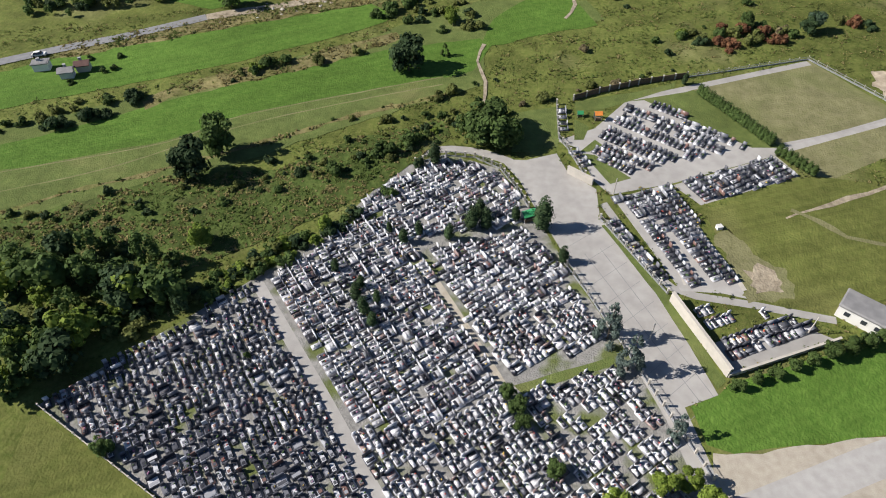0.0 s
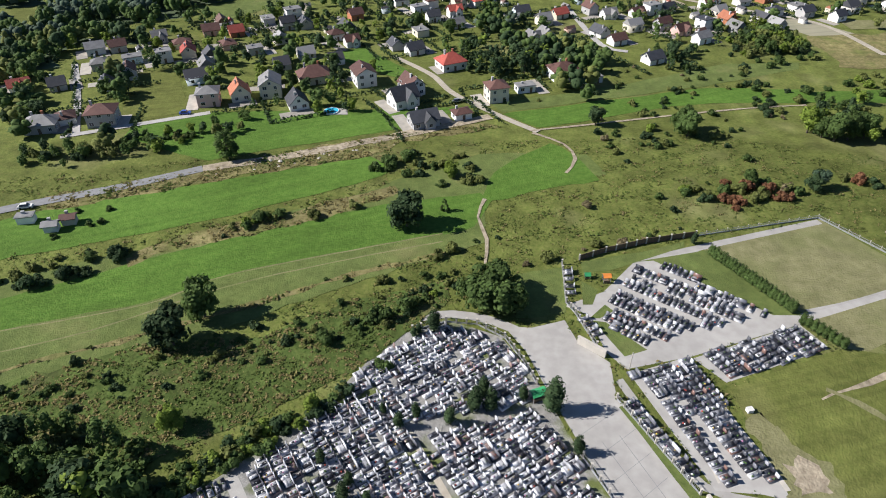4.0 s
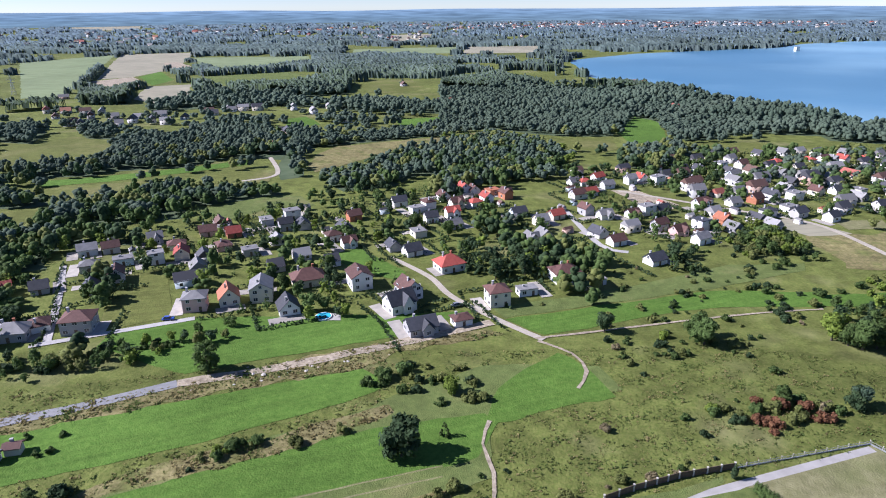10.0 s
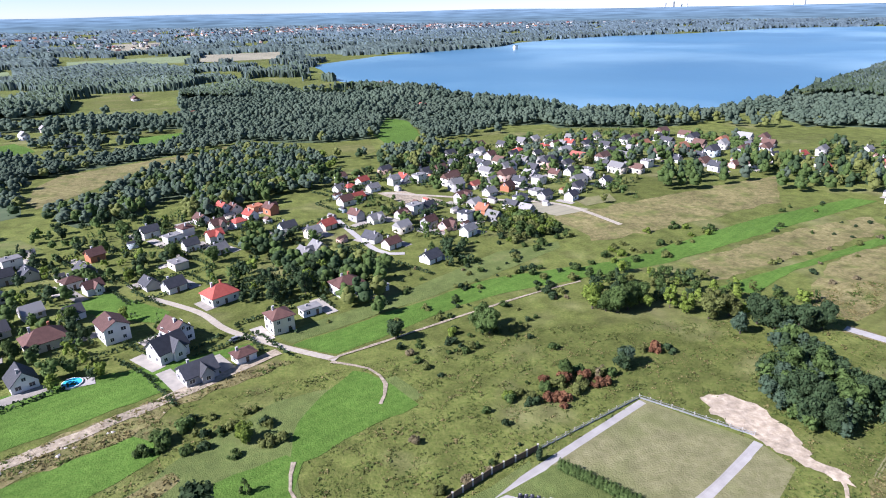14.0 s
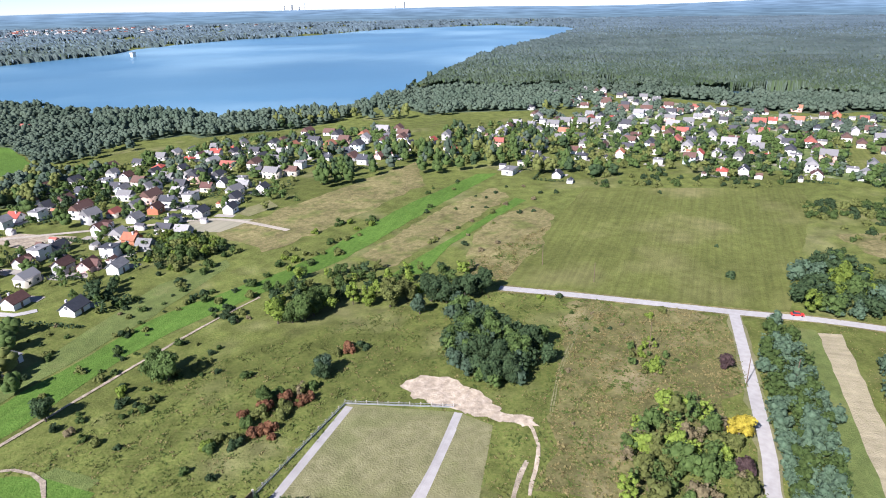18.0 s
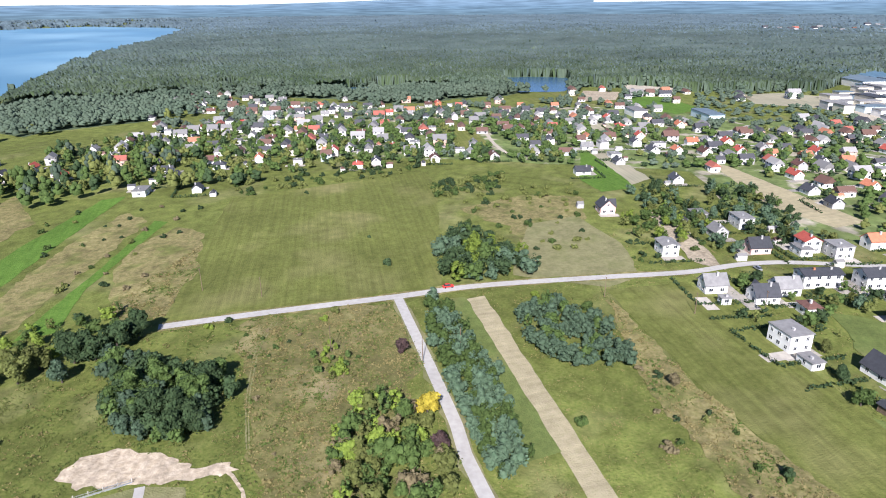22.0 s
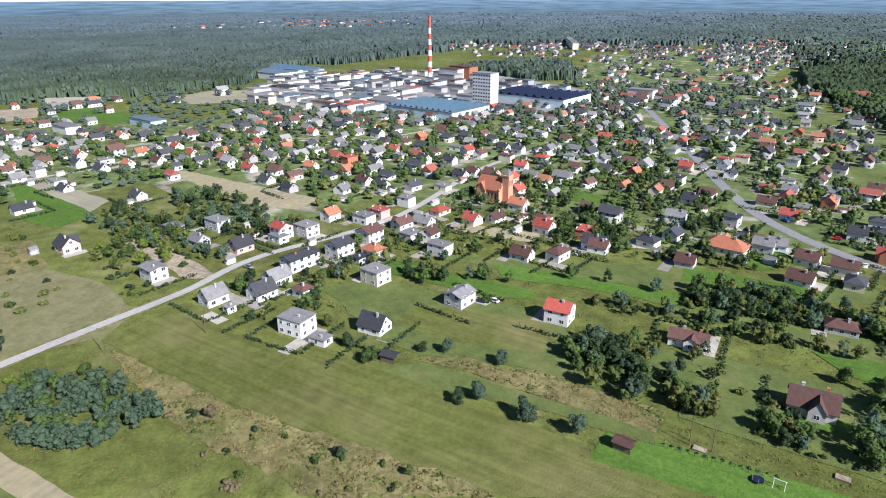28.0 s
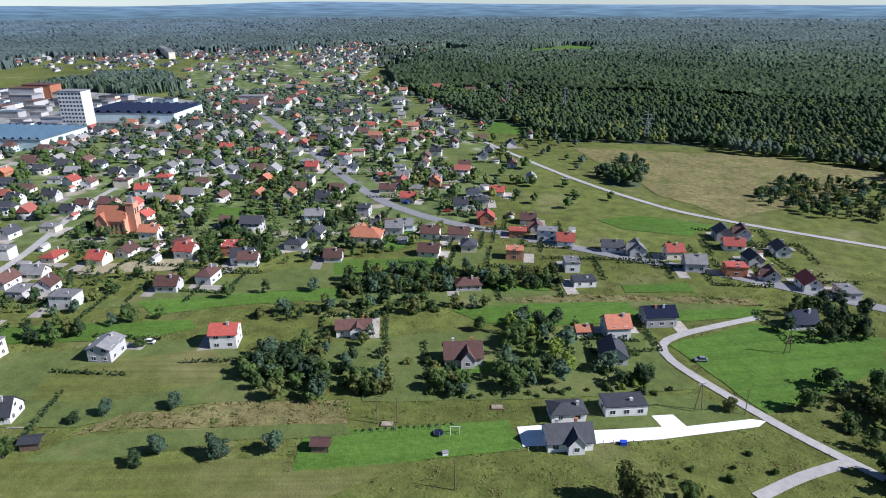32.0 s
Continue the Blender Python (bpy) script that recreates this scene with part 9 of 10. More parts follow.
for poly, step, keep, lo, hi, leaves in (
        ([(-11.5, 215.0), (62.5, 213.4), (95.9, 166.6), (63.2, 137.3), (6.1, 132.1), (-16.8, 137.3)], 6.0, 0.32, 0.6, 1.8, ("olive", "green", "dark", "brown", "green")),
        ([(74.9, 261.6), (116.5, 231.8), (100.5, 174.2), (68.4, 162.2), (77.2, 124.5), (60.5, 107.2), (26, 129.3)], 5.5, 0.22, 0.7, 2.4, ("dark", "green", "olive", "green")),
        ([(135.4, 124.3), (159.9, 89.5), (121.8, 66.5), (106.9, 97.3)], 5.0, 0.2, 0.5, 1.6, ("green", "olive", "dark")),
        ([(307, -29.5), (311.4, -65), (265.6, -72.2), (241.9, -59), (236.9, -34.7)], 5.5, 0.4, 0.8, 2.2, ("green", "olive", "dark")),
        ([(-115, 14.4), (-98.3, 24.1), (-78, 31.7), (-55.4, 44), (-40.6, 53.8), (-21.6, 67.1), (-14.2, 63), (-25.4, 50.7), (-36.8, 38), (-48.4, 30.6), (-61.8, 29.8), (-74.3, 23.4), (-110.2, 7.2)], 3.6, 0.42, 0.5, 1.5, ("green", "olive", "lime", "green", "dark", "olive")),
        ([(-53.7, 58.1), (-34.6, 68), (-12.2, 85.8), (-5.4, 80.9), (-7.5, 68.8), (-20.8, 57.4), (-40.6, 53.8)], 4.0, 0.35, 0.5, 1.5, ("green", "olive", "brown", "dark")),
        ([(-135.7, 45.5), (-127.2, 55.3), (-113.5, 63.7), (-103.1, 66.3), (-100.1, 60), (-116.3, 47.9), (-132, 40)], 4.0, 0.6, 0.8, 2.2, ("green", "dark", "olive")),
        ([(-83.1, 78.7), (-70.5, 86.9), (-68.3, 82.6), (-80.1, 75.3)], 3.0, 0.9, 0.8, 1.6, ("green", "olive", "lime")),
        ([(8.6, 77.2), (30.2, 90.9), (44.4, 95.5), (44.1, 92.5), (19.1, 81.2), (10.1, 74.8)], 3.0, 0.5, 0.5, 1.3, ("green", "olive", "brown", "dark")),
        ([(31.8, -171.9), (14.3, -190.2), (6.1, -182.1), (10.5, -177.3), (29.7, -169.1)], 3.2, 0.85, 0.8, 1.9, ("green", "dark", "lime")),
        ([(71.1, -156.4), (56, -162.3), (31.8, -171.9), (31.2, -168.5), (69.5, -152.2)], 3.0, 0.8, 0.6, 1.4, ("green", "olive", "dark")),
        ([(-15.4, -176.2), (-19.3, -189.1), (-37.7, -199.4), (-44.3, -198.9), (-40.7, -181), (-24.9, -167.4)], 3.6, 0.6, 0.8, 2.2, ("green", "olive", "brown")),
        ([(22.6, -129.3), (17.5, -139.6), (-3.8, -156.7), (-19.4, -162.9), (-13.3, -149.7), (-3.4, -139.6)], 3.4, 0.45, 0.5, 1.8, ("green", "olive", "green")),
        ([(332.7, 51.2), (374.4, -10.7), (257.2, -18.5), (254.9, 2.4), (280, 40.8)], 8, 0.6, 1.0, 2.4, ("olive", "green", "olive", "dark")),
        ([(347.6, 75.3), (382.1, 33.7), (350.4, 33.5), (323.2, 65.3)], 5, 0.9, 2, 3.5, ("green", "dark", "olive")),
        ([(82.5, 260.3), (109.8, 276.4), (117.2, 242), (97.9, 219), (79.2, 237.1)], 6, 0.85, 2, 3.2, ("green", "olive", "dark", "lime")),
        ([(135.2, 215.8), (163.5, 230.9), (186.9, 218.3), (143.6, 192.7), (111.3, 191), (91.4, 187.2)], 6, 0.6, 1.4, 2.6, ("green", "olive", "lime")),
        ([(250.9, 252.1), (283.1, 226.8), (285.3, 178.7), (200, 145), (166.2, 159.9), (176.8, 191.4)], 9, 0.5, 0.8, 2.0, ("olive", "green", "dark", "brown")),
        ([(302.5, 174.5), (380.2, 84.9), (405.2, 92.3), (332.7, 189.3)], 6, 0.6, 1.5, 3, ("green", "dark", "olive")),
        ([(167.2, 94.2), (191.3, 52), (132.8, 46.3), (88.7, 41.7)], 6, 0.45, 0.5, 1.2, ("olive", "brown", "green")),
        ([(188.6, -26.1), (158.4, -46.7), (117.8, -70.8), (102.6, -76.2), (131.2, -35.3)], 6, 0.5, 0.6, 1.6, ("olive", "green", "brown", "dark")),
        ([(-15.4, 156.3), (25.3, 184.8), (82, 214.1), (102.4, 199.8), (48.5, 177.9), (7.5, 157.2)], 8, 0.4, 0.8, 2.0, ("olive", "green", "dark")),
        ([(-52.8, 116.9), (-38, 128.6), (-20.3, 125.9), (-15.8, 111.5), (-24.4, 104.9), (-41.3, 111)], 5, 0.7, 1.2, 2.4, ("green", "olive", "dark")),
        ([(18.7, 136), (43.4, 151.8), (52.9, 147.5), (33.3, 133)], 5, 0.6, 1, 2, ("olive", "dark", "green")),
        ([(132.5, -197.5), (139.1, -215.4), (108.7, -234.9), (60.1, -245.3), (57.2, -237.1), (99.3, -217.7)], 4.2, 0.9, 1.6, 2.8, ("dark", "green", "olive")),
        ([(162.4, -169.8), (143.8, -184.4), (108.3, -206), (78.5, -210.2), (106.3, -192), (139.9, -171.8)], 5, 0.7, 1.2, 2.4, ("green", "olive", "dark")),
        ([(107.6, -155), (83.2, -168.2), (62, -159.9), (82.7, -142.9), (100, -141.9)], 6, 0.6, 1.4, 2.6, ("dark", "green", "olive")),
        ([(36.9, -183), (20.2, -200.5), (10.9, -186.5), (31.8, -171.9)], 4.5, 0.8, 1.4, 2.4, ("green", "dark")),
        ([(-160.2, 104.4), (-155.5, 122.3), (-114.8, 137.3), (-111.7, 124.3), (-140.1, 107.1)], 5, 0.7, 1.6, 3, ("green", "dark", "green", "olive"))):
    SHRUBS.extend((x, y, VR.uniform(lo, hi), "bush", VR.choice(leaves)) for x, y in scatter(VR, poly, step, 0.5, keep) if not near_house(x, y, 5))
grove("shrubs", SHRUBS, "shrubs scattered over rough grassland", "shrubs")
grove("grove", [(x, y, VR.uniform(3.2, 5.6), VR.choice(("round", "round", "tall")), VR.choice(("dark", "green", "dark", "olive", "blue"))) for poly, step, keep in (
    ([(132.5, -197.5), (140.3, -216.2), (109.2, -236), (59.3, -246.9), (54.9, -236.9), (98.3, -215.3)], 4.2, 0.8),
    ([(161.8, -169.1), (143.5, -184), (107.9, -205.2), (74.6, -211.7), (106.3, -192), (139.9, -171.8)], 5.0, 0.55),
    ([(132.9, -138.9), (138.2, -153.9), (122, -158.4), (106, -152.2), (99.3, -137.8), (111.7, -131.4)], 4.6, 0.75),
    ([(97, -143.1), (101.2, -157.6), (91.7, -157.9), (84.4, -146.6)], 4.4, 0.8),
    ([(78.3, -150.5), (80.7, -162.3), (68.7, -164.3), (65.2, -154.2)], 4.4, 0.7),
    ([(58.2, -158.4), (61, -173.5), (53.4, -178.2), (46.2, -163.2)], 4.4, 0.8),
    ([(34.8, -170.7), (34.2, -187.6), (18.3, -199.4), (11.8, -187.8), (22.7, -175.5)], 4.4, 0.6),
    ([(177, -184.3), (148.4, -206.9), (136.6, -200.2), (163, -176.8)], 6.0, 0.4),
    ([(67.4, -436.1), (62.4, -469.7), (42.6, -462.9), (40.2, -415.8), (57.4, -402)], 5.5, 0.9),
    ([(-18.8, -405.4), (-43.5, -451.5), (-93.6, -447.5), (-78.2, -369.8), (-48.7, -367.7), (-23.4, -383.7)], 6.0, 0.75),
    ([(269.6, -66.5), (279.2, -86), (247, -109.1), (218.2, -110.3), (199.6, -87.7), (228.7, -69.6)], 7.0, 0.35),
    ([(323.1, -75.5), (382.9, -81.4), (379.6, -105.6), (289.9, -122.5), (277.3, -100.8)], 5.5, 0.7),
    ([(354.8, -37.9), (373.2, -59.2), (323.1, -75.5), (257.5, -83.6), (278.6, -64.2), (326.5, -43.6)], 5.0, 0.75),
    ([(130.2, -153), (123.3, -169.1), (99.8, -178.9), (80.6, -175.5), (94, -156.3), (111.2, -141.5)], 5.5, 0.5),
    ([(225.5, -119), (222.2, -149.7), (194, -163.7), (170.5, -178.1), (177.2, -155.4), (203.7, -121.9)], 6.0, 0.5)) for x, y in scatter(VR, poly, step, 0.5, keep) if not near_house(x, y, 6)], "trees of hedgerows and orchards", "grove", 0.3)
for x, y, h, leaf in ((154.1, -111, 4, "blue"), (138.9, -120.2, 4, "blue"), (130.4, -97.9, 3.6, "dark"), (128.5, -103.2, 4.6, "blue"), (114.1, -108, 5.2, "blue"), (158.6, -104.8, 3, "dark"), (162.7, -88.2, 4.6, "green"), (174.8, -87, 4, "dark"), (190.6, -87.6, 3.6, "olive"), (226.9, -107.7, 4, "olive"), (161.9, -41.2, 3.4, "brown"), (129.5, -62, 2.6, "dark"), (113.9, -72.3, 2.4, "green"), (173.8, -142.3, 3.4, "green"), (74.9, -154.9, 5, "green"), (92.5, -144.9, 4.6, "green"), (54.5, -162.9, 6, "green"), (-2.8, -174.5, 3.6, "olive"), (16.4, -128.4, 9, "olive"), (6, -134.3, 4, "green"), (102.2, -114.8, 4.6, "blue"), (74.9, -193.1, 4.5, "green")):
    tree(x, y, h, "round", leaf)
# ---- clumps of trees in the village ----
grove("grove", [(x, y, VR.uniform(lo, hi), VR.choice(("round", "round", "tall")), VR.choice(leaves)) for poly, step, keep, lo, hi, leaves in (
    ([(89.6, 268.7), (101.7, 274.5), (118.2, 248.5), (112.6, 227.3), (82.8, 233.5)], 5.0, 0.85, 3.0, 5.0, ("green", "olive", "lime", "green")),
    ([(47.1, 225.7), (65.8, 231.4), (62, 208.7), (44.7, 203.6)], 5.0, 0.8, 3.5, 5.5, ("dark", "green", "dark")),
    ([(12.9, 235.5), (35.1, 234.6), (32.8, 214.1), (14.3, 215)], 5.0, 0.7, 3.5, 5.5, ("dark", "dark", "green")),
    ([(49, 281.7), (64.1, 288.3), (62.7, 265.4), (48.8, 261.2)], 5.5, 0.8, 3.5, 5.5, ("dark", "green")),
    ([(-78.4, 468.5), (-26.4, 486), (13.4, 435.3), (34.1, 384.3), (11, 349.1), (-60.7, 343.5)], 8.5, 0.6, 4.5, 7.0, ("green", "green", "dark", "lime")),
    ([(82.1, 389.8), (113.4, 401.4), (104.2, 349.3), (76.4, 339.6)], 6.0, 0.8, 4.0, 6.0, ("dark", "green")),
    ([(-186.3, 134.3), (-181, 143.9), (-171.8, 176.3), (-158.3, 166.7), (-159.9, 133.5), (-170.8, 116.6)], 5.5, 0.75, 4.0, 6.5, ("dark", "green", "dark")),
    ([(-97.1, 152.4), (-83, 166), (-63.3, 156.7), (-77.1, 148.4)], 5.0, 0.7, 2.5, 4.5, ("green", "lime", "dark")),
    ([(223.8, -216), (217.1, -239.9), (189.9, -237), (180.3, -214.7), (199, -199.6)], 5.0, 0.85, 4.0, 6.5, ("green", "dark", "green")),
    ([(187.2, -274.9), (173.8, -301.1), (163, -288.3), (175.8, -263.4)], 4.5, 0.9, 3.0, 5.0, ("dark", "green")),
    ([(307, -29.5), (330.3, -51.5), (323.1, -75.5), (279.6, -73.9), (277.7, -55), (283.4, -36.7)], 5.0, 0.7, 3.0, 5.0, ("green", "olive", "lime", "green"))) for x, y in scatter(VR, poly, step, 0.5, keep) if not near_house(x, y, 5.5)], "trees in clumps between houses", "grove", 0.32)
# ---- village gardens ----
GARDENS = []
for x, y in scatter(VR, [(-164.4, 100.8), (-231.9, 174.7), (-226.2, 234.5), (-117.7, 310.5), (-53.4, 330.8), (11.1, 254.9), (8.6, 187.9), (-22.8, 201), (-56, 179.7), (-77.8, 150.4), (-121.7, 142.6), (-150.4, 115.7)], 6, 0.5, 0.62):
    if not near_house(x, y, 6) and clear_of_fields(x, y):
        GARDENS.append((x, y, VR.uniform(2.8, 6.2), VR.choice(("round", "round", "tall", "conifer")), VR.choice(("green", "dark", "dark", "green", "lime"))))
for x, y in scatter(VR, [(-39.2, 193), (-31.3, 215.9), (0.2, 216.5), (2.3, 192.6), (-13.2, 193.4)], 5.2, 0.45, 0.85):
    if not near_house(x, y, 6):
        GARDENS.append((x, y, VR.uniform(6, 8), VR.choice(("conifer", "tall")), "dark"))
for x, y in scatter(VR, [(219.9, -58.8), (241.4, -106.5), (305.2, -220.6), (295.3, -302.2), (159.8, -425.2), (99.5, -278.9), (139.2, -241.5), (191.4, -198.9), (222.2, -149.7), (209.1, -105.6), (185.1, -81.1)], 5.5, 0.5, 0.6):
    if not near_house(x, y, 5.5) and clear_of_fields(x, y):
        GARDENS.append((x, y, VR.uniform(2.0, 5.5), VR.choice(("round", "round", "tall", "conifer")), VR.choice(("green", "dark", "dark", "green", "olive"))))
for x, y in scatter(VR, [(10, 224.4), (15.1, 366.7), (139.6, 445.4), (283.3, 475.1), (180.9, 275.7), (87.8, 252.3), (57.3, 223.6)], 7, 0.5, 0.55):
    if not near_house(x, y, 6) and clear_of_fields(x, y):
        GARDENS.append((x, y, VR.uniform(2.4, 5.6), VR.choice(("round", "round", "tall", "conifer")), VR.choice(("green", "dark", "green", "olive"))))
for x, y in scatter(VR, [(283.5, 306.5), (382.5, 358.5), (496, 308.3), (556.1, 1.3), (423.4, -7.5), (403.9, 68.4), (341, 190.1), (305.4, 217.8)], 7, 0.5, 0.55):
    if not near_house(x, y, 6) and clear_of_fields(x, y):
        GARDENS.append((x, y, VR.uniform(3.5, 6), "round", VR.choice(("green", "dark", "green", "olive"))))
for row in GARDENS[::7][:120]:
    tree(*row[:2], row[2], row[3], row[4], 1.0, "garden trees", "between houses")
grove("garden_trees", [row for k, row in enumerate(GARDENS) if k % 7 or k // 7 >= 120], "garden trees between houses", "trees", 0.11)

# ---- small things ----
def pole(x, y, h, label, arms=1, wood=True):
    e = empty("utility_pole", pose(x, y, 0, 0, 0, 20), label, "pole")
    part("shaft", tube(bmesh.new(), [(0, 0, 0), (0, 0, h)], (0.14, 0.09), 8), M["wood" if wood else "concrete"], e)
    for k in range(arms):
        part("crossarm", boxes((-0.7, 0.7, -0.06, 0.06, h - 0.3 - 0.5 * k, h - 0.18 - 0.5 * k)), M["wood"], e)
    return e


for x, y, h in ((191.7, 123.1, 9), (191.2, 98.7, 8), (159.7, 59.2, 9), (159.9, 30.3, 9), (216.8, -23.1, 8), (209.4, -53, 8), (215.5, -76.4, 8), (83.8, -134.3, 8), (-6.7, -174.1, 8), (168.8, 20.6, 8), (79.1, -136.6, 8), (56, -118.7, 8)):
    pole(x, y, h, "weathered wooden utility pole with crossarm")
for x, y in ((21.7, 39.6), (56.4, 5.9), (-9.6, 63.3), (27.2, 0.7)):
    pole(x, y, 5, "thin grey lamp post at the cemetery", 0, False)


def a_pole(x, y, h):
    e = empty("power_pole", pose(x, y, 0, 0, 0, 40), "A-shaped wooden power pole with crossarm", "pole")
    for s in (-1, 1):
        part("leg", tube(bmesh.new(), [(s * 1.3, 0, 0), (s * 0.1, 0, h)], (0.15, 0.1), 8), M["wood"], e)
    part("brace", boxes((-0.6, 0.6, -0.06, 0.06, h * 0.45, h * 0.45 + 0.12)), M["wood"], e)
    part("crossarm", boxes((-1.3, 1.3, -0.08, 0.08, h - 0.4, h - 0.24)), M["metal"], e)
    for k in (-1, 0, 1):
        part("insulator", boxes((k * 1.1 - 0.07, k * 1.1 + 0.07, -0.07, 0.07, h - 0.24, h + 0.1)), M["wall"], e)


a_pole(5.1, -171.4, 9)
a_pole(-20.3, -213.9, 9)


def car(x, y, rot, paint, label):
    e = empty("car", pose(x, y, 0.22, 0, 0, rot), label, "car")
    bm = boxes((-2.1, 2.1, -0.86, 0.86, 0.3, 0.85, 0, 0.08))
    bmesh.ops.bevel(bm, geom=bm.edges[:], offset=0.1, segments=2, affect="EDGES")
    part("body", bm, M[paint], e)
    cab = boxes((-1.5, 0.9, -0.78, 0.78, 0.85, 1.42, 0, 0.3))
    part("cabin", cab, M["glass"], e)
    part("roof", boxes((-1.15, 0.55, -0.5, 0.5, 1.42, 1.48)), M[paint], e)
    for sx in (-1.3, 1.3):
        for sy in (-0.82, 0.82):
            part("wheel", tube(bmesh.new(), [(sx, sy - 0.1, 0.31), (sx, sy + 0.1, 0.31)], (0.31, 0.31), 12), M["solar"], e)
    for sy in (-0.6, 0.6):
        part("headlight", boxes((2.0, 2.08, sy - 0.16, sy + 0.16, 0.55, 0.7)), M["frame"], e)


M["car_red"] = mat("red_car_paint", (0.55, 0.04, 0.03), (0.5, 0.035, 0.03), 0.5, 0.3, spec=0.5)
M["car_blue"] = mat("blue_car_paint", (0.05, 0.12, 0.45), (0.05, 0.1, 0.4), 0.5, 0.3, spec=0.5)
M["car_grey"] = mat("silver_car_paint", (0.4, 0.41, 0.43), (0.36, 0.37, 0.39), 0.5, 0.3, metal=0.5, spec=0.5)
car(213.1, 34, -62, "car_red", "small red car driving on the lane")
car(-128, 144, 15, "car_blue", "dark blue car parked on the village lane")
car(-30.7, 166.9, 30, "car_grey", "silver car parked at the village lane")
car(172.9, -144.8, 17, "wall", "white car parked beside a meadow house")
car(159.7, -316.7, -20, "car_blue", "blue van on the main road")
for x, y, c in ((4.9, -199.2, "car_grey"), (202.2, -336, "car_grey"), (245.3, -372.5, "wall"), (133.1, -311.1, "car_red"), (254.6, -82.7, "car_grey"), (88.3, -399.9, "wall")):
    car(x, y, 20, c, "car parked beside the road")

# new house plot
sheet("driveway", "wall", 0.08, [(49, -146.3), (44.1, -149), (29.7, -152.4), (13.7, -160.2), (16.6, -164.3), (11.3, -167), (7.7, -162.9), (-8.2, -172.5), (-11.9, -173), (-10, -169.6), (2.9, -161.5), (13.7, -154.7), (29.2, -146.7), (45.5, -139.1)], 0, 4, "white paved driveway of a new house", "driveway")
M["blue_plastic"] = mat("blue_plastic", (0.03, 0.08, 0.5), (0.03, 0.07, 0.45), 1.0, 0.4)
e = empty("water_tank", pose(22.2, -149.5, 0, 0, 0, 20), "blue plastic container beside the driveway", "container")
part("body", boxes((-0.8, 0.8, -0.6, 0.6, 0, 0.9, 0, 0.06)), M["blue_plastic"], e)
part("lid", boxes((-0.84, 0.84, -0.64, 0.64, 0.9, 1.0)), M["blue_plastic"], e)
e = empty("trampoline", pose(67, -135.9, 0), "round black garden trampoline on a lawn", "trampoline")
part("mat", tube(bmesh.new(), [(0, 0, 0.75), (0, 0, 0.8)], (1.4, 1.4), 20), M["solar"], e)
for k in range(6):
    a = 1.047 * k
    part("leg", tube(bmesh.new(), [(1.4 * math.cos(a), 1.4 * math.sin(a), 0), (1.4 * math.cos(a), 1.4 * math.sin(a), 1.9)], (0.04, 0.04), 6), M["metal"], e)
e = empty("swing_set", pose(63.2, -137.9, 0, 0, 0, 20), "white wooden swing set on a lawn", "swing")
for sx in (-1.2, 1.2):
    for sy in (-0.8, 0.8):
        part("leg", tube(bmesh.new(), [(sx, sy, 0), (sx, 0, 2.2)], (0.06, 0.06), 6), M["frame"], e)
part("beam", boxes((-1.4, 1.4, -0.06, 0.06, 2.16, 2.3)), M["frame"], e)
part("seat", boxes((-0.25, 0.25, -0.1, 0.1, 0.45, 0.5)), M["wood"], e)
for sx in (-0.2, 0.2):
    part("rope", tube(bmesh.new(), [(sx, 0, 0.48), (sx, 0, 2.2)], (0.02, 0.02), 5), M["wood"], e)
e = empty("playhouse", pose(62.6, -129.3, 0, 0, 0, 30), "small white play house on a lawn", "playhouse")
part("wall", walls_of(1.4, 1.2, 1.0, 0.4), M["wall"], e)
part("roof", roof_gable(1.4, 1.2, 1.0, 0.4, 0.1, 0.05), M["grey"], e)
for sx, x, y in ((0, 81.2, -134.8), (1, 56.4, -152.7)):
    e = empty("planter_box", pose(x, y, 0, 0, 0, 20), "low timber planting bed in a garden", "planter")
    part("frame", boxes((-1.6, 1.6, -1.0, 1.0, 0, 0.4)), M["wood"], e)
    part("soil", boxes((-1.5, 1.5, -0.9, 0.9, 0.4, 0.43)), M["soil"], e)
# pool in the village
e = empty("swimming_pool", pose(-75.5, 152.9, 0, 0, 0, 10), "round turquoise garden pool with pale rim", "pool")
part("rim", tube(bmesh.new(), [(0, 0, 0.02), (0, 0, 0.6)], (2.9, 2.9), 28), M["frame"], e)
part("water", tube(bmesh.new(), [(0, 0, 0.58), (0, 0, 0.63)], (2.6, 2.6), 28), M["pool"], e)
sheet("terrace", "paving", 0.08, [(-77.6, 150), (-78, 156.2), (-70.3, 155.8), (-68.9, 151.1)], 0, 4, "pale paved pool terrace", "terrace")
house(-130.2, 69.8, 20, 4, 3, 2.4, "grey", "wall", "gable", False, 0.6, label="small garden hut with pale roof", sides=0)
house(-127.4, 73.7, 20, 4, 3, 2.4, "brown", "cream", "gable", False, 0.6, label="small garden hut with reddish roof", sides=0)
house(-139.8, 72.6, 20, 5, 3, 2.4, "grey", "wall", "flat", False, label="low white garden hut", sides=0)
car(-144.8, 78.9, 20, "wall", "white van parked beside the garden plots")
for x, y in ((-121.3, 73.3), (-119.1, 74.9), (-127.5, 66.4), (-128.6, 78.8), (-120.2, 81.3)):
    bush(x, y, 1.2, "green", None, "garden plots", "in garden plots")
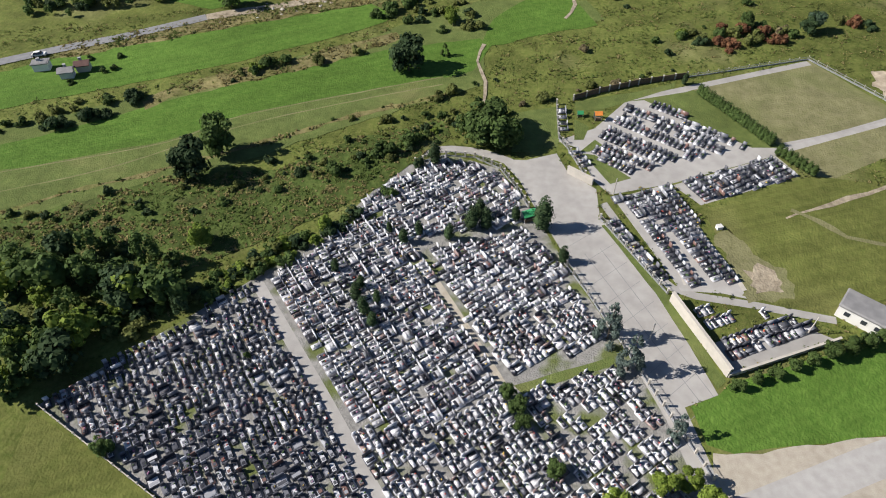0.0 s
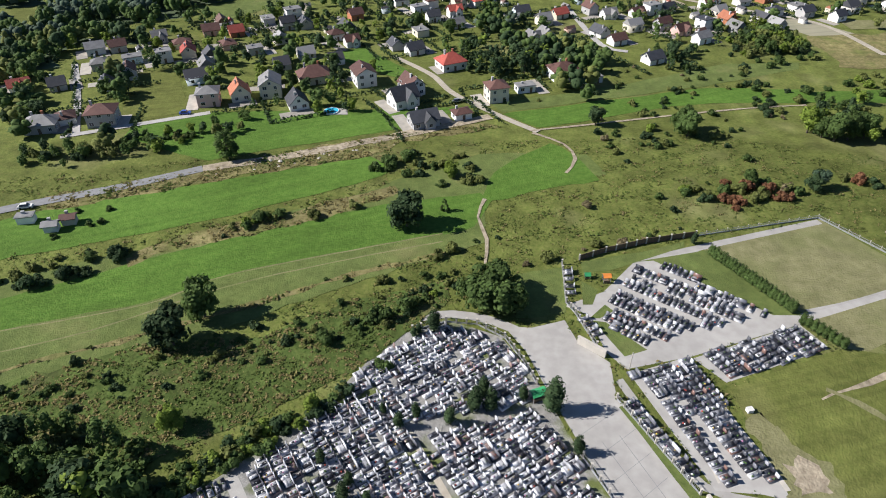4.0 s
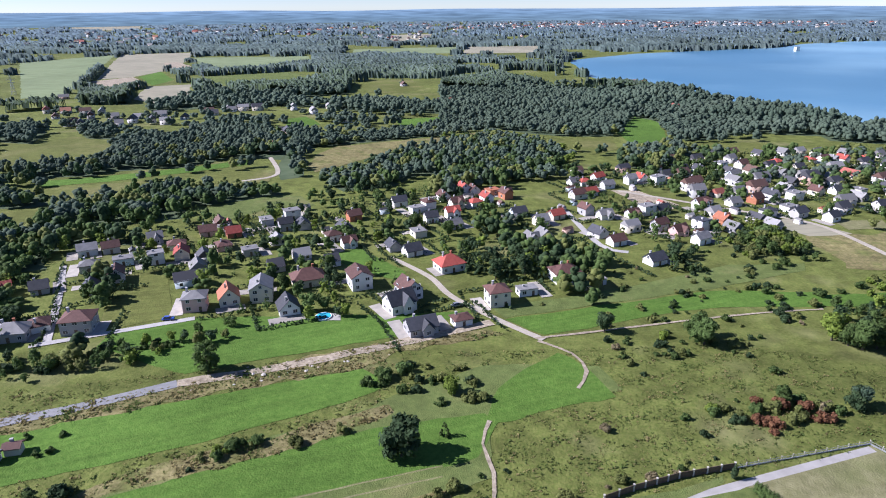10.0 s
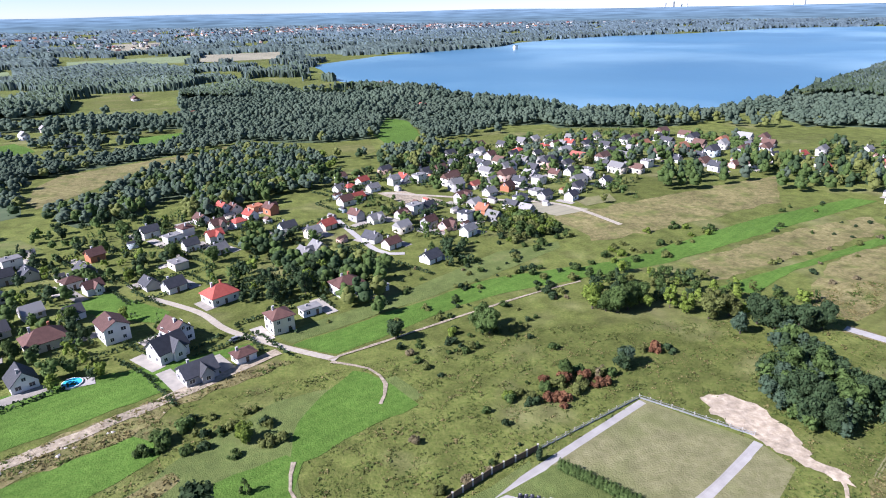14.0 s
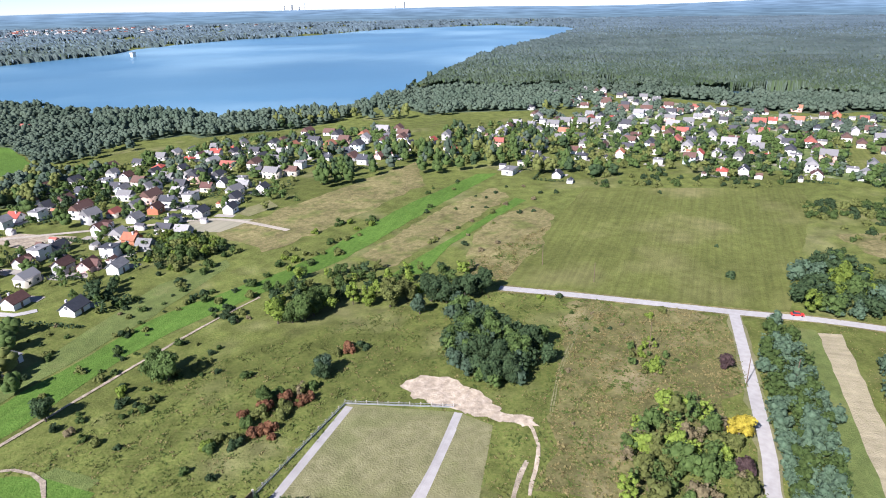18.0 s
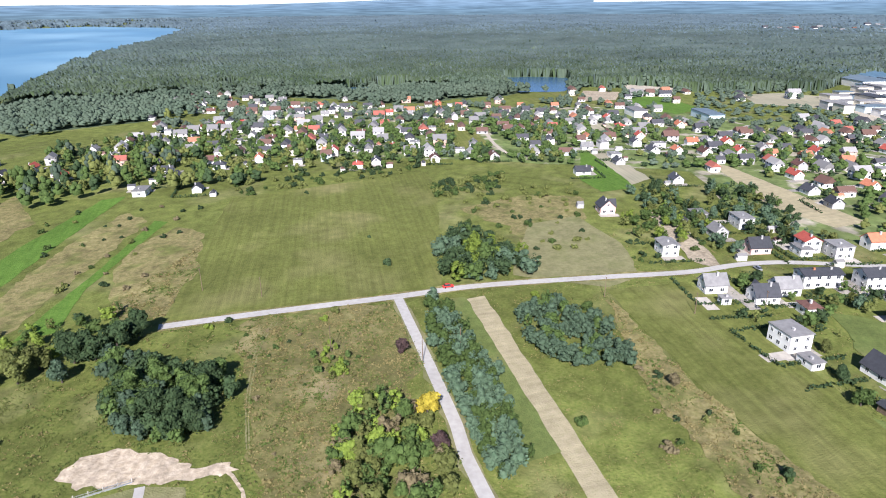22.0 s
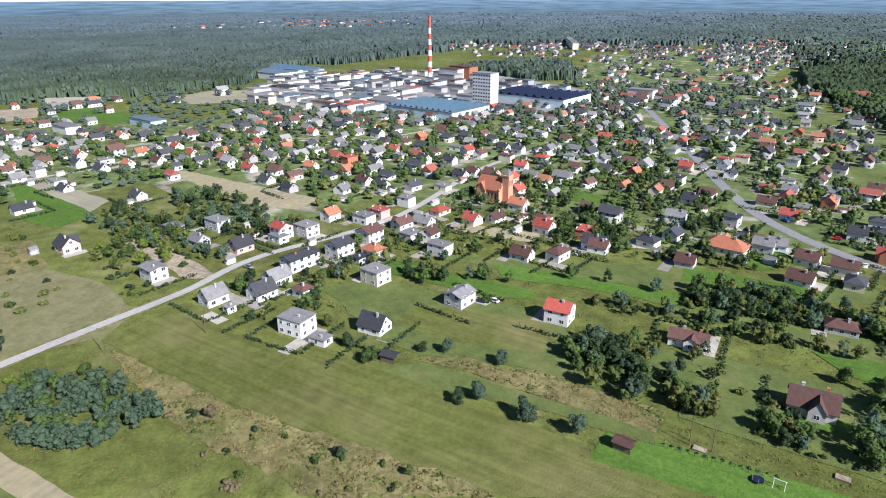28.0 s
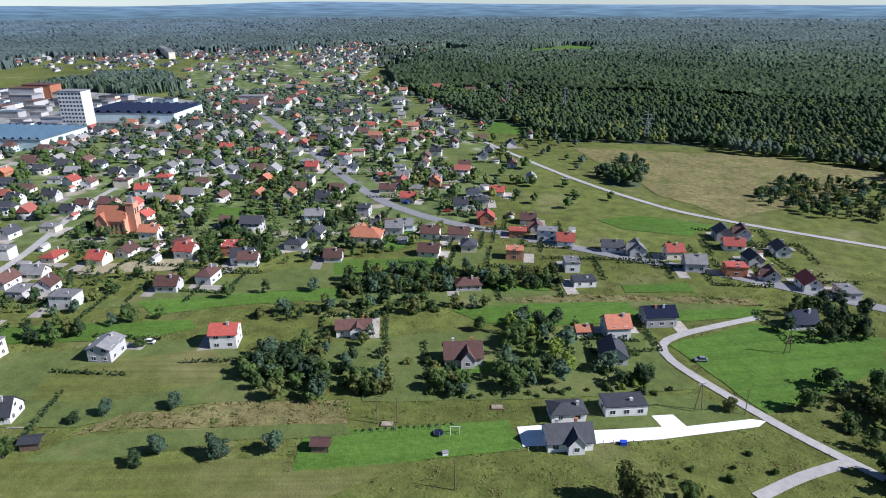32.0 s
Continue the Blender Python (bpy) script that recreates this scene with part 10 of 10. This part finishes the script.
# rubble along the works
for k in range(36):
    p = Vector((-102, 106.5)).lerp(Vector((-46.4, 134.6)), VR.random())
    q = VR.uniform(0.3, 0.9)
    bm = bmesh.new()
    bmesh.ops.create_icosphere(bm, subdivisions=1, radius=q)
    for v in bm.verts:
        v.co *= VR.uniform(0.7, 1.2)
        v.co.z *= 0.6
    o = tagged(ob_of("boulder", bm, M["soil" if k % 3 else "concrete"]), "lump of broken rubble and earth beside the lane works", "rubble", "rubble along the works")
    o.matrix_basis = pose(p.x + VR.gauss(0, 2.0), p.y + VR.gauss(0, 2.0), 0)
# power pylons in the far fields
def pylon(x, y, h):
    e = empty("power_pylon", pose(x, y, 0, 0, 0, 20), "grey steel lattice power pylon standing in far fields", "pylon")
    for sx in (-1, 1):
        for sy in (-1, 1):
            part("leg", tube(bmesh.new(), [(sx * 2.2, sy * 2.2, 0), (sx * 0.5, sy * 0.5, h * 0.7), (0, 0, h)], (0.22, 0.18, 0.1), 5), M["metal"], e)
    for k, w in ((0.62, 4.0), (0.76, 5.0), (0.9, 3.2)):
        part("crossarm", boxes((-w, w, -0.2, 0.2, h * k, h * k + 0.4)), M["metal"], e)
    for k in (0.15, 0.3, 0.45):
        q = 2.2 - 1.7 * k / 0.7
        part("brace", boxes((-q, q, -q, -q + 0.15, h * k, h * k + 0.25), (-q, q, q - 0.15, q, h * k, h * k + 0.25)), M["metal"], e)


for x, y, h in ((206.8, -676.3, 30), (142.0, -653.3, 27), (52.3, -536.4, 24), (356.9, -1064.6, 30), (-665.9, 710.2, 24), (-483, 855.3, 26), (-764.4, 1356.2, 30), (-779.9, 1743.5, 34)):
    pylon(x, y, h)
# planted row and fence of the long garden
for k in range(14):
    p = Vector((87.5, -129.3)).lerp(Vector((65.3, -141.1)), k / 13)
    bush(p.x, p.y, 0.42 + 0.1 * (k % 3), ("green", "dark", "blue")[k % 3], 0.7, "planted row in the garden", "in a planted row")
posts_fence([(94.7, -109.8), (99.6, -121), (83, -130.1), (64.8, -140)], 3.0, 1.2, "thin wooden garden fence posts beside a lawn", rails=False, size=0.12, material="wood")
posts_fence([(46, -137), (29.3, -147.1), (10.7, -154.7)], 2.6, 0.9, "low pale fence posts along the white driveway", rails=False, size=0.14)

# ---- tall weeds over the rough ground ----
def waves(px, py, size, seed):
    """A smooth uneven field between about -1 and 1."""
    rng = np.random.default_rng(seed)
    out = np.zeros(len(px))
    for k in range(7):
        a, f, p = rng.uniform(0, 6.28), rng.uniform(0.6, 1.9) / size, rng.uniform(0, 6.28)
        out += np.sin((px * math.cos(a) + py * math.sin(a)) * f * 6.28 + p)
    return out / 3.0


def outline_of(o):
    """Outline of a ground piece; bands hold their two edges in turn."""
    c = [tuple(v.co.to_2d()) for v in o.data.vertices]
    if o.name.split(".")[0] in ("road", "path", "joint") or (o.name.startswith("weeds") and len(o.data.polygons) == len(c) // 2 - 1):
        return c[0::2] + c[1::2][::-1]
    return c


BARE = [outline_of(o) for o in scene.objects if o.name.split(".")[0] in ("meadow", "lawn", "field", "road", "path", "pavement", "plaza", "cemetery_ground", "water", "driveway", "gravel_verge", "sand_heap", "bare_patch", "terrace")]
DRY = [outline_of(o) for o in scene.objects if o.name.split(".")[0] == "weeds"]


def tufts(poly, step, low, high, share, seed, only=None, bare=True, leaves=("olive", "green", "brown", "lime")):
    """Clumps of tall weeds, four to six blades of leaf each, in drifts; one mesh a colour."""
    rng = np.random.default_rng(seed)
    xs, ys = [p[0] for p in poly], [p[1] for p in poly]
    n = int((max(xs) - min(xs)) * (max(ys) - min(ys)) / step ** 2)
    px, py = rng.uniform(min(xs), max(xs), n), rng.uniform(min(ys), max(ys), n)
    keep = in_many(px, py, poly) & (waves(px, py, 14.0, seed) + rng.normal(0, 0.6, n) > 1 - 2 * share)
    px, py = px[keep], py[keep]
    if only is not None:
        ok = np.zeros(len(px), bool)
        for p in only:
            ok |= in_many(px, py, p)
        px, py = px[ok], py[ok]
    if bare:
        ok = np.ones(len(px), bool)
        for p in BARE:
            ok &= ~in_many(px, py, p)
        px, py = px[ok], py[ok]
    ok = np.array([not near_house(x, y, 6.5, False) for x, y in zip(px, py)], bool)
    px, py = px[ok], py[ok]
    tone = waves(px, py, 22.0, seed + 1) + rng.normal(0, 0.45, len(px))
    cuts = np.quantile(tone, np.linspace(0, 1, len(leaves) + 1))
    for k, leaf in enumerate(leaves):
        mine = (tone >= cuts[k]) & (tone <= cuts[k + 1])
        x, y = np.repeat(px[mine], 5), np.repeat(py[mine], 5)
        m = len(x)
        if not m:
            continue
        h = rng.uniform(low, high, m) * (1 + 0.4 * waves(x, y, 9.0, seed + 2))
        a = rng.uniform(0, 6.28, m)
        c = np.stack([x + rng.normal(0, 0.3 * step, m), y + rng.normal(0, 0.3 * step, m), h * 0.45], 1)
        nrm = rng.normal(size=(m, 3)) * 0.45 + (0, 0, 0.85)
        nrm /= np.linalg.norm(nrm, axis=1)[:, None]
        u = np.cross(nrm, np.stack([np.cos(a), np.sin(a), 0.3 * np.ones(m)], 1))
        u /= np.linalg.norm(u, axis=1)[:, None]
        w = np.cross(nrm, u)
        s = (h * rng.uniform(0.35, 0.7, m))[:, None]
        v = np.stack([c + u * s, c + w * s * 0.6, c - u * s, c - w * s * 0.6], 1).reshape(-1, 3)
        v[:, 2] = np.maximum(v[:, 2], 0.03)
        tagged(new("tall_weeds", raw_mesh("tall_weeds", v, np.arange(len(v)).reshape(-1, 4), M["leaf_" + leaf])), LOOK[leaf] + " tall weeds and grass in uneven drifts", "weeds", kind="stuff")


LEAF_STRAW = leafy(mat("leaves_straw", (0.27, 0.225, 0.1), (0.19, 0.165, 0.065), 1.2, 0.9, island=0.2, spec=0.1))
M["leaf_straw"], LOOK["straw"] = LEAF_STRAW, "straw-coloured"
M["leaf_weed"], LOOK["weed"] = leafy(mat("leaves_weed", (0.11, 0.135, 0.036), (0.15, 0.165, 0.05), 1.2, 0.9, island=0.2, spec=0.1)), "fresh green"
M["leaf_herb"], LOOK["herb"] = leafy(mat("leaves_herb", (0.085, 0.125, 0.03), (0.11, 0.15, 0.04), 1.2, 0.9, island=0.2, spec=0.1)), "deep green"
# the slope between the cemetery and the meadows, and the rough ground beyond
tufts([(-170, 0), (-60, -28), (60, -10), (180, 30), (180, 130), (60, 150), (-60, 130), (-170, 90)], 0.95, 0.2, 0.5, 0.7, 41, leaves=("weed", "herb", "straw", "weed", "herb"))
# the waste ground east of the cemetery and the town meadows
tufts([(60, 60), (180, 60), (300, -40), (300, -230), (120, -300), (-130, -300), (-100, -175), (-35, -150), (60, -100)], 1.2, 0.18, 0.42, 0.6, 43, leaves=("weed", "straw", "weed", "herb", "straw", "straw"))
tufts([(-150, -320), (250, -320), (250, 150), (-170, 150), (-170, -60)], 0.8, 0.25, 0.65, 0.8, 47, only=DRY, bare=False, leaves=("straw", "straw", "weed", "straw", "herb"))
